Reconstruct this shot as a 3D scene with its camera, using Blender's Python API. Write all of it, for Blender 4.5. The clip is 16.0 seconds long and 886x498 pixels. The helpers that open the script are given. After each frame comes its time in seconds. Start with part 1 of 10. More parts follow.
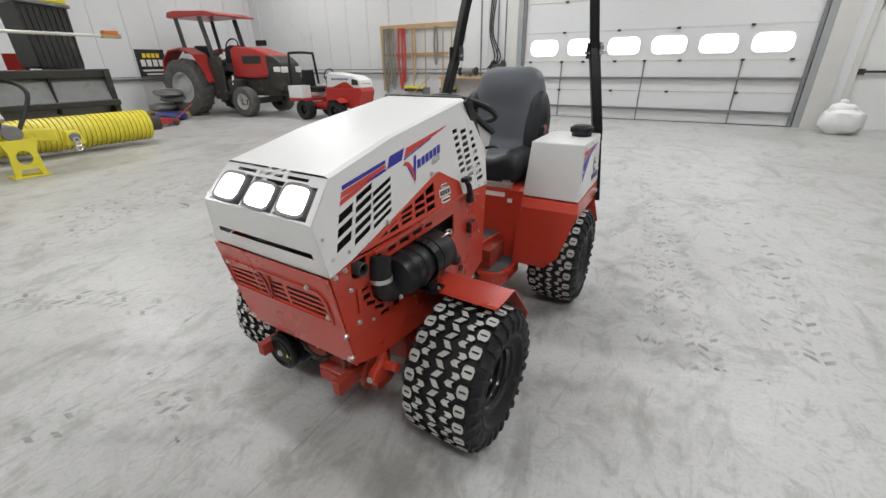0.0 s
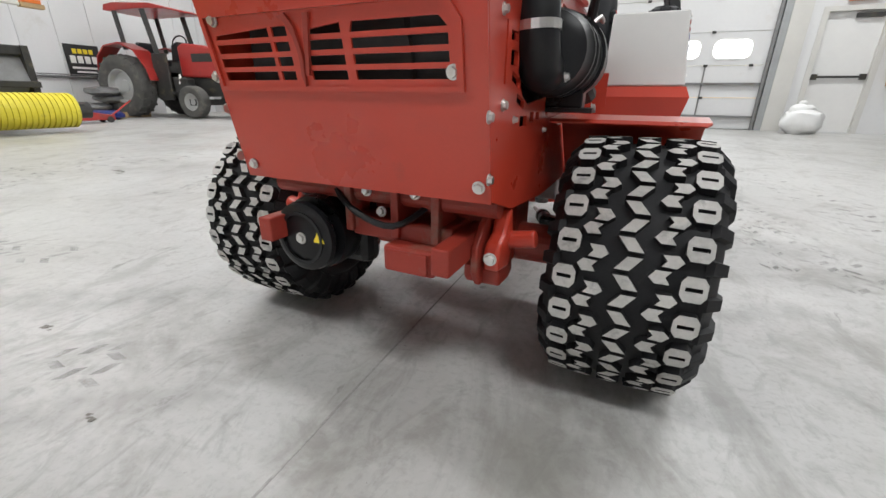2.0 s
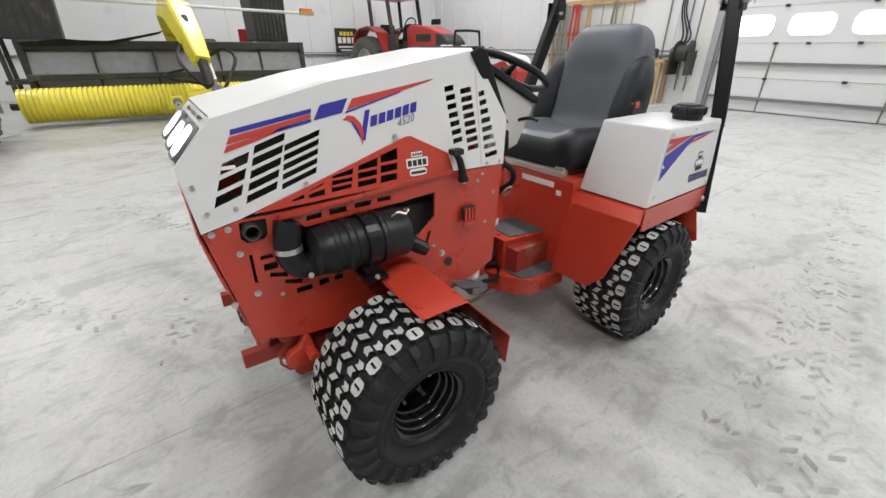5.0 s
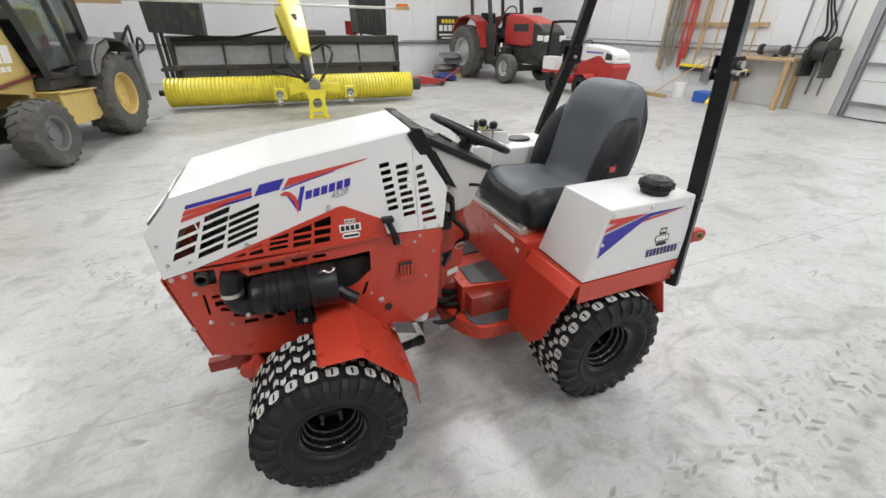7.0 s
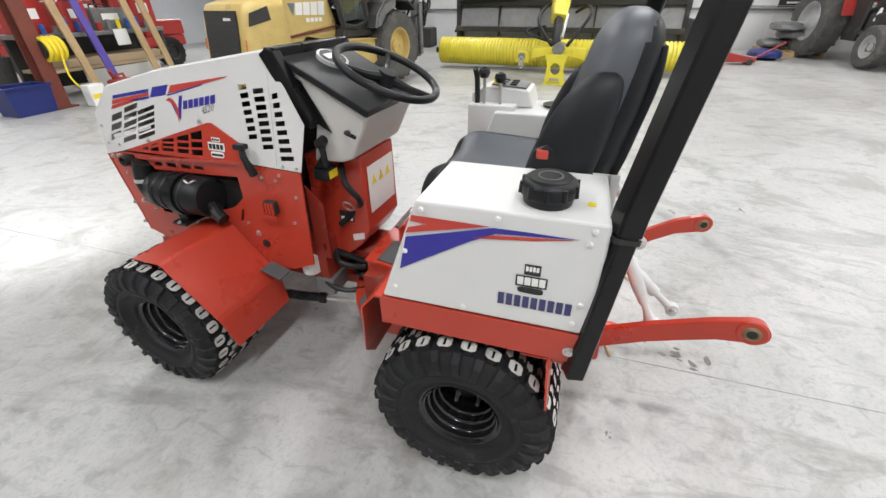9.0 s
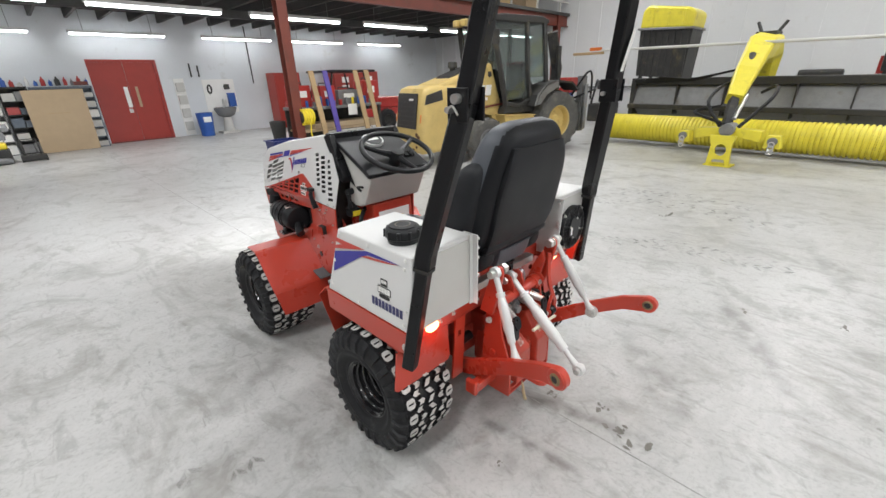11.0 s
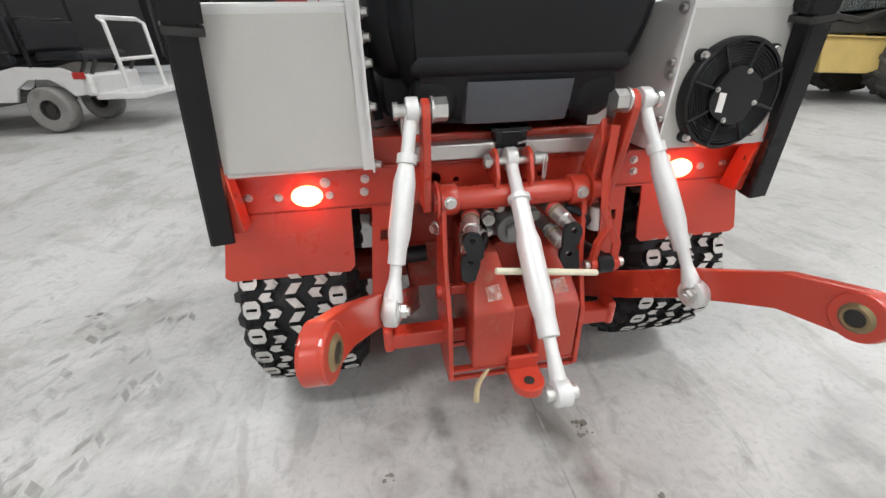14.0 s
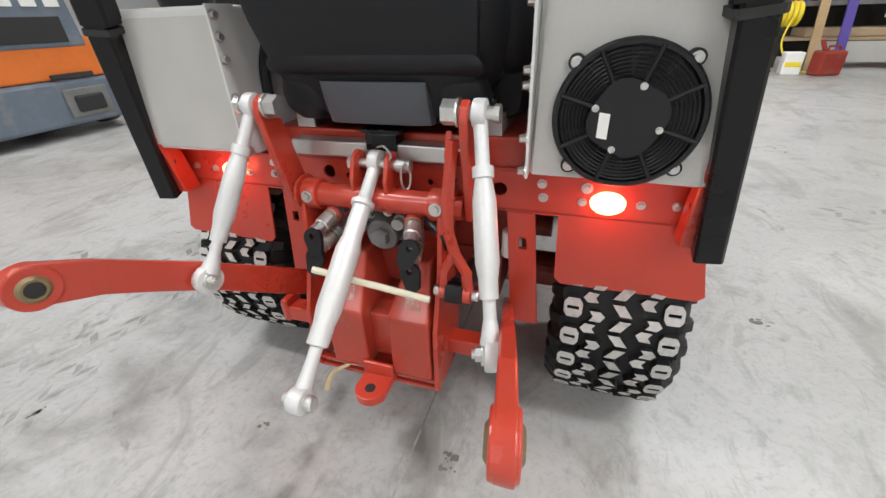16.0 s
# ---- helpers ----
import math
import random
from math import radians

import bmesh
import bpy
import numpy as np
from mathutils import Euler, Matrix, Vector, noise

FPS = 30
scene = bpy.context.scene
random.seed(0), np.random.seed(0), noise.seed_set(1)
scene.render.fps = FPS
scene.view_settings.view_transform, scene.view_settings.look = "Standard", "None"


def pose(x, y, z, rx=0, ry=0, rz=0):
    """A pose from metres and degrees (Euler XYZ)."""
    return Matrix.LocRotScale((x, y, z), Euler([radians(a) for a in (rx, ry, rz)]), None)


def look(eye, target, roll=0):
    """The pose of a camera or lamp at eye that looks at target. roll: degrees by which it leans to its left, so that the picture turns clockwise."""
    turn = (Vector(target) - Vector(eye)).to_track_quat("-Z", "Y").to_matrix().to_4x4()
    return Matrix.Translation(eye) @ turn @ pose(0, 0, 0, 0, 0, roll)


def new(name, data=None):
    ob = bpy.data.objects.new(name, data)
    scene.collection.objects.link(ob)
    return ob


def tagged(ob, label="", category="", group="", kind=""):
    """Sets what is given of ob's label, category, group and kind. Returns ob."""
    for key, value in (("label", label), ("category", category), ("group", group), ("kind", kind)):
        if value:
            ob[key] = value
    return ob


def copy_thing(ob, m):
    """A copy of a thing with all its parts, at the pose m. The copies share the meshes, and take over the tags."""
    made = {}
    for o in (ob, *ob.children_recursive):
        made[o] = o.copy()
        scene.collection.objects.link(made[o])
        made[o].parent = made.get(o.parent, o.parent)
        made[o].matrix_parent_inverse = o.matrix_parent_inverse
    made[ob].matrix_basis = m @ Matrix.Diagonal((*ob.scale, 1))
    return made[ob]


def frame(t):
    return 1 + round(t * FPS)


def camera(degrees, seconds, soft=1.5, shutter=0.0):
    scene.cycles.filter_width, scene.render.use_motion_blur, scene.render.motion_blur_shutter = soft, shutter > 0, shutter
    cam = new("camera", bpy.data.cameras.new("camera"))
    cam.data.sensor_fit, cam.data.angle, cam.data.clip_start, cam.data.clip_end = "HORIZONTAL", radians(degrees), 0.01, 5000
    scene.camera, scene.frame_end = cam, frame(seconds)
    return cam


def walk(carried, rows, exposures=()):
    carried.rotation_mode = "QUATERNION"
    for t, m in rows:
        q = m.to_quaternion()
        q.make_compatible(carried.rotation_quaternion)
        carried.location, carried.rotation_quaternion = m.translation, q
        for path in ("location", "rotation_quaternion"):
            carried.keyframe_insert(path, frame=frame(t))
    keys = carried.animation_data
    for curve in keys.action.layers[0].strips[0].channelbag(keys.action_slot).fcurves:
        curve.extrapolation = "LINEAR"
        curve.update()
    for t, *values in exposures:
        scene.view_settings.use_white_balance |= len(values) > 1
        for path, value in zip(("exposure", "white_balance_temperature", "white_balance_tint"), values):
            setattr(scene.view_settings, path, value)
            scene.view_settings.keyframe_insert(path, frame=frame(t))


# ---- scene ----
from mathutils import geometry

cam = camera(94.8, 16.0)
HALL_WATTS = 170
PATH = [
    (0, (0.906, -1.488, 1.248), (0.006, 0.092, 0.415), -0.8),
    (0.5, (0.674, -1.461, 1.117), (-0.043, 0.215, 0.294), 0.6),
    (1, (0.435, -1.473, 0.895), (-0.199, 0.259, 0.123), 0.8),
    (1.5, (0.308, -1.436, 0.693), (-0.346, 0.314, -0.019), 0.7),
    (2, (0.368, -1.346, 0.579), (-0.359, 0.379, -0.123), 0.7),
    (2.5, (0.506, -1.253, 0.582), (-0.369, 0.391, -0.147), 0.7),
    (3, (0.658, -1.197, 0.671), (-0.388, 0.314, -0.12), 0.5),
    (3.5, (0.795, -1.125, 0.795), (-0.396, 0.248, -0.039), 0.5),
    (4, (0.871, -0.979, 0.805), (-0.453, 0.24, -0.069), 0.2),
    (4.5, (0.989, -0.917, 0.922), (-0.415, 0.192, 0.027), -0.1),
    (5, (1.182, -0.91, 1.124), (-0.246, 0.175, 0.239), 0.2),
    (5.2, (1.259, -0.926, 1.201), (-0.162, 0.151, 0.296), 0.3),
    (7.3, (1.489, -0.296, 1.424), (-0.173, 0.24, 0.448), 0.2),
    (7.5, (1.502, -0.172, 1.417), (-0.185, 0.253, 0.43), 0.1),
    (8, (1.447, 0.132, 1.376), (-0.271, 0.257, 0.36), 0.2),
    (8.5, (1.338, 0.497, 1.299), (-0.353, 0.256, 0.258), -0.8),
    (9, (1.256, 0.845, 1.245), (-0.361, 0.314, 0.194), -0.7),
    (9.2, (1.191, 0.945, 1.212), (-0.389, 0.306, 0.165), -0.7),
    (11.3, (1.239, 1.868, 1.426), (-0.042, 0.515, 0.698), -1.4),
    (11.5, (1.265, 1.94, 1.464), (-0.002, 0.559, 0.766), -1.2),
    (12, (1.186, 2.068, 1.472), (0.037, 0.585, 0.779), -1.2),
    (12.5, (1.001, 2.125, 1.409), (0.001, 0.557, 0.674), -0.7),
    (13, (0.739, 2.005, 1.259), (-0.038, 0.346, 0.455), -0.6),
    (13.5, (0.422, 1.757, 1.002), (-0.084, 0.05, 0.091), -0.6),
    (14, (0.265, 1.655, 0.84), (-0.022, -0.087, -0.101), -1.2),
    (14.5, (0.129, 1.647, 0.779), (0.049, -0.109, -0.175), -1.8),
    (15, (-0.012, 1.671, 0.792), (0.137, -0.077, -0.169), -2.3),
    (15.5, (-0.184, 1.692, 0.826), (0.206, -0.005, -0.157), -2.7),
    (16, (-0.339, 1.577, 0.855), (0.224, -0.064, -0.14), -2.1),
]
walk(cam, [(t, look(eye, target, roll)) for t, eye, target, roll in PATH], [(0.0, -0.31), (0.6, -0.22), (1.6, -0.03), (3.5, 0.08), (4.5, 0.08), (5.0, 0.02), (7.5, 0.05), (9.0, 0.11), (11.5, -0.07), (12.5, -0.06), (13.5, 0.01), (14.5, 0.01), (15.5, 0.02), (16.0, -0.03)])


# ---- world and lights ----
world = bpy.data.worlds.new("world")
scene.world = world
world.use_nodes = True
sky = world.node_tree.nodes.new("ShaderNodeTexSky")
sky.sky_type, sky.sun_disc, sky.sun_elevation, sky.sun_rotation = "NISHITA", False, radians(30), radians(40)
world.node_tree.links.new(sky.outputs[0], world.node_tree.nodes["Background"].inputs[0])
world.node_tree.nodes["Background"].inputs[1].default_value = 0.1


def lamp(name, x, y, z, sx, sy, watts, colour=(1.0, 0.97, 0.93), rx=0, ry=0, rz=0):
    data = bpy.data.lights.new(name, "AREA")
    data.shape, data.size, data.size_y, data.energy, data.color = "RECTANGLE", sx, sy, watts, colour
    ob = new(name, data)
    ob.matrix_basis = pose(x, y, z, rx, ry, rz)
    return ob


# ---- materials ----
def mat(name, colour, rough=0.5, metal=0.0, var=0.12, scale=6.0, fine=90.0, bump=0.15, depth=0.002, rvar=0.12, coat=0.0, spot=None, spots=0.0, spot_scale=3.0, tint=0.0, emit=None, spec=0.5):
    """Painted or raw surface with broad blotches, fine grain, a little relief and optional stains of another colour."""
    m = bpy.data.materials.new(name)
    m.use_nodes = True
    t = m.node_tree
    n, l = t.nodes, t.links
    b = n["Principled BSDF"]
    b.inputs["Metallic"].default_value = metal
    b.inputs["Specular IOR Level"].default_value = spec
    b.inputs["Coat Weight"].default_value = coat
    b.inputs["Coat Roughness"].default_value = 0.15
    tc = n.new("ShaderNodeTexCoord")
    big, small = n.new("ShaderNodeTexNoise"), n.new("ShaderNodeTexNoise")
    big.inputs["Scale"].default_value, big.inputs["Detail"].default_value, big.inputs["Roughness"].default_value = scale, 5, 0.6
    small.inputs["Scale"].default_value, small.inputs["Detail"].default_value = fine, 3
    for x in (big, small):
        l.new(tc.outputs["Object"], x.inputs["Vector"])
    mix = n.new("ShaderNodeMath")
    mix.operation = "MULTIPLY_ADD"
    l.new(small.outputs["Fac"], mix.inputs[0])
    mix.inputs[1].default_value = 0.45
    l.new(big.outputs["Fac"], mix.inputs[2])
    ramp = n.new("ShaderNodeValToRGB")
    lo, hi = [max(0.0, c * (1 - var)) for c in colour], [min(1.0, c * (1 + var)) for c in colour]
    ramp.color_ramp.elements[0].position, ramp.color_ramp.elements[0].color = 0.42, (*lo, 1)
    ramp.color_ramp.elements[1].position, ramp.color_ramp.elements[1].color = 1.0, (*hi, 1)
    l.new(mix.outputs[0], ramp.inputs[0])
    out = ramp.outputs[0]
    if tint:
        info = n.new("ShaderNodeObjectInfo")
        hsv = n.new("ShaderNodeHueSaturation")
        mr = n.new("ShaderNodeMapRange")
        mr.inputs["To Min"].default_value, mr.inputs["To Max"].default_value = 1 - tint, 1 + tint
        l.new(info.outputs["Random"], mr.inputs["Value"])
        l.new(mr.outputs[0], hsv.inputs["Value"])
        l.new(out, hsv.inputs["Color"])
        out = hsv.outputs[0]
    if spot:
        sn = n.new("ShaderNodeTexNoise")
        sn.inputs["Scale"].default_value, sn.inputs["Detail"].default_value, sn.inputs["Roughness"].default_value = spot_scale, 7, 0.68
        l.new(tc.outputs["Object"], sn.inputs["Vector"])
        sr = n.new("ShaderNodeMapRange")
        sr.inputs["From Min"].default_value, sr.inputs["From Max"].default_value = 0.62 - spots * 0.2, 0.78 - spots * 0.2
        l.new(sn.outputs["Fac"], sr.inputs["Value"])
        mx = n.new("ShaderNodeMix")
        mx.data_type = "RGBA"
        l.new(sr.outputs[0], mx.inputs["Factor"])
        l.new(out, mx.inputs["A"])
        mx.inputs["B"].default_value = (*spot, 1)
        out = mx.outputs["Result"]
    l.new(out, b.inputs["Base Color"])
    rr = n.new("ShaderNodeMapRange")
    rr.inputs["To Min"].default_value, rr.inputs["To Max"].default_value = max(0.03, rough - rvar), min(1.0, rough + rvar)
    l.new(big.outputs["Fac"], rr.inputs["Value"])
    l.new(rr.outputs[0], b.inputs["Roughness"])
    if bump:
        bp = n.new("ShaderNodeBump")
        bp.inputs["Strength"].default_value, bp.inputs["Distance"].default_value = bump, depth
        l.new(mix.outputs[0], bp.inputs["Height"])
        l.new(bp.outputs[0], b.inputs["Normal"])
    if emit:
        b.inputs["Emission Color"].default_value = (*emit[:3], 1)
        b.inputs["Emission Strength"].default_value = emit[3]
    return m


def glow(name, colour, strength):
    m = bpy.data.materials.new(name)
    m.use_nodes = True
    t = m.node_tree
    e = t.nodes.new("ShaderNodeEmission")
    e.inputs[0].default_value, e.inputs[1].default_value = (*colour, 1), strength
    t.links.new(e.outputs[0], t.nodes["Material Output"].inputs[0])
    return m


RED = mat("red_paint", (0.485, 0.046, 0.024), 0.30, var=0.06, fine=220, bump=0.06, depth=0.0006, coat=0.25, spot=(0.34, 0.05, 0.03), spots=0.05, spot_scale=7)
RED_DUSTY = mat("red_dusty_paint", (0.29, 0.032, 0.019), 0.5, var=0.14, fine=160, bump=0.1, depth=0.001, spot=(0.22, 0.12, 0.09), spots=0.35, spot_scale=9)
WEIGHT = mat("chipped_red_weight", (0.44, 0.05, 0.028), 0.38, var=0.12, fine=160, bump=0.12, depth=0.001, coat=0.15, spot=(0.40, 0.14, 0.09), spots=0.3, spot_scale=16)
RED_FAR = mat("red_machine_paint", (0.40, 0.03, 0.025), 0.35, var=0.12, coat=0.2, spot=(0.15, 0.05, 0.04), spots=0.2)
WHITE = mat("white_paint", (0.69, 0.685, 0.67), 0.36, var=0.03, fine=260, bump=0.05, depth=0.0005, coat=0.15)
OFFWHITE = mat("grey_white_paint", (0.55, 0.54, 0.51), 0.45, var=0.05, fine=200, bump=0.08, depth=0.0006)
BLACK = mat("black_paint", (0.008, 0.008, 0.009), 0.30, var=0.3, fine=240, bump=0.12, depth=0.0006, spec=0.3)
PLASTIC = mat("black_plastic", (0.013, 0.0135, 0.015), 0.40, var=0.3, fine=320, bump=0.25, depth=0.0006, spec=0.3)
RUBBER = mat("tyre_rubber", (0.014, 0.0142, 0.0155), 0.55, var=0.4, fine=140, bump=0.25, depth=0.001, spot=(0.05, 0.05, 0.048), spots=0.15, spot_scale=14, spec=0.3)
PALETYRE = mat("pale_dusty_tyre", (0.22, 0.215, 0.205), 0.85, var=0.2, fine=60, bump=0.2, spot=(0.12, 0.115, 0.105), spots=0.3, spot_scale=6)
LUGTOP = mat("worn_lug_top", (0.47, 0.462, 0.44), 0.8, var=0.25, scale=14, fine=120, bump=0.3, depth=0.001, spot=(0.2, 0.2, 0.19), spots=0.4, spot_scale=22)
RIM = mat("gloss_black_rim", (0.008, 0.008, 0.009), 0.2, var=0.3, bump=0.04, depth=0.0005, coat=0.5)
SEAT = mat("black_vinyl", (0.012, 0.013, 0.0155), 0.50, var=0.15, fine=420, bump=0.35, depth=0.0007, spec=0.3)
SEATGREY = mat("dark_grey_vinyl", (0.080, 0.087, 0.100), 0.48, var=0.12, fine=420, bump=0.35, depth=0.0007)
STEEL = mat("zinc_steel", (0.62, 0.61, 0.59), 0.33, metal=0.9, var=0.12, fine=150, bump=0.1, depth=0.0005, spot=(0.4, 0.34, 0.25), spots=0.1, spot_scale=12)
SILVER = mat("silver_paint", (0.66, 0.66, 0.65), 0.42, metal=0.25, var=0.07, fine=150, bump=0.1, depth=0.0006)
ALU = mat("brushed_aluminium", (0.55, 0.54, 0.52), 0.4, metal=0.8, var=0.1, fine=180)
BRASS = mat("worn_brass_bush", (0.26, 0.20, 0.11), 0.5, metal=0.6, var=0.3)
PALEBAR = mat("yellowed_bar_paint", (0.66, 0.62, 0.47), 0.45, var=0.08, fine=120, bump=0.1, depth=0.0006)
SCUFF = mat("pale_scuffed_paint", (0.50, 0.20, 0.16), 0.6, var=0.5, scale=60, fine=300, bump=0.2, depth=0.0006, spot=(0.62, 0.55, 0.52), spots=0.6, spot_scale=90)
ROPE = mat("frayed_tan_rope", (0.50, 0.40, 0.24), 0.85, var=0.2, scale=60, fine=300, bump=0.5, depth=0.002)
GRIP = mat("grey_grip_tape", (0.085, 0.088, 0.092), 0.9, var=0.25, fine=500, bump=0.6, depth=0.0012)
BLUE = mat("blue_decal", (0.035, 0.03, 0.30), 0.4, var=0.05, bump=0.0)
REDDECAL = mat("red_decal", (0.52, 0.055, 0.04), 0.4, var=0.05, bump=0.0)
NAVY = mat("navy_decal", (0.05, 0.05, 0.14), 0.45, var=0.05, bump=0.0)
INK = mat("black_decal", (0.02, 0.02, 0.02), 0.5, var=0.1, bump=0.0)
PAPER = mat("white_label", (0.8, 0.79, 0.76), 0.5, var=0.04, bump=0.0)
YELLOWLABEL = mat("yellow_label", (0.8, 0.62, 0.03), 0.5, var=0.05, bump=0.0)
DARK = mat("dark_engine_metal", (0.025, 0.024, 0.023), 0.65, var=0.5, scale=9, fine=60, bump=0.4, depth=0.003)
YELLOW = mat("yellow_machine_paint", (0.70, 0.60, 0.045), 0.42, var=0.1, coat=0.1, spot=(0.35, 0.27, 0.05), spots=0.15, spot_scale=5)
TAN = mat("weathered_tan_yellow_paint", (0.57, 0.415, 0.145), 0.48, var=0.12, coat=0.05, spot=(0.20, 0.12, 0.06), spots=0.12, spot_scale=3.2)
OLDTYRE = mat("dusty_old_tyre", (0.085, 0.082, 0.077), 0.85, var=0.3, fine=60, bump=0.3, spot=(0.16, 0.15, 0.13), spots=0.4, spot_scale=5)
GREYSTEEL = mat("worn_grey_steel", (0.20, 0.20, 0.20), 0.5, metal=0.3, var=0.2, spot=(0.12, 0.10, 0.07), spots=0.35, spot_scale=3)
BLACKSTEEL = mat("dirty_black_steel", (0.03, 0.029, 0.027), 0.55, var=0.4, spot=(0.10, 0.085, 0.05), spots=0.3, spot_scale=4)
WOOD = mat("bare_wood", (0.42, 0.29, 0.15), 0.7, var=0.2, scale=3, fine=40, bump=0.3)
CARD = mat("brown_cardboard", (0.44, 0.33, 0.21), 0.85, var=0.06, bump=0.1)
BLUEPL = mat("blue_plastic", (0.02, 0.09, 0.36), 0.4, var=0.12, bump=0.05)
NAVYPL = mat("navy_plastic", (0.012, 0.022, 0.13), 0.4, var=0.15, bump=0.05)
PURPLE = mat("purple_plastic", (0.09, 0.06, 0.30), 0.5, var=0.15)
ORANGE = mat("orange_paint", (0.72, 0.17, 0.02), 0.4, var=0.08, coat=0.2, spot=(0.35, 0.1, 0.03), spots=0.2)
BLUEGREY = mat("blue_grey_steel", (0.13, 0.16, 0.20), 0.5, var=0.15, spot=(0.22, 0.22, 0.21), spots=0.3)
RUST = mat("red_oxide_steel", (0.15, 0.035, 0.022), 0.6, var=0.2, spot=(0.1, 0.05, 0.035), spots=0.3, spot_scale=4)
DOORRED = mat("red_door_paint", (0.34, 0.035, 0.025), 0.4, var=0.08)
WALL = mat("white_liner_panel", (0.63, 0.63, 0.63), 0.42, var=0.04, scale=0.7, fine=20, bump=0.1, spot=(0.55, 0.53, 0.5), spots=0.08, spot_scale=1.2)
BLOCK = mat("white_painted_block", (0.66, 0.68, 0.70), 0.6, var=0.06, scale=1.2, fine=40, bump=0.35, depth=0.004, spot=(0.48, 0.47, 0.45), spots=0.12, spot_scale=1.5)
DECK = mat("dark_deck_steel", (0.055, 0.053, 0.05), 0.6, var=0.4, scale=2, fine=30, bump=0.2)
CEIL = mat("white_ceiling_steel", (0.62, 0.62, 0.62), 0.6, var=0.05)
TRIMGREY = mat("grey_trim", (0.30, 0.31, 0.31), 0.5, var=0.1)
TUBE = glow("fluorescent_tube", (0.93, 0.97, 1.0), 12.0)
DAYPANE = glow("daylight_pane", (0.95, 0.98, 1.0), 6.0)
HEADLAMP = glow("led_headlamp", (0.95, 0.97, 1.0), 30.0)
TAILLAMP = glow("orange_marker_lamp", (1.0, 0.22, 0.10), 12.0)
GLASS = bpy.data.materials.new("tinted_glass")
GLASS.use_nodes = True
_b = GLASS.node_tree.nodes["Principled BSDF"]
_b.inputs["Base Color"].default_value, _b.inputs["Roughness"].default_value = (0.55, 0.62, 0.60, 1), 0.03
_b.inputs["Transmission Weight"].default_value, _b.inputs["IOR"].default_value = 0.92, 1.45


# ---- mesh helpers ----
def part(name, bm, material, parent, label="", smooth=False, m=None):
    """Links a bmesh as one mesh object under a thing or a part."""
    if m is not None:
        bm.transform(m)
    bmesh.ops.recalc_face_normals(bm, faces=bm.faces[:])
    me = bpy.data.meshes.new(name)
    bm.to_mesh(me)
    bm.free()
    for x in material if isinstance(material, (list, tuple)) else (material,):
        me.materials.append(x)
    if smooth:
        me.shade_smooth()
        me.set_sharp_from_angle(angle=radians(38))
    ob = new(name, me)
    if parent:
        ob.parent = parent
    if label:
        ob["label"] = label
    return ob


def thing(name, label, category, group="", m=None):
    ob = new(name)
    ob.empty_display_size = 0.1
    if m is not None:
        ob.matrix_basis = m
    return tagged(ob, label, category, group)


def setting(name, bm, material, label, category="", smooth=False):
    return tagged(part(name, bm, material, None, smooth=smooth), label, category or name.split("_")[0], kind="structure")


def join(*bms):
    a = bms[0]
    for b in bms[1:]:
        me = bpy.data.meshes.new("tmp")
        b.to_mesh(me)
        b.free()
        a.from_mesh(me)
        bpy.data.meshes.remove(me)
    return a


def box(x0, x1, y0, y1, z0, z1, bevel=0.0, seg=2):
    bm = bmesh.new()
    bmesh.ops.create_cube(bm, size=1)
    bm.transform(Matrix.Translation(((x0 + x1) / 2, (y0 + y1) / 2, (z0 + z1) / 2)) @ Matrix.Diagonal((abs(x1 - x0), abs(y1 - y0), abs(z1 - z0), 1)))
    if bevel:
        bmesh.ops.bevel(bm, geom=bm.edges[:], offset=bevel, segments=seg, affect="EDGES", profile=0.5)
    return bm


def cyl(a, b, r, r2=None, n=20, bevel=0.0):
    a, b = Vector(a), Vector(b)
    bm = bmesh.new()
    bmesh.ops.create_cone(bm, cap_ends=True, segments=n, radius1=r, radius2=r if r2 is None else r2, depth=(b - a).length)
    if bevel:
        caps = [e for e in bm.edges if len({round(v.co.z, 5) for v in e.verts}) == 1]
        bmesh.ops.bevel(bm, geom=caps, offset=bevel, segments=2, affect="EDGES", profile=0.5)
    bm.transform(Matrix.Translation((a + b) / 2) @ (b - a).to_track_quat("Z", "Y").to_matrix().to_4x4())
    return bm


def lathe(profile, n=32, axis="X", at=(0, 0, 0), caps=True):
    """Turns (along, radius) pairs round an axis."""
    bm = bmesh.new()
    rings = []
    for h, r in profile:
        rings.append([bm.verts.new((h, r * math.cos(a), r * math.sin(a))) for a in (2 * math.pi * i / n for i in range(n))])
    for p, q in zip(rings, rings[1:]):
        for i in range(n):
            bm.faces.new((p[i], p[(i + 1) % n], q[(i + 1) % n], q[i]))
    for ring, (h, r) in ((rings[0], profile[0]), (rings[-1], profile[-1])):
        if r > 1e-4 and caps:
            bm.faces.new(ring)
    bmesh.ops.remove_doubles(bm, verts=bm.verts[:], dist=1e-5)
    turn = {"X": Matrix(), "Y": Matrix.Rotation(radians(90), 4, "Z"), "Z": Matrix.Rotation(radians(-90), 4, "Y")}[axis]
    bm.transform(Matrix.Translation(at) @ turn)
    return bm


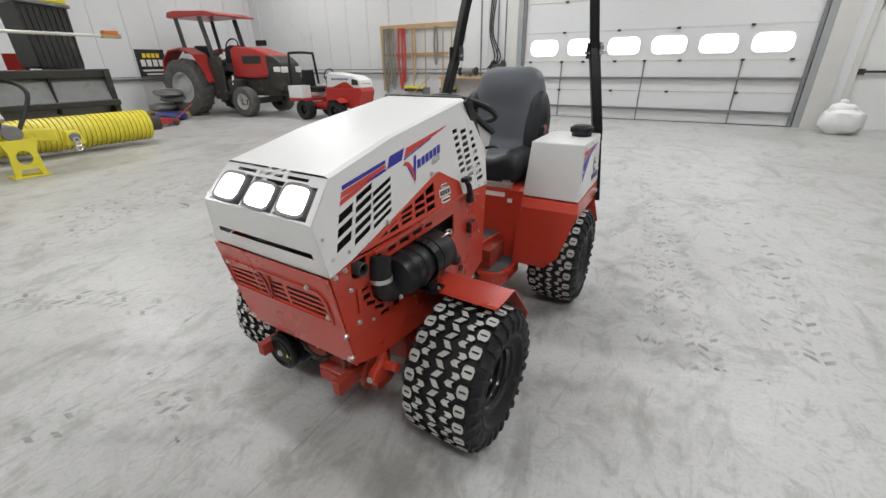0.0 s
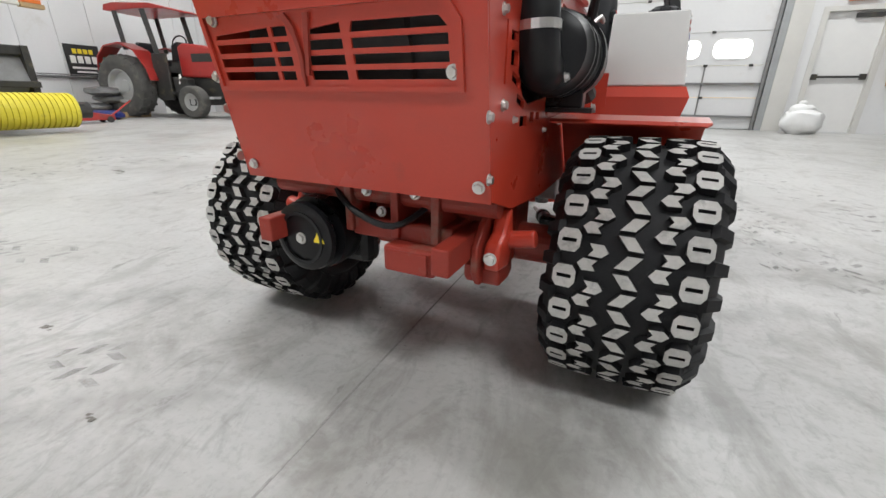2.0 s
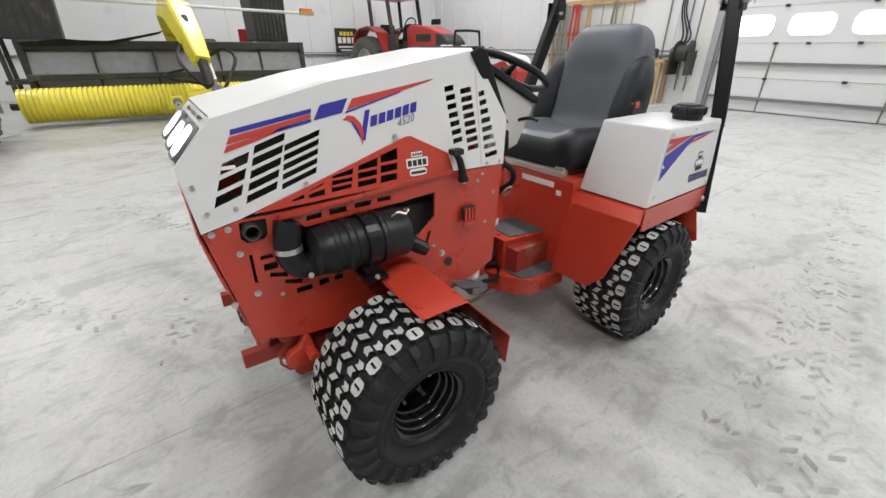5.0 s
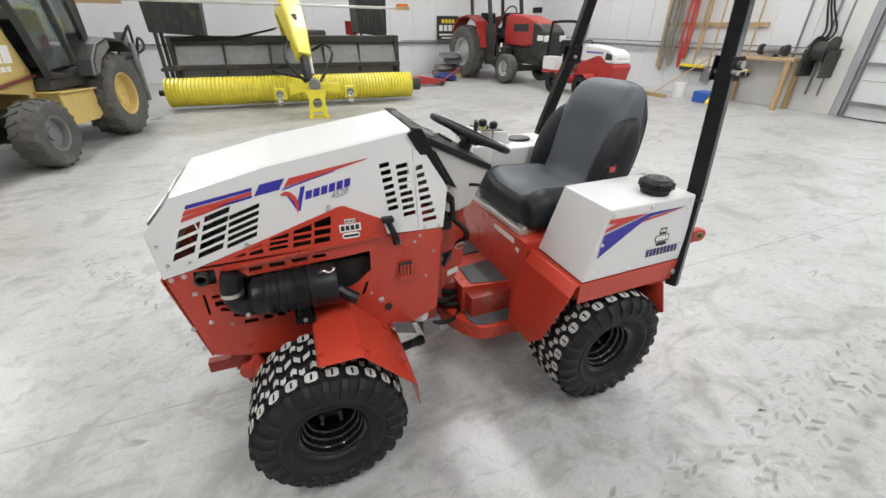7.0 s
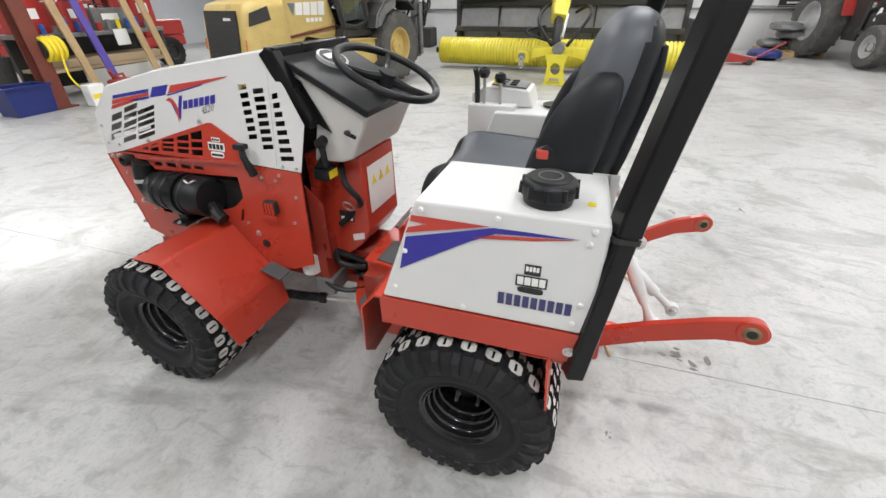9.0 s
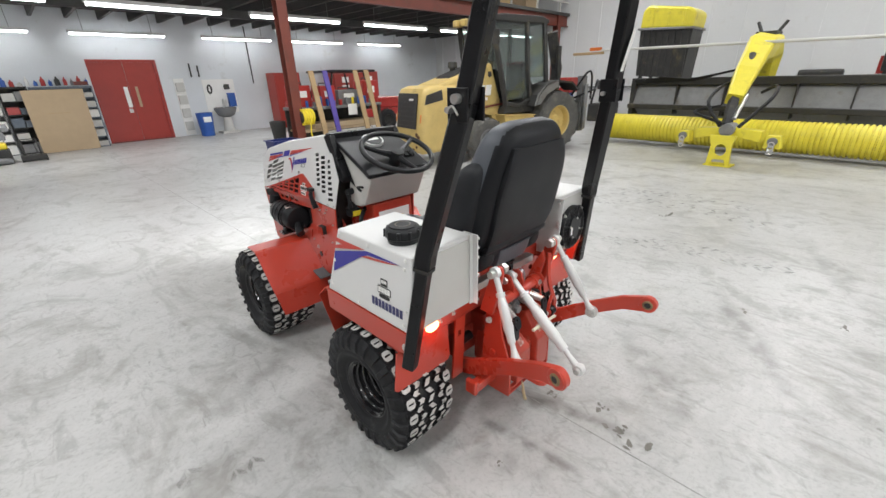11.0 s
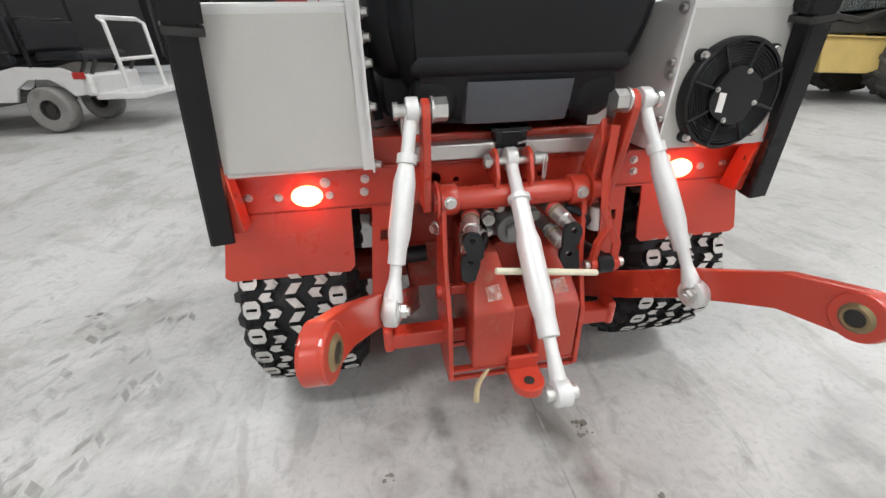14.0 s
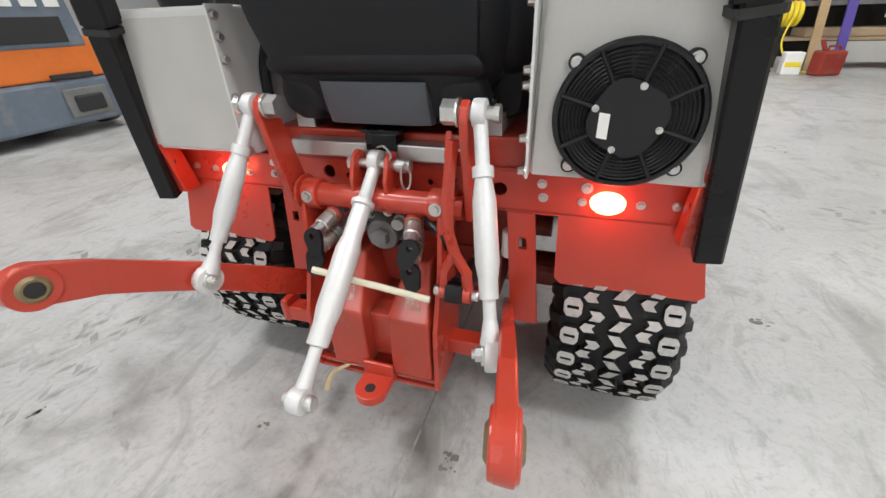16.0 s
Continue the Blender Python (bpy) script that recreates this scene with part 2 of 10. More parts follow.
def pipe(points, r, n=10, closed=False, square=False):
    """A round (or square) tube along points."""
    pts = [Vector(p) for p in points]
    bm = bmesh.new()
    rings = []
    up = Vector((0.13, 0.21, 0.97))
    count = len(pts)
    if square:
        n = 8
    for i, p in enumerate(pts):
        a = pts[(i - 1) % count] if closed or i else p
        b = pts[(i + 1) % count] if closed or i < count - 1 else p
        d = (b - a).normalized()
        side = d.cross(up)
        if side.length < 0.05:
            side = d.cross(Vector((1, 0, 0)))
        side.normalize()
        top = side.cross(d)
        up = top
        rr = r[i] if isinstance(r, (list, tuple)) else r
        if square:
            e = rr * 0.80
            outline = ((rr, e), (e, rr), (-e, rr), (-rr, e), (-rr, -e), (-e, -rr), (e, -rr), (rr, -e))
        else:
            outline = [(rr * math.cos(2 * math.pi * j / n), rr * math.sin(2 * math.pi * j / n)) for j in range(n)]
        rings.append([bm.verts.new(p + side * u + top * v) for u, v in outline])
    pairs = list(zip(rings, rings[1:])) + ([(rings[-1], rings[0])] if closed else [])
    for p, q in pairs:
        for j in range(n):
            bm.faces.new((p[j], p[(j + 1) % n], q[(j + 1) % n], q[j]))
    if not closed:
        bm.faces.new(rings[0])
        bm.faces.new(rings[-1])
    return bm


def curve(points, steps=6):
    """Points along a smooth line through the given ones."""
    pts = [Vector(p) for p in points]
    out = []
    for i in range(len(pts) - 1):
        p0, p1, p2, p3 = pts[max(i - 1, 0)], pts[i], pts[i + 1], pts[min(i + 2, len(pts) - 1)]
        for k in range(steps):
            t = k / steps
            out.append(0.5 * (2 * p1 + (p2 - p0) * t + (2 * p0 - 5 * p1 + 4 * p2 - p3) * t * t + (3 * p1 - p0 - 3 * p2 + p3) * t**3))
    return out + [pts[-1]]


def plate(outer, holes, thick, place):
    """A sheet with real openings: outer and holes are loops of (u, v); place(u, v, w) lays them into space, w from 0 to thick."""
    loops = [list(outer)] + [list(h) for h in holes]
    flat = [[Vector((u, v, 0)) for u, v in loop] for loop in loops]
    tris = geometry.tessellate_polygon(flat)
    bm = bmesh.new()
    uv = [p for loop in loops for p in loop]
    lo, hi = [bm.verts.new(place(u, v, 0)) for u, v in uv], [bm.verts.new(place(u, v, thick)) for u, v in uv]
    for a, b, c in tris:
        for s in (lo, hi):
            try:
                bm.faces.new((s[a], s[b], s[c]))
            except ValueError:
                pass
    k = 0
    for loop in loops:
        for i in range(len(loop)):
            a, b = k + i, k + (i + 1) % len(loop)
            bm.faces.new((lo[a], lo[b], hi[b], hi[a]))
        k += len(loop)
    return bm


def prism(outline, x0, x1, bevel=0.0):
    """An outline of (y, z) swept from x0 to x1."""
    bm = bmesh.new()
    a, b = [bm.verts.new((x0, y, z)) for y, z in outline], [bm.verts.new((x1, y, z)) for y, z in outline]
    bm.faces.new(a)
    bm.faces.new(b)
    for i in range(len(a)):
        j = (i + 1) % len(a)
        bm.faces.new((a[i], a[j], b[j], b[i]))
    if bevel:
        bmesh.ops.recalc_face_normals(bm, faces=bm.faces[:])
        bmesh.ops.bevel(bm, geom=bm.edges[:], offset=bevel, segments=2, affect="EDGES", profile=0.5)
    return bm


def seq(*bms):
    return list(bms)


def parts(name, bms, material, parent, label="", smooth=False, **more):
    """Each mesh becomes a part of its own."""
    for bm in bms:
        part(name, bm, material, parent, label, smooth, **more)


def bolt(p, d, r=0.011, h=0.007):
    """A hexagon bolt head on a washer at p, pointing along d."""
    p, d = Vector(p), Vector(d).normalized()
    return join(cyl(p, p + d * h * 0.25, r * 0.98, n=14), cyl(p + d * h * 0.25, p + d * h, r * 0.74, r * 0.66, n=6))


def sheet(path, x0, x1, thick=0.004, round_edge=0.0):
    """A bent sheet: a line of (y, z) with thickness, from x0 to x1 (pairs allowed for a taper)."""
    pts = [Vector((0, y, z)) for y, z in path]
    bm = bmesh.new()
    rows = []
    for i, p in enumerate(pts):
        d = (pts[min(i + 1, len(pts) - 1)] - pts[max(i - 1, 0)]).normalized()
        nrm = Vector((0, -d.z, d.y)) * thick
        xa = x0[i] if isinstance(x0, (list, tuple)) else x0
        xb = x1[i] if isinstance(x1, (list, tuple)) else x1
        rows.append([bm.verts.new((xa, p.y, p.z)), bm.verts.new((xb, p.y, p.z)), bm.verts.new((xb, p.y + nrm.y, p.z + nrm.z)), bm.verts.new((xa, p.y + nrm.y, p.z + nrm.z))])
    for a, b in zip(rows, rows[1:]):
        for j in range(4):
            bm.faces.new((a[j], a[(j + 1) % 4], b[(j + 1) % 4], b[j]))
    bm.faces.new(rows[0])
    bm.faces.new(rows[-1])
    return bm


# ---- lights of the hall ----
for lx in (-9.0, -3.0, 3.0):
    for ly in (-3.2, 2.0, 7.0):
        lamp("hall_lamp", lx, ly, 5.25, 2.6, 0.5, HALL_WATTS, (0.975, 0.99, 1.0))

# beam of the tractor's headlamps
beam = bpy.data.lights.new("headlamp_beam", "SPOT")
beam.energy, beam.spot_size, beam.spot_blend, beam.shadow_soft_size, beam.color = 250, radians(110), 1.0, 0.08, (0.96, 0.98, 1.0)
beam_ob = new("headlamp_beam", beam)
beam_ob.matrix_basis = pose(-0.045, -0.97, 0.95, 82, 0, 177.3)
# light of its two rear marker lamps
marker = bpy.data.lights.new("marker_light", "POINT")
marker.energy, marker.shadow_soft_size, marker.color = 0.2, 0.02, (1.0, 0.13, 0.06)
for side in (1, -1):
    marker_ob = new("marker_light", marker)
    marker_ob.matrix_basis = pose(side * 0.402, 0.915, 0.562)

# ---- setting: floor, walls, ceiling ----
X0, X1, Y0, Y1, TOP = -12.5, 9.0, -12.0, 9.1, 5.6


def concrete():
    """Trowelled slab: cloudy tone, smeared dirt, wheel scuffs, drops and specks."""
    m = mat("worn_concrete", (0.440, 0.437, 0.425), 0.39, var=0.10, scale=0.9, fine=30, bump=0.08, depth=0.002, rvar=0.2, spot=(0.31, 0.302, 0.28), spots=0.22, spot_scale=1.6)
    t = m.node_tree
    n, l = t.nodes, t.links
    b = n["Principled BSDF"]
    tc = n.new("ShaderNodeTexCoord")
    link = b.inputs["Base Color"].links[0].from_socket
    layers = (
        # scale, stretch, turn, warp, from, to, colour, amount
        (0.42, (1, 1, 1), 0.0, 0.8, 0.47, 0.64, (0.30, 0.292, 0.272), 0.55),
        (1.1, (1, 0.6, 1), 0.9, 2.4, 0.54, 0.62, (0.25, 0.242, 0.222), 0.60),
        (2.6, (1, 0.7, 1), 0.5, 1.6, 0.54, 0.66, (0.245, 0.236, 0.215), 0.60),
        (3.4, (0.6, 1, 1), 1.1, 1.2, 0.50, 0.72, (0.56, 0.555, 0.54), 0.34),
        (7.0, (1, 0.45, 1), 0.25, 2.2, 0.57, 0.66, (0.225, 0.219, 0.204), 0.42),
        (5.0, (1, 0.35, 1), 1.35, 2.8, 0.58, 0.67, (0.225, 0.219, 0.204), 0.42),
        (14.0, (1, 1, 1), 0.0, 0.8, 0.56, 0.66, (0.235, 0.228, 0.21), 0.38),
        (6.5, (1, 0.6, 1), 0.3, 0.9, 0.655, 0.715, (0.14, 0.132, 0.118), 0.7),
        (30.0, (1, 1, 1), 0.0, 0.0, 0.68, 0.72, (0.11, 0.105, 0.095), 0.7),
        (60.0, (1, 1, 1), 0.0, 0.0, 0.50, 0.70, (0.25, 0.243, 0.227), 0.40),
        (11.0, (0.5, 1, 1), 0.8, 1.4, 0.55, 0.70, (0.56, 0.557, 0.545), 0.22),
    )
    for scale, stretch, turn, warp, lo, hi, colour, amount in layers:
        mp, no, mr, mx = n.new("ShaderNodeMapping"), n.new("ShaderNodeTexNoise"), n.new("ShaderNodeMapRange"), n.new("ShaderNodeMix")
        mp.inputs["Scale"].default_value = stretch
        mp.inputs["Rotation"].default_value = (0, 0, turn)
        mp.inputs["Location"].default_value = (scale, turn * 3, 0)
        no.inputs["Scale"].default_value, no.inputs["Detail"].default_value, no.inputs["Roughness"].default_value = scale, 9, 0.64
        no.inputs["Distortion"].default_value = warp
        mr.inputs["From Min"].default_value, mr.inputs["From Max"].default_value, mr.inputs["To Max"].default_value = lo, hi, amount
        mx.data_type = "RGBA"
        l.new(tc.outputs["Object"], mp.inputs["Vector"])
        l.new(mp.outputs[0], no.inputs["Vector"])
        l.new(no.outputs["Fac"], mr.inputs["Value"])
        l.new(mr.outputs[0], mx.inputs["Factor"])
        l.new(link, mx.inputs["A"])
        mx.inputs["B"].default_value = (*colour, 1)
        link = mx.outputs["Result"]
    # dirt streaks behind the hitch, other dark patches: place, half length, half width, turn, strength
    no = n.new("ShaderNodeTexNoise")
    no.inputs["Scale"].default_value, no.inputs["Detail"].default_value = 9.0, 8
    l.new(tc.outputs["Object"], no.inputs["Vector"])
    rough = n.new("ShaderNodeMapRange")
    rough.inputs["From Min"].default_value, rough.inputs["From Max"].default_value = 0.36, 0.60
    l.new(no.outputs["Fac"], rough.inputs["Value"])
    for x, y, a, w, turn, amount in ((0.16, 1.10, 0.42, 0.035, 1.66, 0.85), (-0.10, 1.10, 0.42, 0.045, 1.78, 0.90), (-0.04, 1.02, 0.30, 0.028, 1.70, 0.6), (0.30, 1.05, 0.35, 0.10, 1.9, 0.4), (-0.60, 1.35, 0.55, 0.10, 0.8, 0.5), (-1.30, 1.60, 0.60, 0.09, 0.5, 0.6), (0.85, 0.85, 0.45, 0.12, 2.3, 0.5), (0.70, 1.15, 0.30, 0.06, 2.5, 0.5), (0.75, -0.05, 0.40, 0.10, 0.4, 0.45), (-0.55, -1.05, 0.50, 0.07, 0.55, 0.5), (-1.10, -0.80, 0.60, 0.09, 0.5, 0.5), (-2.6, 1.9, 0.80, 0.12, 0.4, 0.5), (-6.1, -2.2, 0.70, 0.10, 0.25, 0.7), (1.15, 1.5, 0.80, 0.08, 1.75, 0.5)):
        mp, gr, mu, mx = n.new("ShaderNodeMapping"), n.new("ShaderNodeTexGradient"), n.new("ShaderNodeMath"), n.new("ShaderNodeMix")
        mp.vector_type, gr.gradient_type, mu.operation, mx.data_type = "TEXTURE", "QUADRATIC_SPHERE", "MULTIPLY", "RGBA"
        mp.inputs["Location"].default_value, mp.inputs["Rotation"].default_value, mp.inputs["Scale"].default_value = (x, y, 0), (0, 0, turn), (a * 1.5, w * 1.5, 1)
        l.new(tc.outputs["Object"], mp.inputs["Vector"])
        l.new(mp.outputs[0], gr.inputs["Vector"])
        soft = n.new("ShaderNodeMapRange")
        soft.inputs["From Max"].default_value, soft.inputs["To Max"].default_value = 0.55, amount
        l.new(gr.outputs["Fac"], soft.inputs["Value"])
        l.new(soft.outputs[0], mu.inputs[0])
        l.new(rough.outputs[0], mu.inputs[1])
        l.new(mu.outputs[0], mx.inputs["Factor"])
        l.new(link, mx.inputs["A"])
        mx.inputs["B"].default_value = (0.17, 0.163, 0.15, 1)
        link = mx.outputs["Result"]
    l.new(link, b.inputs["Base Color"])
    return m


CONCRETE = concrete()
bm = bmesh.new()
bmesh.ops.create_grid(bm, x_segments=4, y_segments=4, size=0.5)
bm.transform(Matrix.Translation(((X0 + X1) / 2, (Y0 + Y1) / 2, 0)) @ Matrix.Diagonal((X1 - X0 + 0.6, Y1 - Y0 + 0.6, 1, 1)))
setting("floor", bm, CONCRETE, "worn grey concrete workshop floor with tyre marks and stains", "floor")

GX0, GX1, GZ = -2.83, 2.80, 3.3
DX0, DX1, DZ = 3.45, 4.36, 2.12


def rect(u0, u1, v0, v1):
    return [(u0, v0), (u1, v0), (u1, v1), (u0, v1)]


bm = plate(rect(X0 - 0.3, X1 + 0.3, -0.1, TOP), [rect(GX0, GX1, 0.0, GZ), rect(DX0, DX1, 0.004, DZ)], 0.3, lambda u, v, w: (u, Y1 + w, v))
setting("wall_north", bm, WALL, "white liner wall with a sectional garage door")
setting("wall_west", box(X0 - 0.3, X0, Y0 - 0.3, Y1, -0.1, TOP), WALL, "white ribbed liner wall behind parked machines")
bm = plate(rect(X0 - 0.3, X1 + 0.3, -0.1, TOP), [rect(-1.93, -0.54, 0.004, 1.96), rect(1.72, 2.46, 0.004, 1.96)], 0.3, lambda u, v, w: (u, Y0 - w, v))
setting("wall_south", bm, BLOCK, "white painted block wall with red doors")
setting("wall_east", box(X1, X1 + 0.3, Y0 - 0.3, Y1, -0.1, TOP), WALL, "plain white liner wall")
setting("ceiling", box(X0 - 0.3, X1 + 0.3, Y0 - 0.3, Y1 + 0.3, TOP, TOP + 0.2), CEIL, "pale steel hall ceiling")

# ribs and the rail along the west and north walls
rib = bmesh.new()
rib = join(rib, *[box(X0, X0 + 0.02, y - 0.02, y + 0.02, 0, TOP) for y in np.arange(Y0 + 0.4, Y1, 0.76)])
setting("trim_west", rib, WALL, "upright ribs of the white liner wall", "trim")
rib = bmesh.new()
rib = join(rib, *[box(x - 0.02, x + 0.02, Y1 - 0.02, Y1, 0, TOP) for x in np.arange(X0 + 0.4, GX0 - 0.2, 0.76)])
setting("trim_north", rib, WALL, "upright ribs of the white liner wall", "trim")


# ---- the articulated compact tractor ----
tractor = thing("compact_tractor", "red and white articulated compact tractor with roll bar and lit headlamps", "tractor")
FMW = Matrix.Translation((0, 0.1, 0)) @ Matrix.Rotation(radians(-2.7), 4, "Z") @ Matrix.Translation((0, -0.1, 0))
FM = FMW @ Matrix.Translation((0, 0.1, -0.006)) @ Matrix.Diagonal((1.02, 0.975, 1, 1)) @ Matrix.Translation((0, -0.1, 0))


def fpart(name, bm, material, parent=None, label="", smooth=False):
    """A part of the front half, which is steered slightly."""
    return part(name, bm, material, parent or tractor, label, smooth, FM)


def fparts(name, bms, material, parent=None, label="", smooth=False):
    for bm in bms:
        fpart(name, bm, material, parent, label, smooth)


def half(z):
    return 0.245 - max(0.0, z - 0.77) * 0.17


def on_side(side, lift=0.0):
    """Lays (y, z) on the sloping hood side; w goes outward."""
    return lambda u, v, w: (side * (half(v) + lift + w), u, v)


# hood: two side sheets with louvres, top sheet, nose
slots = []
for y0, z0, wide, lean, pitch, high, count in ((-0.813, 0.809, 0.062, 0.42, 0.034, 0.024, 3), (-0.746, 0.806, 0.075, 0.38, 0.0265, 0.0185, 5), (-0.660, 0.824, 0.092, 0.28, 0.0215, 0.0145, 5)):
    for k in range(count):
        a = z0 + pitch * k
        y, rise = y0 + lean * pitch * k, 0.30 * wide
        slots.append([(y, a), (y + wide, a + rise), (y + wide + lean * high, a + rise + high), (y + lean * high, a + high)])
for (ya, za, wa), (yb, zb, wb), count in (((-0.153, 1.024, 0.034), (-0.137, 0.880, 0.036), 7), ((-0.097, 1.016, 0.042), (-0.084, 0.854, 0.044), 8), ((-0.027, 1.005, 0.024), (-0.016, 0.825, 0.053), 8)):
    for k in range(count):
        f = k / (count - 1)
        y, z, w = ya + (yb - ya) * f, za + (zb - za) * f, wa + (wb - wa) * f
        slots.append([(y, z - 0.008), (y + w, z - 0.003), (y + w, z + 0.012), (y, z + 0.007)])
slots.append([(-0.034, 0.802), (-0.032, 0.802), (-0.034, 1.070), (-0.036, 1.070)])
HOOD = [(-0.853, 0.758), (-0.766, 0.776), (-0.303, 0.906), (-0.285, 0.906), (-0.165, 0.845), (-0.155, 0.795), (0.060, 0.790), (0.085, 0.93), (-0.035, 1.125), (-0.50, 1.056), (-0.778, 0.994), (-0.868, 0.90)]
for side in (1, -1):
    fpart("hood_side", plate(HOOD, slots, 0.003, on_side(side, -0.003)), WHITE, label="white hood side with cut louvres")
top = [(-0.778, 0.994), (-0.50, 1.056), (-0.035, 1.125)]
bm = bmesh.new()
rows = [[bm.verts.new((s * half(z), y, z + dz)) for s, dz in ((-1, 0), (-0.93, 0.006), (0.93, 0.006), (1, 0))] for y, z in top]
for a, b in zip(rows, rows[1:]):
    for i in range(3):
        bm.faces.new((a[i], a[i + 1], b[i + 1], b[i]))
fpart("hood_top", bm, WHITE, label="white hood top")
# nose: sloping white front with lamp recess


def on_nose(u, v, w):
    """u across, v from 0 at the foot of the nose to 1 at its bend."""
    y, z = -0.853 - 0.015 * v, 0.758 + 0.142 * v
    return (u * half(z) / 0.245, y + w, z)


fpart("nose_panel", plate(rect(-0.245, 0.245, 0, 1), [rect(-0.205, 0.205, 0.30, 0.42)], 0.003, on_nose), WHITE, label="white nose panel with a wide slot")


def on_brow(u, v, w):
    y, z = -0.868 + 0.090 * v, 0.90 + 0.094 * v
    return (u * half(z) / 0.245, y + w * 0.72, z - w * 0.69)


def soft_rect(u0, u1, v0, v1, n=20, power=4.0):
    """A rectangle with rounded corners."""
    pts = []
    for i in range(n):
        a = 2 * math.pi * i / n
        c, q = math.cos(a), math.sin(a)
        pts.append(((u0 + u1) / 2 + (u1 - u0) / 2 * math.copysign(abs(c) ** (2 / power), c), (v0 + v1) / 2 + (v1 - v0) / 2 * math.copysign(abs(q) ** (2 / power), q)))
    return pts


brow = fpart("nose_brow", plate(rect(-0.245, 0.245, 0, 1), [rect(-0.218, 0.218, 0.05, 0.78), rect(-0.17, -0.075, 0.85, 0.93), rect(-0.055, 0.055, 0.85, 0.93), rect(0.075, 0.17, 0.85, 0.93)], 0.003, on_brow), WHITE, label="white upper nose frame round the lamps")
fpart("lamp_pocket", plate(rect(-0.222, 0.222, 0.02, 0.80), [], 0.003, lambda u, v, w: on_brow(u, v, w + 0.045)), OFFWHITE, brow, "grey-white back wall of the lamp pocket")
for u in (-0.074, 0.074):
    fpart("brace", plate([(u - 0.006, 0.03), (u + 0.006, 0.03), (u + 0.004, 0.80), (u - 0.004, 0.80)], [], 0.04, lambda u, v, w: on_brow(u, v, w + 0.004)), WHITE, brow)
for u0, u1, v0, v1, out in ((-0.207, -0.095, 0.12, 0.72, 0.008), (-0.055, 0.055, 0.10, 0.64, 0.006), (0.095, 0.203, 0.12, 0.72, 0.008)):
    head = fpart("headlamp", plate(soft_rect(u0 - 0.008, u1 + 0.008, v0 - 0.07, v1 + 0.07), [soft_rect(u0, u1, v0, v1)], 0.045, lambda u, v, w: on_brow(u, v, w - out)), GREYSTEEL, label="lit LED headlamp in a grey housing")
    fpart("lens", plate(soft_rect(u0 - 0.002, u1 + 0.002, v0 - 0.02, v1 + 0.02), [], 0.005, lambda u, v, w: on_brow(u, v, w - out + 0.012)), HEADLAMP, head, "glaring white LED lens")
fpart("marker_lamp", box(-0.252, -0.238, -0.842, -0.826, 0.892, 0.908, 0.004), TAILLAMP, label="small lit orange marker lamp")

# engine bulk seen through the louvres, coloured dark to give the openings their shade
fpart("engine", join(box(-0.20, 0.20, -0.79, -0.05, 0.50, 0.70), box(-0.15, 0.15, -0.70, -0.10, 0.70, 0.93), cyl((0, -0.80, 0.62), (0, -0.76, 0.62), 0.12)), DARK, label="dark engine inside the hood")
fpart("radiator_core", box(-0.17, 0.17, -0.09, -0.05, 0.62, 1.04), DARK)

# red triangular side grilles
TRI = [(-0.735, 0.783), (-0.303, 0.911), (-0.285, 0.911), (-0.165, 0.852), (-0.150, 0.800), (-0.30, 0.790)]
cuts = [[(-0.645, 0.794), (-0.612, 0.796), (-0.610, 0.808), (-0.643, 0.798)], [(-0.596, 0.811), (-0.560, 0.821), (-0.556, 0.827), (-0.594, 0.815)], [(-0.600, 0.794), (-0.558, 0.796), (-0.557, 0.812), (-0.599, 0.804)]]
for col, (ya, yb, ends) in enumerate(((-0.540, -0.484, (0.845, 0.850)), (-0.466, -0.410, (0.860, 0.868)), (-0.398, -0.346, (0.878, 0.886)))):
    for k in range(3):
        lo = 0.799 + k * (0.0165 + 0.005 * col)
        hi = lo + 0.0115 + 0.004 * col
        a, b = ya + 0.004 * k, yb + 0.005 * k
        ta, tb = (ends[0] - 0.006, ends[1]) if k == 2 else (hi, hi + 0.002)
        cuts.append([(a, lo), (b, lo + 0.003), (b + 0.003, tb), (a + 0.002, ta)])
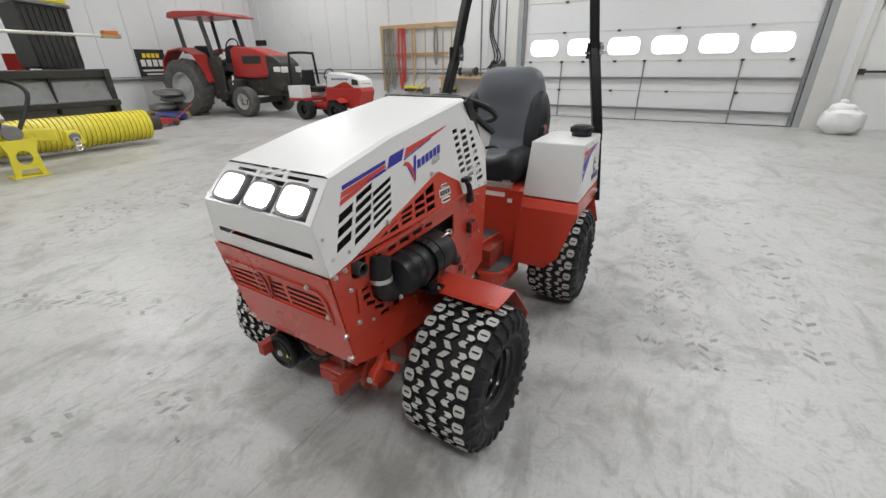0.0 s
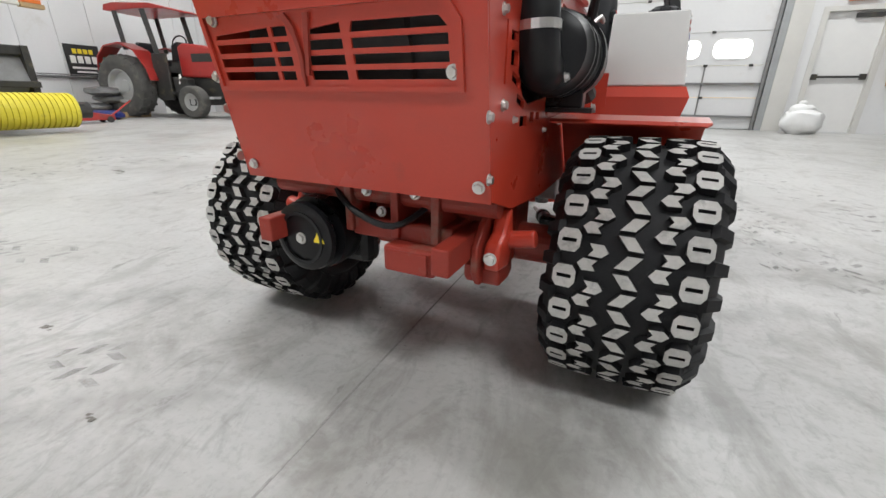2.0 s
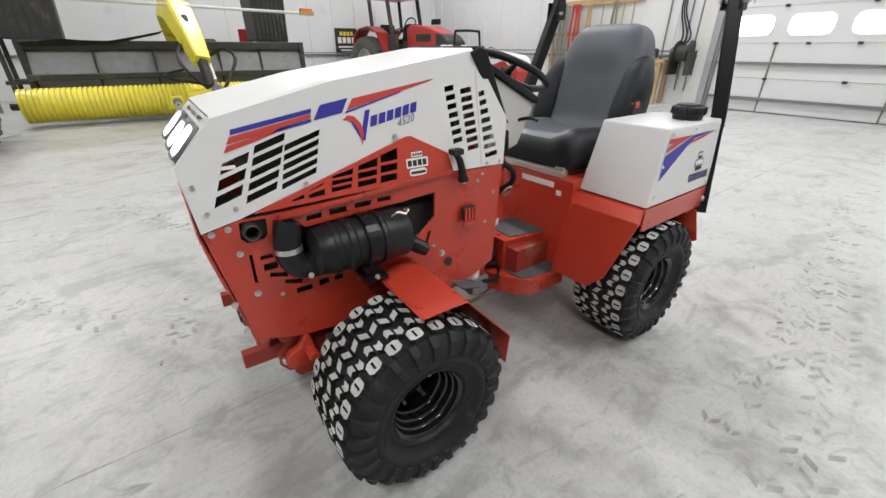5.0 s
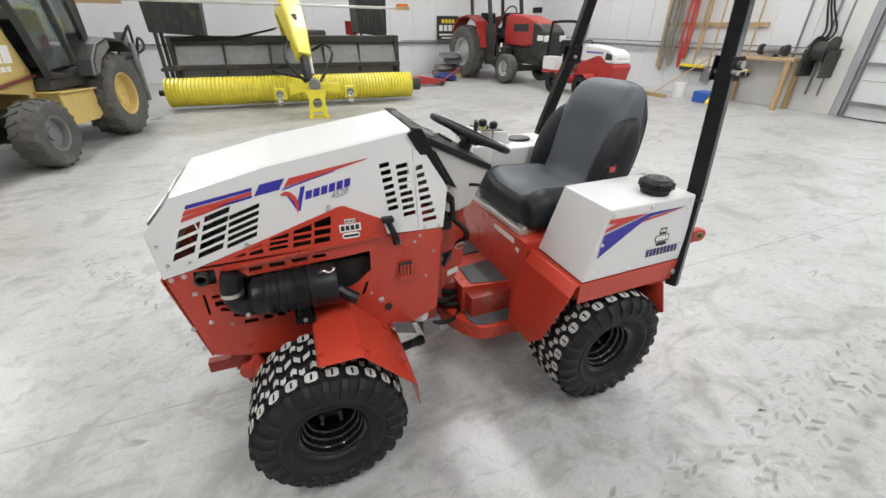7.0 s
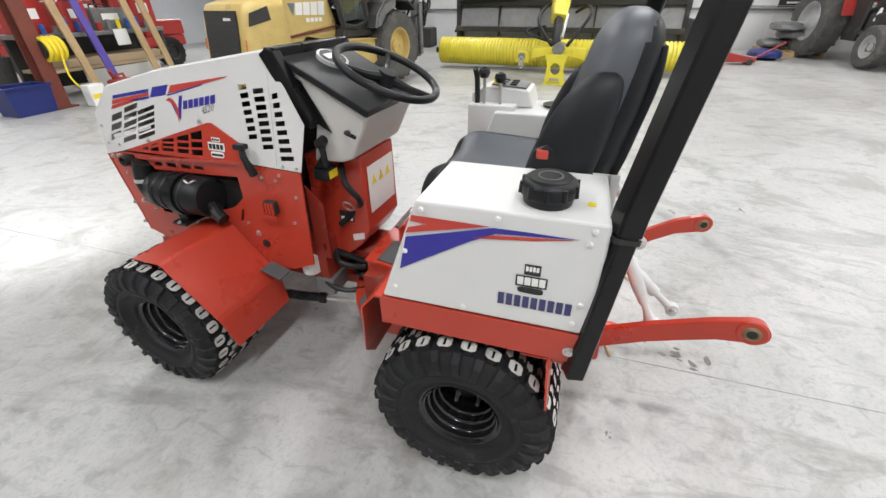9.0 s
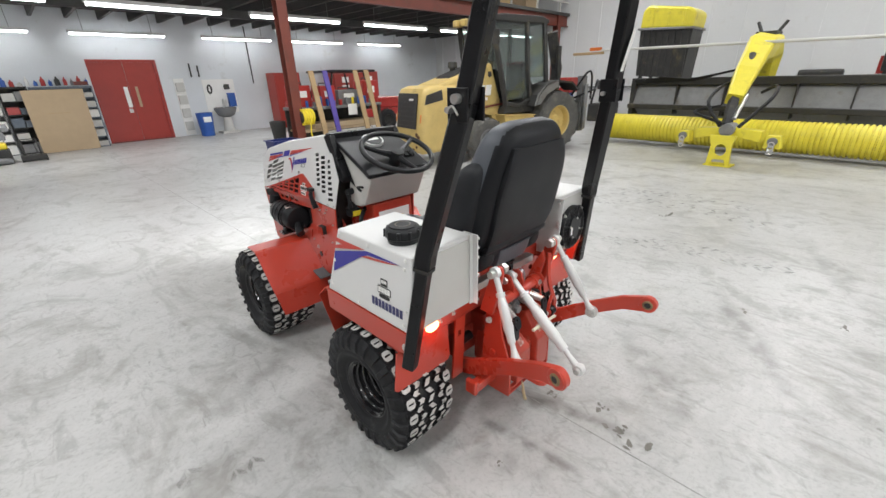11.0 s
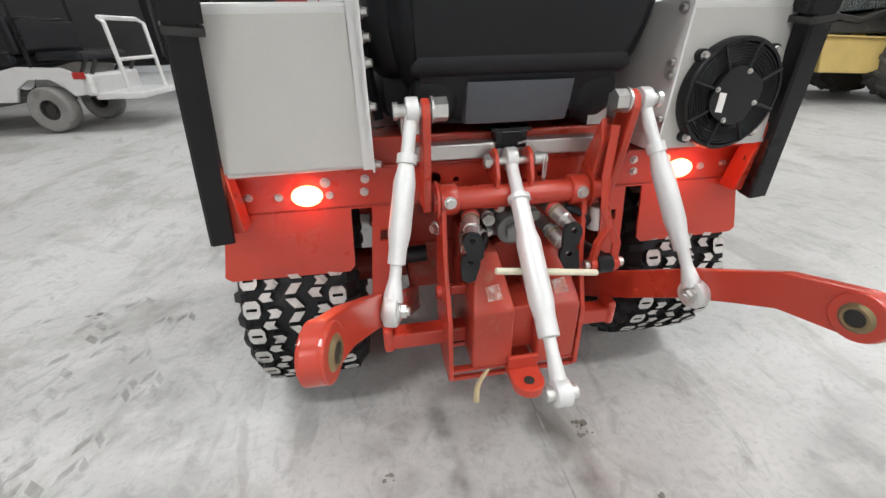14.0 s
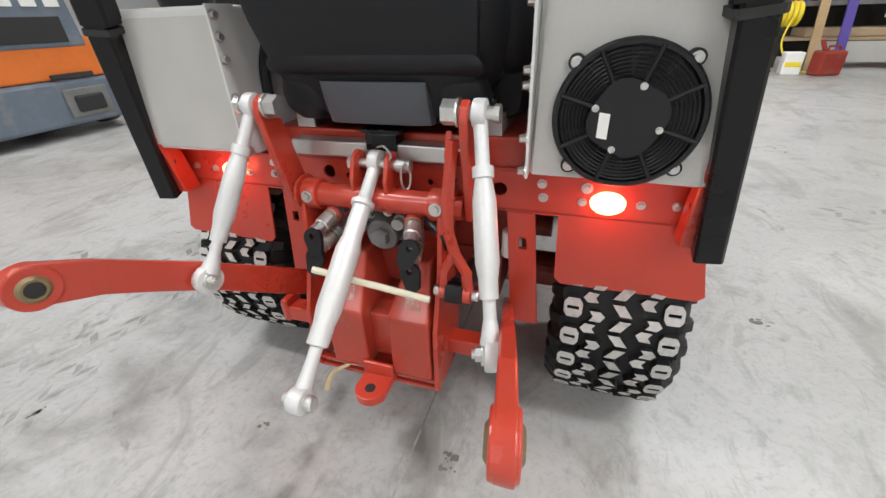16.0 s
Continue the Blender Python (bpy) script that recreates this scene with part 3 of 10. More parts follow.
for side in (1, -1):
    grille = fpart("side_grille", plate(TRI, cuts, 0.004, on_side(side, 0.001)), RED, label="red triangular side grille panel")
    for y, z in ((-0.335, 0.915), (-0.60, 0.83)):
        fpart("bolt", bolt((side * (half(z) + 0.004), y, z), (side, 0, 0), 0.008), STEEL, grille)
    # dealer badge as plain blocks
    p = on_side(side, 0.006)
    badge = fpart("badge", join(plate(rect(-0.311, -0.239, 0.826, 0.852), [], 0.001, p), plate(rect(-0.292, -0.256, 0.855, 0.868), [], 0.001, p), plate(soft_rect(-0.304, -0.246, 0.803, 0.823), [], 0.001, p)), PAPER, grille, "white block badge with dark marks")
    fparts("badge_mark", seq(*[plate(rect(-0.307 + 0.0165 * i, -0.2945 + 0.0165 * i, 0.831, 0.847), [], 0.0006, on_side(side, 0.0072)) for i in range(4)], *[plate(rect(-0.289 + 0.0082 * i, -0.2835 + 0.0082 * i, 0.858, 0.865), [], 0.0006, on_side(side, 0.0072)) for i in range(4)], plate(rect(-0.300, -0.250, 0.809, 0.816), [], 0.0006, on_side(side, 0.0072))), INK, badge)
    latch = fpart("rubber_latch", join(pipe(curve([(side * 0.252, -0.150, 0.858), (side * 0.264, -0.140, 0.83), (side * 0.262, -0.128, 0.795), (side * 0.256, -0.122, 0.765)]), [0.010, 0.010, 0.010, 0.010, 0.010, 0.011, 0.011, 0.011, 0.011, 0.011, 0.011, 0.012, 0.013, 0.013, 0.013, 0.013, 0.014, 0.014, 0.013], 10), box(side * 0.243, side * 0.272, -0.170, -0.128, 0.848, 0.866, 0.005), cyl((side * 0.25, -0.119, 0.772), (side * 0.272, -0.119, 0.772), 0.009, n=10)), PLASTIC, label="black rubber hood latch")

# decals on the hood
def strip(pts, lift=0.0008):
    return plate(pts, [], 0.0006, on_side(1, lift))


fparts("stripe_decal", seq(strip([(-0.745, 0.958), (-0.555, 0.990), (-0.553, 1.000), (-0.742, 0.969)]), strip([(-0.665, 0.951), (-0.558, 0.970), (-0.557, 0.977), (-0.640, 0.962)]), strip([(-0.552, 0.973), (-0.476, 0.985), (-0.455, 1.018), (-0.530, 1.006)]), strip([(-0.468, 0.982), (-0.30, 1.0235), (-0.30, 1.0265), (-0.465, 0.987)])), BLUE, label="blue hood stripe")
fparts("stripe_decal", seq(strip([(-0.757, 0.939), (-0.557, 0.979), (-0.556, 0.988), (-0.748, 0.954)]), strip([(-0.766, 0.922), (-0.70, 0.938), (-0.60, 0.967), (-0.64, 0.963), (-0.757, 0.936)]), strip([(-0.462, 0.990), (-0.20, 1.049), (-0.188, 1.054), (-0.443, 1.016)])), REDDECAL, label="red hood stripe")
for i in range(6):
    y, z = -0.404 + 0.0252 * i, 0.945 + 0.0048 * i
    fpart("logo_letter", strip([(y, z), (y + 0.020, z + 0.0035), (y + 0.026, z + 0.0295), (y + 0.006, z + 0.026)]), BLUE, label="blue slanted letter-sized block")
fpart("logo_stroke", join(strip([(-0.436, 0.920), (-0.424, 0.912), (-0.398, 0.988), (-0.412, 0.986)]), strip([(-0.436, 0.920), (-0.424, 0.912), (-0.443, 0.962), (-0.457, 0.964)])), BLUE, label="blue angular logo stroke")
arc = [(-0.478, 0.968), (-0.462, 0.978), (-0.445, 0.974), (-0.430, 0.957), (-0.425, 0.935), (-0.433, 0.902)]
arc2 = [(-0.436, 0.930), (-0.441, 0.948), (-0.452, 0.962), (-0.464, 0.966)]
fpart("logo_swoosh", plate(arc + arc2, [], 0.0008, on_side(1, 0.0014)), REDDECAL, label="red curved logo stroke")


def lettering(text, size):
    """A flat text mesh in the built-in font, its lower left corner at the origin, reading along x."""
    data = bpy.data.curves.new("lettering", "FONT")
    data.body, data.size, data.resolution_u = text, size, 2
    ob = bpy.data.objects.new("lettering", data)
    me = bpy.data.meshes.new_from_object(ob)
    bm = bmesh.new()
    bm.from_mesh(me)
    bpy.data.objects.remove(ob)
    bpy.data.curves.remove(data)
    bpy.data.meshes.remove(me)
    return bm


bm = lettering("4520", 0.031)
for v in bm.verts:
    u, w = v.co.x * 0.92 - 0.324, v.co.y
    z = 0.937 + w + (u + 0.324) * 0.22
    v.co = Vector((half(z) + 0.0018, u + w * 0.24, z))
fpart("model_number", bm, GREYSTEEL, label="grey model number")
for y, z in ((-0.83, 0.80), (-0.77, 0.80), (-0.845, 0.86), (0.045, 0.80), (-0.01, 0.80)):
    fpart("bolt", bolt((half(z), y, z), (1, 0, 0), 0.006, 0.005), STEEL)

# red body sides with the air cleaner opening
SIDE = [(-0.851, 0.756), (-0.792, 0.440), (-0.68, 0.405), (-0.45, 0.385), (-0.20, 0.385), (-0.06, 0.40), (0.035, 0.44), (0.055, 0.787), (-0.19, 0.79), (-0.70, 0.772), (-0.766, 0.772)]
opening = [(-0.695, 0.620), (-0.665, 0.588), (-0.625, 0.573), (-0.330, 0.600), (-0.275, 0.618), (-0.218, 0.664), (-0.217, 0.742), (-0.33, 0.734), (-0.62, 0.722), (-0.650, 0.752), (-0.695, 0.752)]
small = [rect(-0.742, -0.710, 0.660, 0.672), rect(-0.738, -0.703, 0.628, 0.648)]
small += [[(-0.728, 0.608), (-0.684, 0.596), (-0.681, 0.610), (-0.726, 0.622)], [(-0.696, 0.578), (-0.652, 0.566), (-0.649, 0.579), (-0.693, 0.591)]]
small += [rect(-0.669, -0.625, 0.539, 0.556), rect(-0.605, -0.577, 0.544, 0.561), rect(-0.561, -0.535, 0.546, 0.560), rect(-0.766, -0.758, 0.602, 0.682)]
small += [[(-0.615, 0.735), (-0.574, 0.737), (-0.572, 0.752), (-0.613, 0.750)], rect(-0.552, -0.502, 0.738, 0.755), rect(-0.480, -0.430, 0.742, 0.758), rect(-0.411, -0.367, 0.745, 0.759)]
small += [[(-0.772, 0.766), (-0.775, 0.726), (-0.762, 0.713), (-0.722, 0.713), (-0.712, 0.724), (-0.710, 0.766)], [(-0.262, 0.565), (-0.248, 0.570), (-0.230, 0.618), (-0.242, 0.618)]]
for side in (1, -1):
    body = fpart("side_panel", plate(SIDE, [opening, *small] if side > 0 else [], 0.006, lambda u, v, w, s=side: (s * (0.236 + w), u, v)), RED, label="red steel engine side panel")
    for y, z, r in ((-0.833, 0.751, 0.008), (-0.797, 0.756, 0.008), (-0.784, 0.690, 0.008), (-0.765, 0.574, 0.009), (-0.823, 0.560, 0.009), (-0.811, 0.476, 0.009), (-0.706, 0.552, 0.006), (-0.489, 0.525, 0.006), (-0.338, 0.531, 0.006), (-0.225, 0.566, 0.006), (-0.19, 0.529, 0.012), (-0.12, 0.77, 0.006), (-0.105, 0.755, 0.006), (0.02, 0.70, 0.006), (-0.01, 0.60, 0.006), (-0.05, 0.75, 0.006), (-0.03, 0.77, 0.006)):
        fpart("bolt", bolt((side * 0.242, y, z), (side, 0, 0), r), STEEL, body)
fpart("cable_port", box(0.240, 0.262, -0.115, -0.065, 0.63, 0.675, 0.004), DARK)
fpart("cable_port_rim", join(*[box(0.262, 0.268, -0.115 + 0.013 * k, -0.108 + 0.013 * k, 0.630, 0.672) for k in range(4)], box(0.262, 0.267, -0.12, -0.06, 0.615, 0.628)), RED)
fpart("grommet", cyl((0.243, -0.165, 0.492), (0.247, -0.165, 0.492), 0.015), INK)
fpart("upper_rail", sheet([(-0.68, 0.757), (-0.30, 0.785), (-0.155, 0.793)], 0.236, 0.252, 0.010), RED, label="red folded rail below the grille")

# sloping red front plate with grille slots
def on_front(u, v, w):
    return (u * 0.243, -0.862 + 0.066 * (0.775 - v) / 0.32 - w, v)


gslots = []
for k in range(4):
    z = 0.606 + 0.0200 * k
    for a, b in ((-0.90, -0.42), (-0.14, 0.13), (0.19, 0.79)):
        if k == 3:
            gslots.append([(a, z), (b, z), (b - 0.05 if a > 0.1 else b, z + 0.0125), (a + 0.02, z + (0.0125 if a > 0 else 0.006))])
        else:
            gslots.append(rect(a, b, z, z + 0.0128))
    gslots.append(rect(-0.39, -0.27, z, z + 0.0128))
fpart("front_plate", plate([(-1, 0.756), (-1, 0.437), (1, 0.437), (1, 0.756)], gslots, 0.004, on_front), RED, label="red sloping front plate with grille slots")
fpart("front_grille_rim", plate([(-0.97, 0.590), (0.87, 0.590), (0.87, 0.672), (0.78, 0.704), (-0.97, 0.704)], [[(-0.94, 0.597), (0.83, 0.597), (0.83, 0.669), (0.75, 0.697), (-0.94, 0.697)]], 0.004, lambda u, v, w: on_front(u, v, w + 0.005)), RED, label="raised red grille frame")
sw = [(-0.30, 0.690), (-0.24, 0.694), (-0.19, 0.676), (-0.165, 0.640), (-0.19, 0.596)]
sw2 = [(-0.205, 0.612), (-0.195, 0.640), (-0.21, 0.664), (-0.25, 0.682)]
fpart("front_logo", join(plate(sw + sw2, [], 0.005, lambda u, v, w: on_front(u, v, w + 0.005)), plate([(-0.17, 0.612), (-0.145, 0.612), (-0.06, 0.692), (-0.10, 0.692)], [], 0.005, lambda u, v, w: on_front(u, v, w + 0.005))), RED_DUSTY, label="dark red curved front emblem")
for u, v in ((-0.86, 0.693), (-0.99, 0.612), (0.62, 0.705), (0.81, 0.614), (0.93, 0.462), (-0.9, 0.462)):
    fpart("bolt", bolt(on_front(u, v, 0.006), (0, -1, -0.15), 0.010), STEEL)
fpart("fan_shroud", join(box(-0.19, 0.19, -0.79, -0.78, 0.50, 0.76), lathe([(0, 0.11), (0.03, 0.12)], 24, "Y", (0, -0.80, 0.66))), DARK)

# air cleaner, elbow, exhaust port
canister = fpart("air_cleaner", lathe([(-0.625, 0.0), (-0.625, 0.045), (-0.612, 0.062), (-0.575, 0.066), (-0.570, 0.070), (-0.558, 0.070), (-0.553, 0.066), (-0.535, 0.066), (-0.53, 0.071), (-0.515, 0.071), (-0.51, 0.067), (-0.44, 0.068), (-0.436, 0.074), (-0.425, 0.074), (-0.42, 0.070), (-0.355, 0.070), (-0.345, 0.064), (-0.342, 0.0)], 28, "Y", (0.262, 0, 0.655)), PLASTIC, label="ribbed black air cleaner canister", smooth=True)
fpart("mount_strap", join(lathe([(-0.485, 0.072), (-0.485, 0.078), (-0.450, 0.078), (-0.450, 0.072)], 28, "Y", (0.262, 0, 0.655), caps=False), box(0.24, 0.31, -0.49, -0.445, 0.565, 0.60, 0.005), box(0.245, 0.33, -0.50, -0.435, 0.558, 0.567)), BLACK, canister)
fpart("clip", pipe(curve([(0.30, -0.40, 0.722), (0.312, -0.385, 0.735), (0.315, -0.365, 0.728), (0.305, -0.35, 0.735), (0.29, -0.355, 0.728)]), 0.0035, 6), STEEL, canister, "bent wire clip")
fpart("intake_elbow", pipe(curve([(0.262, -0.60, 0.625), (0.262, -0.650, 0.630), (0.260, -0.675, 0.665), (0.255, -0.672, 0.715), (0.250, -0.662, 0.748)]), 0.034, 16), PLASTIC, canister, "black rubber elbow", smooth=True)
fpart("hose_band", cyl((0.2595, -0.6755, 0.676), (0.2587, -0.6755, 0.689), 0.0355, n=20), STEEL, canister, "bright hose clamp")
fpart("drain_valve", pipe(curve([(0.27, -0.345, 0.63), (0.285, -0.31, 0.605), (0.29, -0.285, 0.59)]), 0.022, 10), PLASTIC, canister)
for p in ((0.300, -0.640, 0.615), (0.325, -0.468, 0.568)):
    fpart("bolt", bolt(p, (1, 0, 0.2), 0.008), STEEL, canister)
fpart("exhaust_port", lathe([(0.10, 0.019), (0.266, 0.020), (0.268, 0.018), (0.266, 0.0155), (0.12, 0.015)], 20, "X", (0, -0.750, 0.744), caps=False), BLACKSTEEL, label="dark steel exhaust pipe in a square cut-out", smooth=True)
# added black box that gives the cut-out behind the pipe its shade
fpart("exhaust_pocket", box(0.10, 0.226, -0.795, -0.700, 0.700, 0.770), INK)

# front chassis: axle, hitch jaws, belt clutch
fpart("front_frame", join(box(-0.19, 0.19, -0.66, 0.05, 0.34, 0.50), box(0.04, 0.14, -0.775, -0.66, 0.285, 0.335, 0.006), box(-0.05, 0.16, -0.74, -0.64, 0.33, 0.37, 0.006)), RED_DUSTY, label="red steel front chassis")
fpart("cross_tube", cyl((-0.235, -0.72, 0.415), (0.235, -0.72, 0.415), 0.020, n=16), RED_DUSTY, label="red cross tube under the nose")
fparts("cross_bracket", seq(*[box(x - 0.008, x + 0.008, -0.75, -0.66, 0.34, 0.46, 0.003) for x in (-0.05, 0.05, 0.13)]), RED_DUSTY)
fparts("grease_fitting", seq(*[bolt((x, -0.742, z), (0, -1, 0.2), 0.010, 0.010) for x, z in ((-0.01, 0.42), (0.09, 0.425), (0.02, 0.385))]), STEEL)
fpart("control_cable", pipe(curve([(-0.16, -0.66, 0.45), (-0.05, -0.76, 0.40), (0.06, -0.77, 0.37), (0.12, -0.70, 0.42)]), 0.006, 6), PLASTIC)
fpart("latch_plate", box(0.05, 0.13, -0.782, -0.776, 0.29, 0.33, 0.002), RED_DUSTY)
fpart("front_axle", join(cyl((-0.36, -0.43, 0.265), (0.36, -0.43, 0.265), 0.045), box(-0.20, 0.20, -0.50, -0.35, 0.22, 0.38, 0.02)), RED_DUSTY, label="red front axle housing")
for side in (1, -1):
    fpart("hitch_jaw", join(box(side * 0.165, side * 0.195, -0.835, -0.60, 0.322, 0.368, 0.003), prism([(-0.60, 0.46), (-0.625, 0.46), (-0.745, 0.345), (-0.745, 0.300), (-0.722, 0.268), (-0.60, 0.268)], *sorted((side * 0.195, side * 0.207)), 0.003), prism([(-0.700, 0.262), (-0.712, 0.275), (-0.712, 0.300), (-0.63, 0.312), (-0.62, 0.27), (-0.64, 0.258)], *sorted((side * 0.170, side * 0.236)), 0.006)), RED_DUSTY, label="red front hitch arm")
    jaw_hook = fpart("jaw_hook", prism([(-0.725, 0.300), (-0.735, 0.325), (-0.722, 0.350), (-0.690, 0.362), (-0.672, 0.400), (-0.655, 0.402), (-0.640, 0.33), (-0.665, 0.29)], *sorted((side * 0.212, side * 0.240)), 0.007), RED, label="rounded red latch hook")
    fpart("hitch_pin", cyl((side * 0.20, -0.66, 0.335), (side * 0.285, -0.66, 0.350), 0.016, bevel=0.004), RED)
    fpart("bolt", bolt((side * 0.226, -0.733, 0.326), (0, -1, 0), 0.012), STEEL, jaw_hook)
clutch = fpart("belt_clutch", lathe([(-0.815, 0.0), (-0.815, 0.060), (-0.810, 0.068), (-0.800, 0.070), (-0.792, 0.064), (-0.788, 0.040), (-0.780, 0.040), (-0.777, 0.074), (-0.76, 0.076), (-0.72, 0.074), (-0.70, 0.06), (-0.69, 0.0)], 32, "Y", (-0.13, 0.02, 0.325)), BLACK, label="black electric belt clutch", smooth=True)
fpart("clutch_ring", lathe([(-0.7955, 0.052), (-0.799, 0.052), (-0.799, 0.046), (-0.7955, 0.046)], 28, "Y", (-0.13, 0, 0.325), caps=False), PLASTIC, clutch)
fpart("bolt", bolt((-0.13, -0.796, 0.325), (0, -1, 0), 0.012), STEEL, clutch)
fpart("warning_label", plate([(-0.100, 0.322), (-0.074, 0.322), (-0.086, 0.348)], [], 0.001, lambda u, v, w: (u, -0.7965 - w, v)), YELLOWLABEL, clutch, "yellow triangular warning label")
fpart("belt_guard", box(-0.215, -0.04, -0.705, -0.65, 0.25, 0.41, 0.02), BLACK)

# front fenders
for side in (1, -1):
    fen = fpart("front_fender", sheet([(-0.448, 0.536), (-0.441, 0.541), (-0.322, 0.547), (-0.312, 0.543), (-0.152, 0.372), (-0.143, 0.360), (-0.128, 0.236)], side * 0.245, [side * v for v in (0.522, 0.530, 0.534, 0.534, 0.530, 0.528, 0.505)], 0.004), RED, label="bent red sheet front fender")
    fpart("grip_pad", plate(rect(0.25, 0.31, -0.155, -0.075), [], 0.004, lambda u, v, w, s=side: (s * u, v, 0.415 + w - (v + 0.155) * 0.30)), GRIP, fen, "grey grip pad")

# dash tower and steering
fpart("pedestal", prism([(-0.03, 0.42), (0.10, 0.42), (0.16, 0.47), (0.205, 0.54), (0.200, 0.81), (0.04, 0.82), (-0.03, 0.80)], -0.112, 0.112, 0.006), RED, label="red steering pedestal")
fpart("pedestal_label", plate(rect(-0.09, 0.09, 0.60, 0.77), [], 0.0015, lambda u, v, w: (u, 0.206 + w, v)), PAPER, label="white instruction label")
fparts("warning_icon", seq(*[plate([(-0.06 + 0.05 * i, 0.70), (-0.03 + 0.05 * i, 0.70), (-0.045 + 0.05 * i, 0.735)], [], 0.001, lambda u, v, w: (u, 0.2085 + w, v)) for i in range(3)]), YELLOWLABEL)
DASH = [(0.085, 0.93), (0.055, 0.800), (0.16, 0.805), (0.205, 0.82), (0.275, 0.955), (-0.005, 1.09)]
fpart("dash_cover", prism(DASH, -0.16, 0.16, 0.008), OFFWHITE, label="grey-white dash cover")
fpart("cowl_edge", join(prism([(-0.05, 1.118), (-0.02, 1.136), (0.005, 1.128), (0.10, 0.94), (0.092, 0.915), (0.06, 0.925)], -0.198, -0.165, 0.004), prism([(-0.05, 1.118), (-0.02, 1.136), (0.005, 1.128), (0.10, 0.94), (0.092, 0.915), (0.06, 0.925)], 0.165, 0.198, 0.004), box(-0.19, 0.19, -0.035, 0.005, 1.108, 1.136, 0.004)), BLACK, label="black cowl edge trim")
dash = fpart("dash_panel", prism([(-0.01, 1.095), (0.0, 1.112), (0.285, 0.975), (0.278, 0.955)], -0.172, 0.172, 0.004), PLASTIC, label="black instrument panel")


def on_dash(u, v, w):
    return (u, 0.0 + v * 0.285 + w * 0.43, 1.112 - v * 0.137 + w * 0.9)


fpart("gauge", plate([(0.055 * math.cos(a), 0.22 + 0.16 * math.sin(a)) for a in np.arange(0, 6.28, 0.35)], [], 0.012, on_dash), SILVER, dash, "round instrument cluster")
fpart("gauge_face", plate([(0.047 * math.cos(a), 0.22 + 0.135 * math.sin(a)) for a in np.arange(0, 6.28, 0.35)], [], 0.001, lambda u, v, w: on_dash(u, v, w + 0.0125)), INK, dash)
fpart("gauge_scale", join(plate([(-0.03, 0.16), (0.03, 0.16), (0.03, 0.24), (-0.03, 0.24)], [], 0.0005, lambda u, v, w: on_dash(u, v, w + 0.014))), PAPER, dash)
fparts("switch", seq(*[plate(rect(-0.14 + 0.03 * i, -0.118 + 0.03 * i, 0.62, 0.74), [], 0.008, on_dash) for i in range(3)]), BLACK, dash)
fpart("dash_side_panel", plate([(0.02, 1.065), (0.095, 0.925), (0.145, 0.90), (0.06, 1.045)], [], 0.002, lambda u, v, w: (0.1655 + w, u, v)), BLACK, label="black dash side panel")
fpart("key_switch", join(cyl((0.163, 0.105, 0.875), (0.195, 0.108, 0.87), 0.016), cyl((0.19, 0.115, 0.865), (0.19, 0.12, 0.80), 0.010)), PLASTIC)
fpart("knob", join(cyl((0.15, 0.09, 0.80), (0.18, 0.09, 0.78), 0.022, n=14), box(0.13, 0.19, 0.06, 0.12, 0.745, 0.785, 0.008)), PLASTIC)
fpart("knob_label", box(0.138, 0.182, 0.1205, 0.1215, 0.752, 0.778), YELLOWLABEL, label="small yellow label")
fpart("hose", pipe(curve([(0.11, 0.12, 0.78), (0.17, 0.17, 0.74), (0.15, 0.20, 0.68), (0.10, 0.16, 0.62), (0.14, 0.10, 0.56)]), 0.011, 8), PLASTIC)
fpart("shift_lever", pipe(curve([(0.155, 0.20, 0.905), (0.195, 0.215, 0.915), (0.20, 0.25, 0.905)]), 0.006, 8), BLACK)
wheel_m = Matrix.Translation((0, 0.268, 1.055)) @ Matrix.Rotation(radians(-24.5), 4, "X")
bm = pipe([(0.163 * math.cos(a), 0.163 * math.sin(a), 0) for a in np.linspace(0, 2 * math.pi, 40, endpoint=False)], 0.0125, 10, closed=True)
bm.transform(wheel_m)
steer = fpart("steering_wheel", bm, PLASTIC, label="black three-spoke steering wheel", smooth=True)
bm = join(cyl((0, 0, -0.035), (0, 0, 0.002), 0.035, 0.030), *[pipe([(0, 0, -0.02), (0.08 * math.cos(a), 0.08 * math.sin(a), -0.014), (0.158 * math.cos(a), 0.158 * math.sin(a), 0)], [0.018, 0.012, 0.009], 8) for a in (radians(90), radians(210), radians(330))])
bm.transform(wheel_m)
fpart("spoke", bm, PLASTIC, steer)
fpart("steering_column", cyl((0, 0.20, 0.94), (0, 0.254, 1.022), 0.035, 0.026, n=16), PLASTIC)

# joint between the halves
part("pivot", join(cyl((0, 0.12, 0.22), (0, 0.12, 0.42), 0.055), box(-0.09, 0.09, 0.02, 0.22, 0.26, 0.30), box(-0.09, 0.09, 0.02, 0.22, 0.38, 0.42)), RED_DUSTY, tractor, "red frame pivot")
part("hydraulic_cylinder", join(cyl((0.225, -0.22, 0.240), (0.168, -0.03, 0.214), 0.019, n=18, bevel=0.003), cyl((0.172, -0.04, 0.215), (0.163, -0.012, 0.212), 0.023, n=18, bevel=0.003), box(0.19, 0.26, -0.24, -0.20, 0.21, 0.27, 0.005)), BLACK, tractor)
part("piston_rod", cyl((0.166, -0.02, 0.213), (0.105, 0.18, 0.186), 0.0085), STEEL, tractor, "bright piston rod")
part("oil_filter", join(cyl((0.19, -0.03, 0.36), (0.19, -0.03, 0.44), 0.035, bevel=0.006)), PAPER, tractor, "white spin-on oil filter")
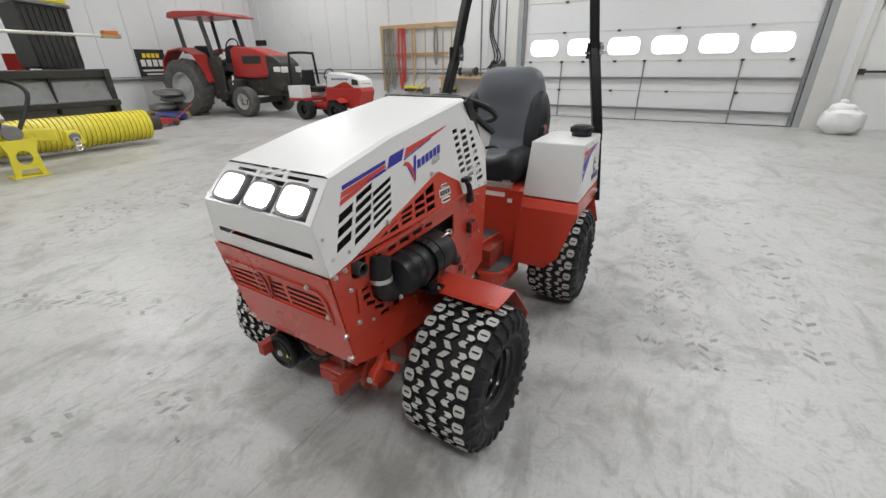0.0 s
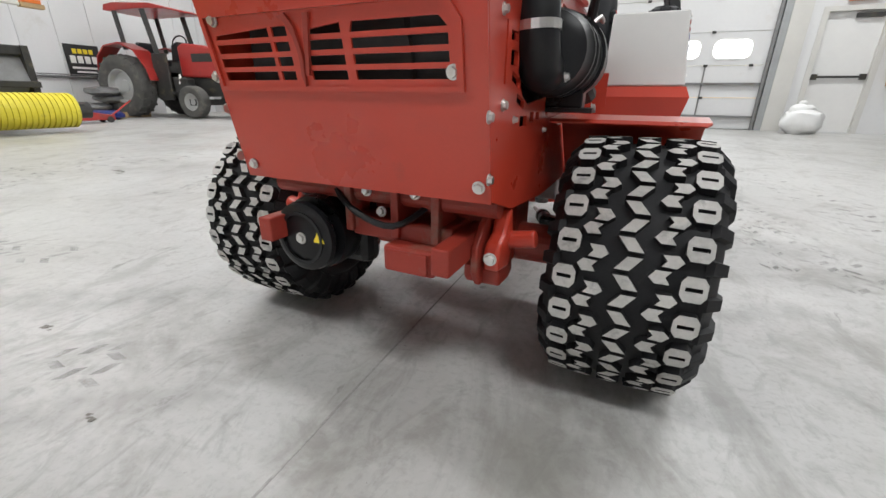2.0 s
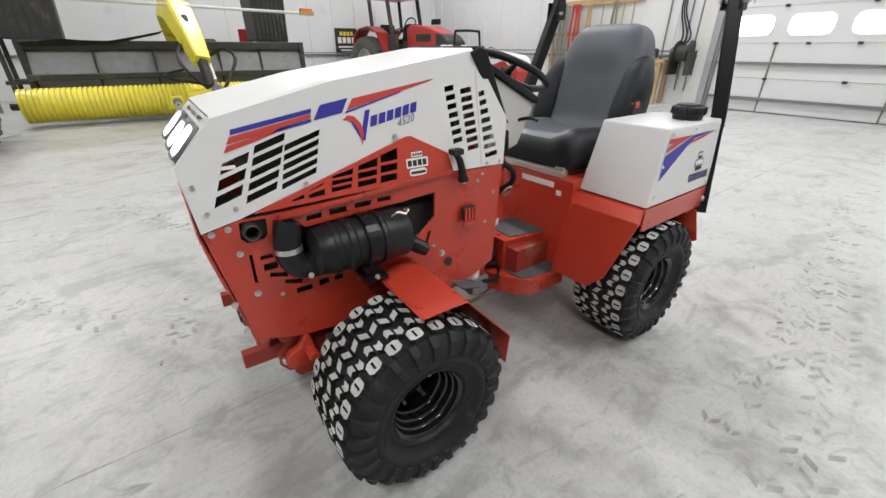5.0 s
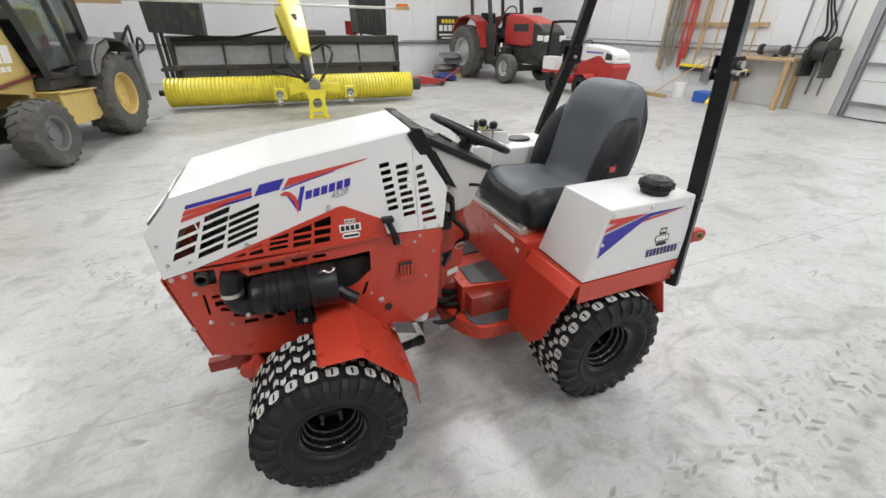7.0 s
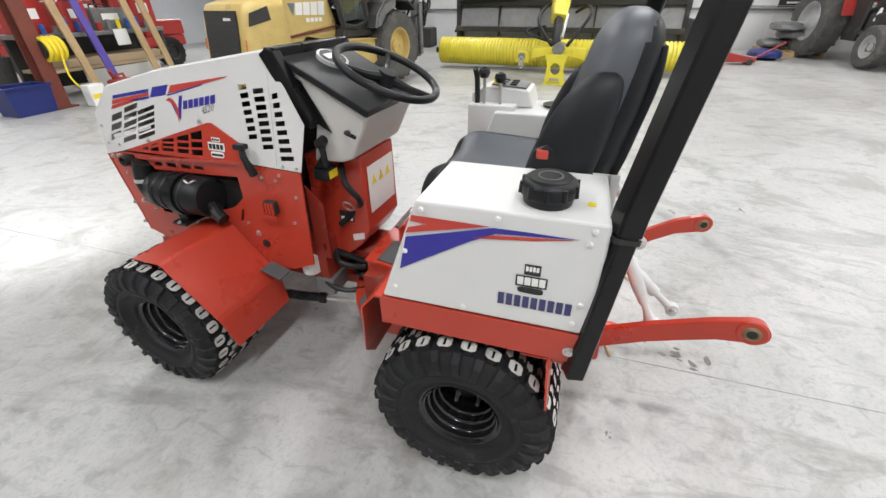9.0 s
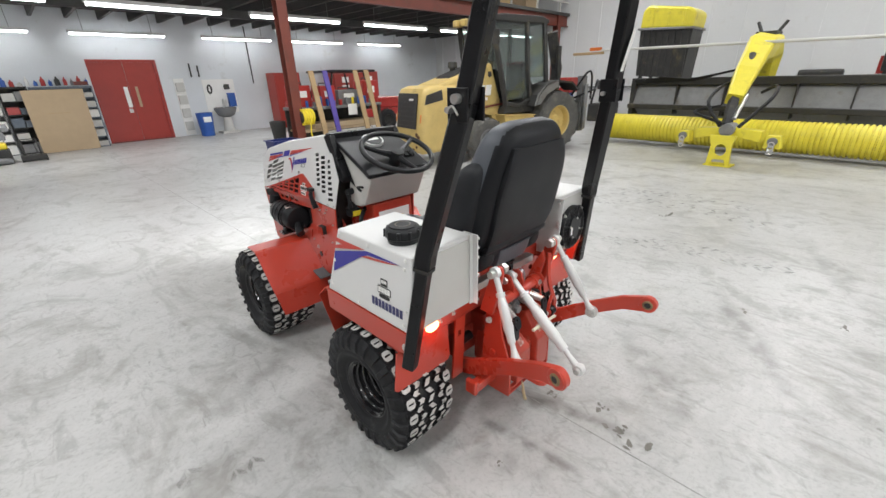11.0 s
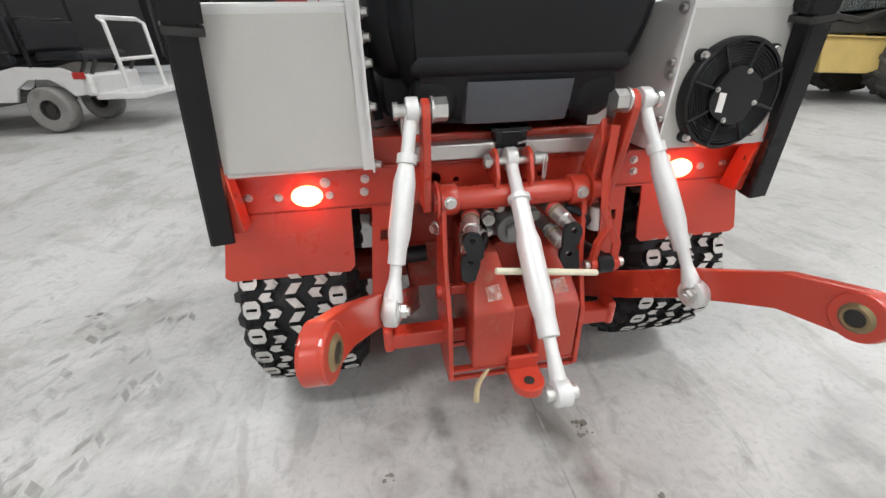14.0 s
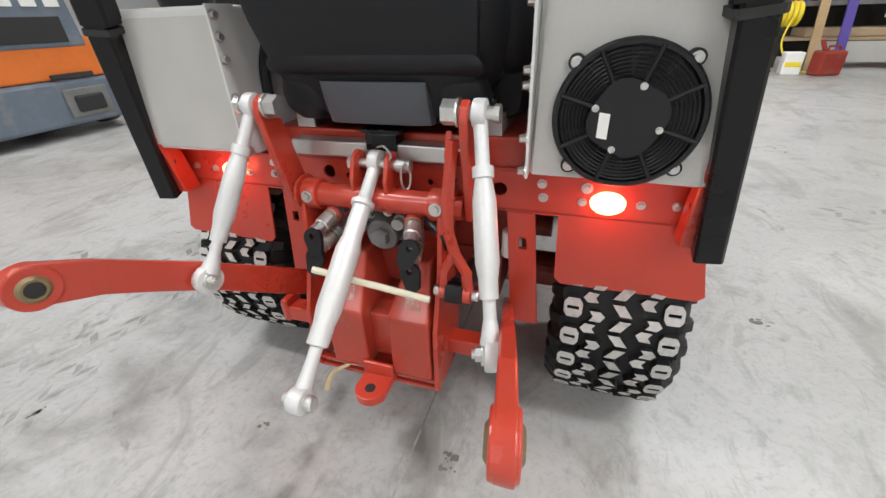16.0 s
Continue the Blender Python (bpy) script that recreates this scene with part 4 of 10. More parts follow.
parts("hydraulic_hose", seq(pipe(curve([(0.05, -0.05, 0.36), (0.12, 0.05, 0.42), (0.10, 0.15, 0.38), (0.05, 0.22, 0.34)]), 0.013, 8), pipe(curve([(-0.02, -0.05, 0.34), (0.06, 0.06, 0.35), (0.12, 0.14, 0.33), (0.09, 0.22, 0.30)]), 0.012, 8)), PLASTIC, tractor)

fpart("pedestal_label", plate(rect(0.085, 0.145, 0.565, 0.605), [], 0.0015, lambda u, v, w: (0.113 + w, u, v)), INK, label="small black and white label")
fpart("label_text", plate(rect(0.090, 0.140, 0.570, 0.583), [], 0.0006, lambda u, v, w: (0.1147 + w, u, v)), PAPER)
fpart("small_label", plate([(0.130, 0.487), (0.180, 0.502), (0.180, 0.528), (0.130, 0.513)], [], 0.0015, lambda u, v, w: (0.113 + w, u, v)), PAPER, label="small white label")
fpart("cable_clip", pipe([(0.165 + 0.012 * math.cos(a), 0.165 + 0.02 * math.sin(a), 0.655 + 0.02 * math.cos(a)) for a in np.linspace(0, 6.283, 16, endpoint=False)], 0.003, 6, closed=True), STEEL)
fpart("bracket_plate", plate([(0.015, 0.44), (0.075, 0.44), (0.075, 0.66), (0.015, 0.72)], [[(0.03, 0.47), (0.06, 0.47), (0.06, 0.50), (0.03, 0.50)]], 0.004, lambda u, v, w: (0.185 + w, u, v)), RED_DUSTY, label="red frame plate")
for pts, r in (([(0.16, -0.04, 0.36), (0.20, 0.06, 0.31), (0.16, 0.15, 0.29), (0.08, 0.22, 0.30)], 0.010), ([(0.10, 0.02, 0.44), (0.16, 0.08, 0.40), (0.12, 0.16, 0.37)], 0.012)):
    part("hydraulic_hose", pipe(curve(pts), r, 8), PLASTIC, tractor)
    part("hose_fitting", cyl(pts[0], Vector(pts[0]) + (Vector(pts[1]) - Vector(pts[0])) * 0.25, r * 1.35, n=6), STEEL, tractor)
part("pivot_block", join(box(0.10, 0.20, -0.02, 0.06, 0.27, 0.34, 0.006), cyl((0.15, 0.02, 0.25), (0.15, 0.02, 0.37), 0.022, n=14)), GREYSTEEL, tractor)
part("grease_nipple", cyl((0.15, 0.02, 0.37), (0.155, 0.02, 0.39), 0.007, n=8), STEEL, tractor)

# ---- rear half ----
part("rear_frame", join(box(-0.21, 0.21, 0.20, 0.80, 0.28, 0.40), box(-0.27, 0.27, 0.40, 0.79, 0.40, 0.61)), RED_DUSTY, tractor, "red rear chassis")
part("rear_axle", join(cyl((-0.36, 0.63, 0.265), (0.36, 0.63, 0.265), 0.045), box(-0.12, 0.12, 0.55, 0.72, 0.20, 0.36, 0.02)), RED_DUSTY, tractor)
outline = [(0.02, 0.12), (0.08, 0.105), (0.14, 0.125), (0.20, 0.150), (0.25, 0.180), (0.286, 0.215), (0.298, 0.27), (0.302, 0.42), (0.02, 0.42)]
lower = part("lower_step", join(plate(outline, [], 0.014, lambda u, v, w: (u, v, 0.284 + w)), plate([(0.02 + (u - 0.02) * 0.95, 0.125 + (v - 0.125) * 0.97) for u, v in outline], [], 0.060, lambda u, v, w: (u, v, 0.224 + w))), RED, tractor, "red lower step")
part("grip_pad", plate([(0.150, 0.190), (0.215, 0.183), (0.256, 0.194), (0.276, 0.25), (0.282, 0.400), (0.150, 0.400)], [], 0.004, lambda u, v, w: (u, v, 0.2982 + w)), GRIP, lower, "grey grip pad")
upper = part("upper_step", join(plate([(-0.30, 0.185), (0.146, 0.185), (0.192, 0.475), (-0.30, 0.475)], [], 0.144, lambda u, v, w: (u, v, 0.278 + w)), plate([(-0.30, 0.180), (0.153, 0.180), (0.200, 0.480), (-0.30, 0.480)], [], 0.008, lambda u, v, w: (u, v, 0.422 + w))), RED, tractor, "red upper foot platform")
part("grip_pad", plate([(0.004, 0.230), (0.143, 0.226), (0.184, 0.420), (-0.020, 0.432)], [], 0.004, lambda u, v, w: (u, v, 0.4302 + w)), GRIP, upper, "grey grip pad")
parts("bolt", seq(bolt((0.167, 0.30, 0.375), (1, -0.15, 0), 0.007), bolt((0.176, 0.36, 0.370), (1, -0.15, 0), 0.005)), STEEL, upper)
part("foot_plate", box(-0.29, -0.10, 0.19, 0.40, 0.4302, 0.438), GRIP, tractor)
part("seat_base", join(box(-0.27, 0.27, 0.395, 0.86, 0.60, 0.665, 0.004), plate(rect(-0.30, 0.29, 0.30, 0.665), [], 0.005, lambda u, v, w: (u, 0.395 - w, v))), RED, tractor, "red seat base")
parts("seat_rail", seq(box(-0.22, 0.22, 0.40, 0.44, 0.667, 0.69), box(-0.21, -0.17, 0.42, 0.86, 0.667, 0.70), box(0.17, 0.21, 0.42, 0.86, 0.667, 0.70), box(-0.180, 0.205, 0.862, 0.900, 0.622, 0.652, 0.003)), ALU, tractor, "aluminium seat rails")
part("base_label", plate(rect(0.03, 0.20, 0.625, 0.648), [], 0.001, lambda u, v, w: (u, 0.3895 - w, v)), PAPER, tractor)
part("base_label", plate(rect(0.215, 0.24, 0.60, 0.62), [], 0.001, lambda u, v, w: (u, 0.3895 - w, v)), PAPER, tractor)
for side in (1, -1):
    s = side
    part("wheel_guard", join(sheet([(0.430, 0.62), (0.398, 0.585), (0.352, 0.36), (0.345, 0.30)], s * 0.275, [s * v for v in (0.553, 0.565, 0.50, 0.44)], 0.004), sheet([(0.455, 0.62), (0.41, 0.54)], s * 0.25, s * 0.30, 0.004)), RED, tractor, "red front guard of the rear wheel")
    parts("skirt", seq(box(s * 0.549, s * 0.553, 0.448, 0.935, 0.540, 0.622), box(s * 0.25, s * 0.549, 0.448, 0.452, 0.56, 0.622), box(s * 0.25, s * 0.549, 0.43, 0.90, 0.612, 0.618)), RED, tractor, "red skirt below the side box")
    part("mud_flap", plate([(0.328, 0.402), (0.340, 0.390), (0.578, 0.393), (0.590, 0.403), (0.562, 0.531), (0.322, 0.531)], [], 0.005, lambda u, v, w, q=s: (q * u, 0.862 + w + (0.531 - v) * 0.10, v)), RED, tractor, "red rear flap")


def side_box(side):
    """White side box: sloping front, slightly leaning outer side."""
    s = side
    bm = bmesh.new()
    lo = [(0.268, 0.462), (0.550, 0.455), (0.550, 0.935), (0.268, 0.925)]
    hi = [(0.270, 0.548), (0.530, 0.545), (0.532, 0.938), (0.270, 0.936)]
    a, b = [bm.verts.new((s * x, y, 0.624)) for x, y in lo], [bm.verts.new((s * x, y, 0.883)) for x, y in hi]
    bm.faces.new(a), bm.faces.new(b)
    for i in range(4):
        j = (i + 1) % 4
        bm.faces.new((a[i], a[j], b[j], b[i]))
    bmesh.ops.recalc_face_normals(bm, faces=bm.faces[:])
    bmesh.ops.bevel(bm, geom=bm.edges[:], offset=0.006, segments=2, affect="EDGES", profile=0.5)
    return bm


tank = part("side_box", side_box(1), WHITE, tractor, "white fuel tank cover box")
part("back_plate", plate([(0.285, 0.635), (0.533, 0.635), (0.522, 0.868), (0.288, 0.868)], [], 0.003, lambda u, v, w: (u, 0.937 + w, v)), OFFWHITE, tank, "bare grey rear plate")
flange = part("edge_flange", join(box(0.266, 0.270, 0.90, 0.962, 0.628, 0.884), box(0.270, 0.286, 0.9405, 0.9435, 0.628, 0.884)), WHITE, tank, "white folded edge flange")
for z in (0.640, 0.735, 0.800, 0.835, 0.868):
    part("bolt", bolt((0.266, 0.952, z), (-1, 0.3, 0), 0.009, 0.012), STEEL, flange)
cap_ = part("fuel_cap", lathe([(0.884, 0.0), (0.884, 0.050), (0.900, 0.053), (0.903, 0.057), (0.922, 0.058), (0.931, 0.053), (0.936, 0.042), (0.938, 0.030), (0.938, 0.0)], 28, "Z", (0.455, 0.812, 0), caps=False), PLASTIC, tank, "black ribbed fuel cap", smooth=True)
for k in range(10):
    a = 0.628 * k
    part("grip_rib", cyl((0.455 + 0.057 * math.cos(a), 0.812 + 0.057 * math.sin(a), 0.904), (0.455 + 0.055 * math.cos(a), 0.812 + 0.055 * math.sin(a), 0.928), 0.006, n=8), PLASTIC, cap_)
part("cap_top", cyl((0.455, 0.812, 0.930), (0.455, 0.812, 0.9385), 0.045, n=28, bevel=0.003), PLASTIC, cap_)
part("cap_mark", lathe([(0.9388, 0.026), (0.9398, 0.026), (0.9398, 0.022), (0.9388, 0.022)], 20, "Z", (0.455, 0.812, 0), caps=False), GREYSTEEL, cap_)
part("warning_label", box(0.44, 0.458, 0.892, 0.908, 0.8835, 0.8845), YELLOWLABEL, tank)


def on_tank(u, v, w):
    return (0.550 - (v - 0.624) * 0.0705 + w + 0.0012, u, v)


parts("stripe_decal", seq(plate([(0.538, 0.850), (0.708, 0.848), (0.523, 0.806), (0.529, 0.820), (0.572, 0.833), (0.534, 0.836)], [], 0.0006, on_tank), plate([(0.668, 0.816), (0.715, 0.829), (0.880, 0.844), (0.80, 0.830)], [], 0.0006, on_tank)), REDDECAL, tank, "red side stripe")
part("stripe_decal", plate([(0.506, 0.712), (0.523, 0.796), (0.716, 0.846), (0.770, 0.847), (0.885, 0.846), (0.722, 0.834), (0.665, 0.806)], [], 0.0006, on_tank), BLUE, tank, "blue side stripe")
for i in range(9):
    part("name_letter", plate(rect(0.738 + 0.0178 * i, 0.7515 + 0.0178 * i, 0.668, 0.697), [], 0.0006, on_tank), NAVY, tank, "navy letter-sized block")
badge = part("badge", join(plate(rect(0.772, 0.838, 0.722, 0.748), [], 0.0006, on_tank), plate(rect(0.788, 0.822, 0.751, 0.776), [], 0.0006, on_tank), plate(soft_rect(0.778, 0.832, 0.706, 0.720), [], 0.0006, on_tank)), INK, tank, "black and white block badge")
parts("badge_mark", seq(*[plate(rect(0.7755 + 0.0152 * i, 0.7885 + 0.0152 * i, 0.726, 0.745), [], 0.0005, lambda u, v, w: on_tank(u, v, w + 0.0007)) for i in range(4)], *[plate(rect(0.791 + 0.0072 * i, 0.7965 + 0.0072 * i, 0.760, 0.771), [], 0.0005, lambda u, v, w: on_tank(u, v, w + 0.0007)) for i in range(4)]), PAPER, badge)
for y, z in ((0.560, 0.866), (0.725, 0.868), (0.910, 0.868), (0.905, 0.84), (0.492, 0.66), (0.52, 0.76), (0.66, 0.64), (0.90, 0.65), (0.91, 0.70)):
    part("bolt", bolt(on_tank(y, z, 0), (1, 0, 0), 0.007, 0.004), PAPER, tank)
fanbox = part("side_box", side_box(-1), WHITE, tractor, "white oil cooler side box")
part("back_plate", plate([(-0.275, 0.630), (-0.538, 0.630), (-0.525, 0.868), (-0.278, 0.868)], [], 0.003, lambda u, v, w: (u, 0.938 + w, v)), OFFWHITE, fanbox, "bare grey rear plate")
flange = part("edge_flange", prism([(0.90, 0.628), (0.958, 0.628), (0.975, 0.884), (0.92, 0.884)], -0.270, -0.266), WHITE, fanbox, "white folded edge flange")
for z in (0.640, 0.690, 0.765, 0.785, 0.868):
    part("bolt", bolt((-0.266, 0.955, z), (1, 0.3, 0), 0.009, 0.012), STEEL, flange)
FX, FZ, FY = -0.398, 0.726, 0.941
fan = part("cooling_fan", lathe([(FY, 0.099), (FY + 0.018, 0.099), (FY + 0.022, 0.096), (FY + 0.022, 0.091), (FY, 0.090)], 44, "Y", (FX, 0, FZ), caps=False), PLASTIC, fanbox, "round black cooling fan with a ribbed guard", smooth=True)
hub = part("fan_motor", plate([((0.050 + 0.003 * math.cos(4 * a + 1.2)) * math.cos(a), (0.050 + 0.003 * math.cos(4 * a + 1.2)) * math.sin(a)) for a in np.linspace(0, 6.283, 40, endpoint=False)], [], 0.010, lambda u, v, w: (FX + u, FY + 0.018 + w, FZ + v)), PLASTIC, fan, "flat black fan motor cover")
for r in (0.056, 0.061, 0.066, 0.071, 0.076, 0.081, 0.086):
    part("guard_ring", pipe([(FX + r * math.cos(a), FY + 0.021, FZ + r * math.sin(a)) for a in np.linspace(0, 6.283, 44, endpoint=False)], 0.0013, 5, closed=True), PLASTIC, fan)
for k, a in enumerate(np.linspace(0.3, 6.58, 8, endpoint=False)):
    part("guard_spoke", pipe([(FX + 0.046 * math.cos(a), FY + 0.023, FZ + 0.046 * math.sin(a)), (FX + 0.094 * math.cos(a), FY + 0.023, FZ + 0.094 * math.sin(a))], 0.0030, 6), PLASTIC, fan)
for a in np.arange(0, 6.28, 0.63):
    part("fan_blade", plate([(0.03, -0.014), (0.087, -0.024), (0.087, 0.018), (0.03, 0.010)], [], 0.002, lambda u, v, w, c=a: (FX + u * math.cos(c) - v * math.sin(c), FY + 0.009 + w + v * 0.25, FZ + u * math.sin(c) + v * math.cos(c))), BLACK, fan)
part("fan_backing", lathe([(FY + 0.001, 0.0), (FY + 0.001, 0.095), (FY + 0.003, 0.095), (FY + 0.003, 0.0)], 36, "Y", (FX, 0, FZ)), INK, fan)
part("fan_label", plate([(FX + 0.022, FZ - 0.028), (FX + 0.036, FZ - 0.026), (FX + 0.036, FZ + 0.008), (FX + 0.022, FZ + 0.006)], [], 0.001, lambda u, v, w: (u, FY + 0.0285 + w, v)), PAPER, hub, "white label")
for a in np.arange(0.75, 6.28, 1.5708):
    part("lug", join(cyl((FX + 0.101 * math.cos(a), FY, FZ + 0.101 * math.sin(a)), (FX + 0.101 * math.cos(a), FY + 0.012, FZ + 0.101 * math.sin(a)), 0.011, n=14)), PLASTIC, fan)
    part("bolt", bolt((FX + 0.101 * math.cos(a), FY + 0.012, FZ + 0.101 * math.sin(a)), (0, 1, 0), 0.008, 0.008), STEEL, fan)
for a in np.arange(0.3, 6.28, 1.5708):
    part("bolt", bolt((FX + 0.044 * math.cos(a), FY + 0.028, FZ + 0.044 * math.sin(a)), (0, 1, 0), 0.005, 0.004), STEEL, hub)

# control console on the fan side
console = part("control_console", join(prism([(0.44, 0.885), (0.44, 0.93), (0.50, 0.955), (0.66, 0.945), (0.68, 0.885)], -0.53, -0.36, 0.006), box(-0.36, -0.30, 0.44, 0.62, 0.70, 0.90, 0.006)), WHITE, tractor, "white control console with levers")
part("switch_panel", prism([(0.515, 0.957), (0.515, 0.963), (0.645, 0.953), (0.645, 0.947)], -0.51, -0.38), GREYSTEEL, console)
parts("switch", seq(*[box(-0.495 + 0.04 * i, -0.47 + 0.04 * i, 0.54 + 0.04 * j, 0.565 + 0.04 * j, 0.954, 0.966 - 0.003 * j, 0.003) for i in range(3) for j in range(2)]), BLACK, console)
part("pto_knob", cyl((-0.40, 0.535, 0.958), (-0.40, 0.535, 0.985), 0.018), YELLOWLABEL, console, "yellow pull knob")
part("tray", lathe([(0.886, 0.0), (0.886, 0.06), (0.893, 0.06), (0.893, 0.0)], 24, "Z", (-0.42, 0.77, 0)), BLACK, console)
for x, y, h in ((-0.33, 0.50, 1.00), (-0.33, 0.56, 0.985)):
    lever = part("lever", pipe([(x, y, 0.86), (x + 0.005, y - 0.005, h)], 0.0065, 8), STEEL, tractor, "steel control lever")
    part("lever_knob", lathe([(h - 0.012, 0.0), (h - 0.008, 0.014), (h + 0.008, 0.022), (h + 0.022, 0.018), (h + 0.03, 0.0)], 16, "Z", (x + 0.005, y - 0.005, 0)), PLASTIC, lever, smooth=True)
part("lever", pipe(curve([(-0.335, 0.47, 0.88), (-0.34, 0.465, 0.98), (-0.325, 0.46, 1.02)]), 0.010, 8), PLASTIC, tractor)


# seat
def cushion(rows, n=20, power=3.0):
    """A soft block: rows of (y, z, half width, half thickness, tilt) along its length."""
    bm = bmesh.new()
    rings = []
    for y, z, w, h, tilt in rows:
        ring = []
        for i in range(n):
            a = 2 * math.pi * i / n
            c, s = math.cos(a), math.sin(a)
            u, v = w * math.copysign(abs(c) ** (2 / power), c), h * math.copysign(abs(s) ** (2 / power), s)
            ring.append(bm.verts.new((u, y - v * math.sin(tilt), z + v * math.cos(tilt))))
        rings.append(ring)
    for a, b in zip(rings, rings[1:]):
        for i in range(n):
            bm.faces.new((a[i], a[(i + 1) % n], b[(i + 1) % n], b[i]))
    bm.faces.new(rings[0]), bm.faces.new(rings[-1])
    return bm


def soften(rows, steps=5):
    """Puts smooth rows between the given ones."""
    out = []
    for i in range(len(rows) - 1):
        a, b, c, d = (rows[max(0, min(len(rows) - 1, i + k))] for k in (-1, 0, 1, 2))
        for j in range(steps):
            t = j / steps
            out.append(tuple(0.5 * (2 * q + (r - p) * t + (2 * p - 5 * q + 4 * r - u) * t * t + (3 * q - p - 3 * r + u) * t ** 3) for p, q, r, u in zip(a, b, c, d)))
    return out + [rows[-1]]


def ease(x, lo, hi):
    f = max(0.0, min(1.0, (x - lo) / (hi - lo)))
    return f * f * (3 - 2 * f)


bm = cushion(soften([(0.410, 0.735, 0.17, 0.030, 0), (0.418, 0.742, 0.215, 0.060, 0), (0.45, 0.752, 0.24, 0.078, 0), (0.58, 0.75, 0.250, 0.075, 0), (0.72, 0.745, 0.248, 0.072, 0), (0.80, 0.75, 0.235, 0.065, 0)], 4), 40, 4)
for v in bm.verts:
    if v.co.z > 0.76:
        v.co.z += 0.022 * ease(abs(v.co.x), 0.10, 0.17) * (1 - ease(abs(v.co.x), 0.20, 0.26)) - 0.012 * (1 - ease(abs(v.co.x), 0.08, 0.15))
        v.co.z -= 0.030 * (1 - ease(v.co.y, 0.41, 0.50))
for f in bm.faces:
    c = f.calc_center_median()
    f.material_index = 1 if c.z > 0.772 and abs(c.x) < 0.165 and c.y > 0.455 else 0
seat = part("seat_cushion", bm, [SEAT, SEATGREY], tractor, "black and grey vinyl seat cushion with raised sides", smooth=True)
T = radians(90)
BACK = [(0.785, 0.735, 0.17, 0.060), (0.805, 0.78, 0.205, 0.090), (0.842, 0.86, 0.225, 0.100), (0.872, 0.98, 0.225, 0.098), (0.896, 1.08, 0.212, 0.092), (0.915, 1.16, 0.192, 0.080), (0.924, 1.205, 0.172, 0.066), (0.928, 1.232, 0.142, 0.045), (0.930, 1.246, 0.10, 0.020)]
rows = [(y, z, w, h, T) for y, z, w, h in BACK]
bm = cushion(soften(rows, 5), 48, 3.4)
for v in bm.verts:
    mid = 0.79 + (v.co.z - 0.74) * 0.30
    f = ease(mid - v.co.y, -0.02, 0.06)
    rise = ease(v.co.z, 0.76, 0.86) * (1 - ease(v.co.z, 1.02, 1.17))
    v.co.y += f * rise * 0.022 * (1 - ease(abs(v.co.x), 0.09, 0.16))
for f in bm.faces:
    c = f.calc_center_median()
    f.material_index = 1 if c.y < 0.815 + (c.z - 0.74) * 0.30 and c.z > 0.77 else 0
back = part("backrest", bm, [SEAT, SEATGREY], tractor, "grey and black vinyl seat backrest", smooth=True)
for q in (1, -1):
    bm = cushion(soften([(0.765, 0.775, 0.030, 0.040, T), (0.778, 0.80, 0.052, 0.072, T), (0.800, 0.88, 0.062, 0.084, T), (0.825, 0.97, 0.060, 0.080, T), (0.850, 1.05, 0.050, 0.066, T), (0.872, 1.10, 0.034, 0.044, T), (0.882, 1.12, 0.014, 0.018, T)], 4), 24, 2.6)
    for v in bm.verts:
        v.co.x += q * (0.205 - 0.12 * max(0.0, v.co.z - 1.0))
    part("bolster", bm, SEAT, back, "black side bolster", smooth=True)
part("back_shell", cushion(soften([(0.868, 0.715, 0.15, 0.012, T), (0.885, 0.76, 0.175, 0.016, T), (0.934, 0.87, 0.19, 0.016, T), (0.962, 1.00, 0.19, 0.016, T), (0.982, 1.10, 0.175, 0.016, T), (0.987, 1.17, 0.15, 0.012, T)], 3), 28, 6), SEAT, back, "black seat back cover", smooth=True)
part("hem", cushion(soften([(0.893, 0.780, 0.180, 0.010, T), (0.905, 0.792, 0.192, 0.018, T), (0.912, 0.806, 0.192, 0.018, T), (0.918, 0.818, 0.180, 0.010, T)], 3), 28, 5), SEAT, back, "rolled lower hem of the seat cover", smooth=True)
for q in (1, -1):
    part("side_pouch", cushion(soften([(0.852, 0.700, 0.030, 0.020, T), (0.862, 0.725, 0.045, 0.034, T), (0.872, 0.765, 0.042, 0.034, T), (0.885, 0.790, 0.025, 0.018, T)], 3), 18, 3), SEAT, back, smooth=True)
    for v in back.children[-1].data.vertices:
        v.co.x += q * 0.150
part("rear_pocket", cushion([(0.875, 0.70, 0.10, 0.02, T), (0.887, 0.74, 0.10, 0.025, T), (0.897, 0.775, 0.10, 0.02, T)], 16, 5), SEATGREY, back, smooth=True)
part("seat_underside", box(-0.20, 0.20, 0.47, 0.85, 0.69, 0.73, 0.01), BLACK, tractor)
for ob in (seat, back):
    ob.location = (0, 0.018, -0.010)
back.scale = (1, 1, 0.97)
back.location.z += 0.022
belt = part("belt_buckle", prism([(0.745, 0.885), (0.755, 0.925), (0.785, 0.940), (0.810, 0.925), (0.850, 0.840), (0.82, 0.830)], 0.246, 0.267, 0.006), PLASTIC, tractor, "black seat belt buckle")
part("release_button", box(0.248, 0.270, 0.762, 0.792, 0.905, 0.930, 0.005), REDDECAL, belt, "red release button")
part("belt_webbing", pipe(curve([(0.256, 0.83, 0.84), (0.262, 0.86, 0.78), (0.25, 0.88, 0.70)]), 0.010, 6), BLACK, belt)

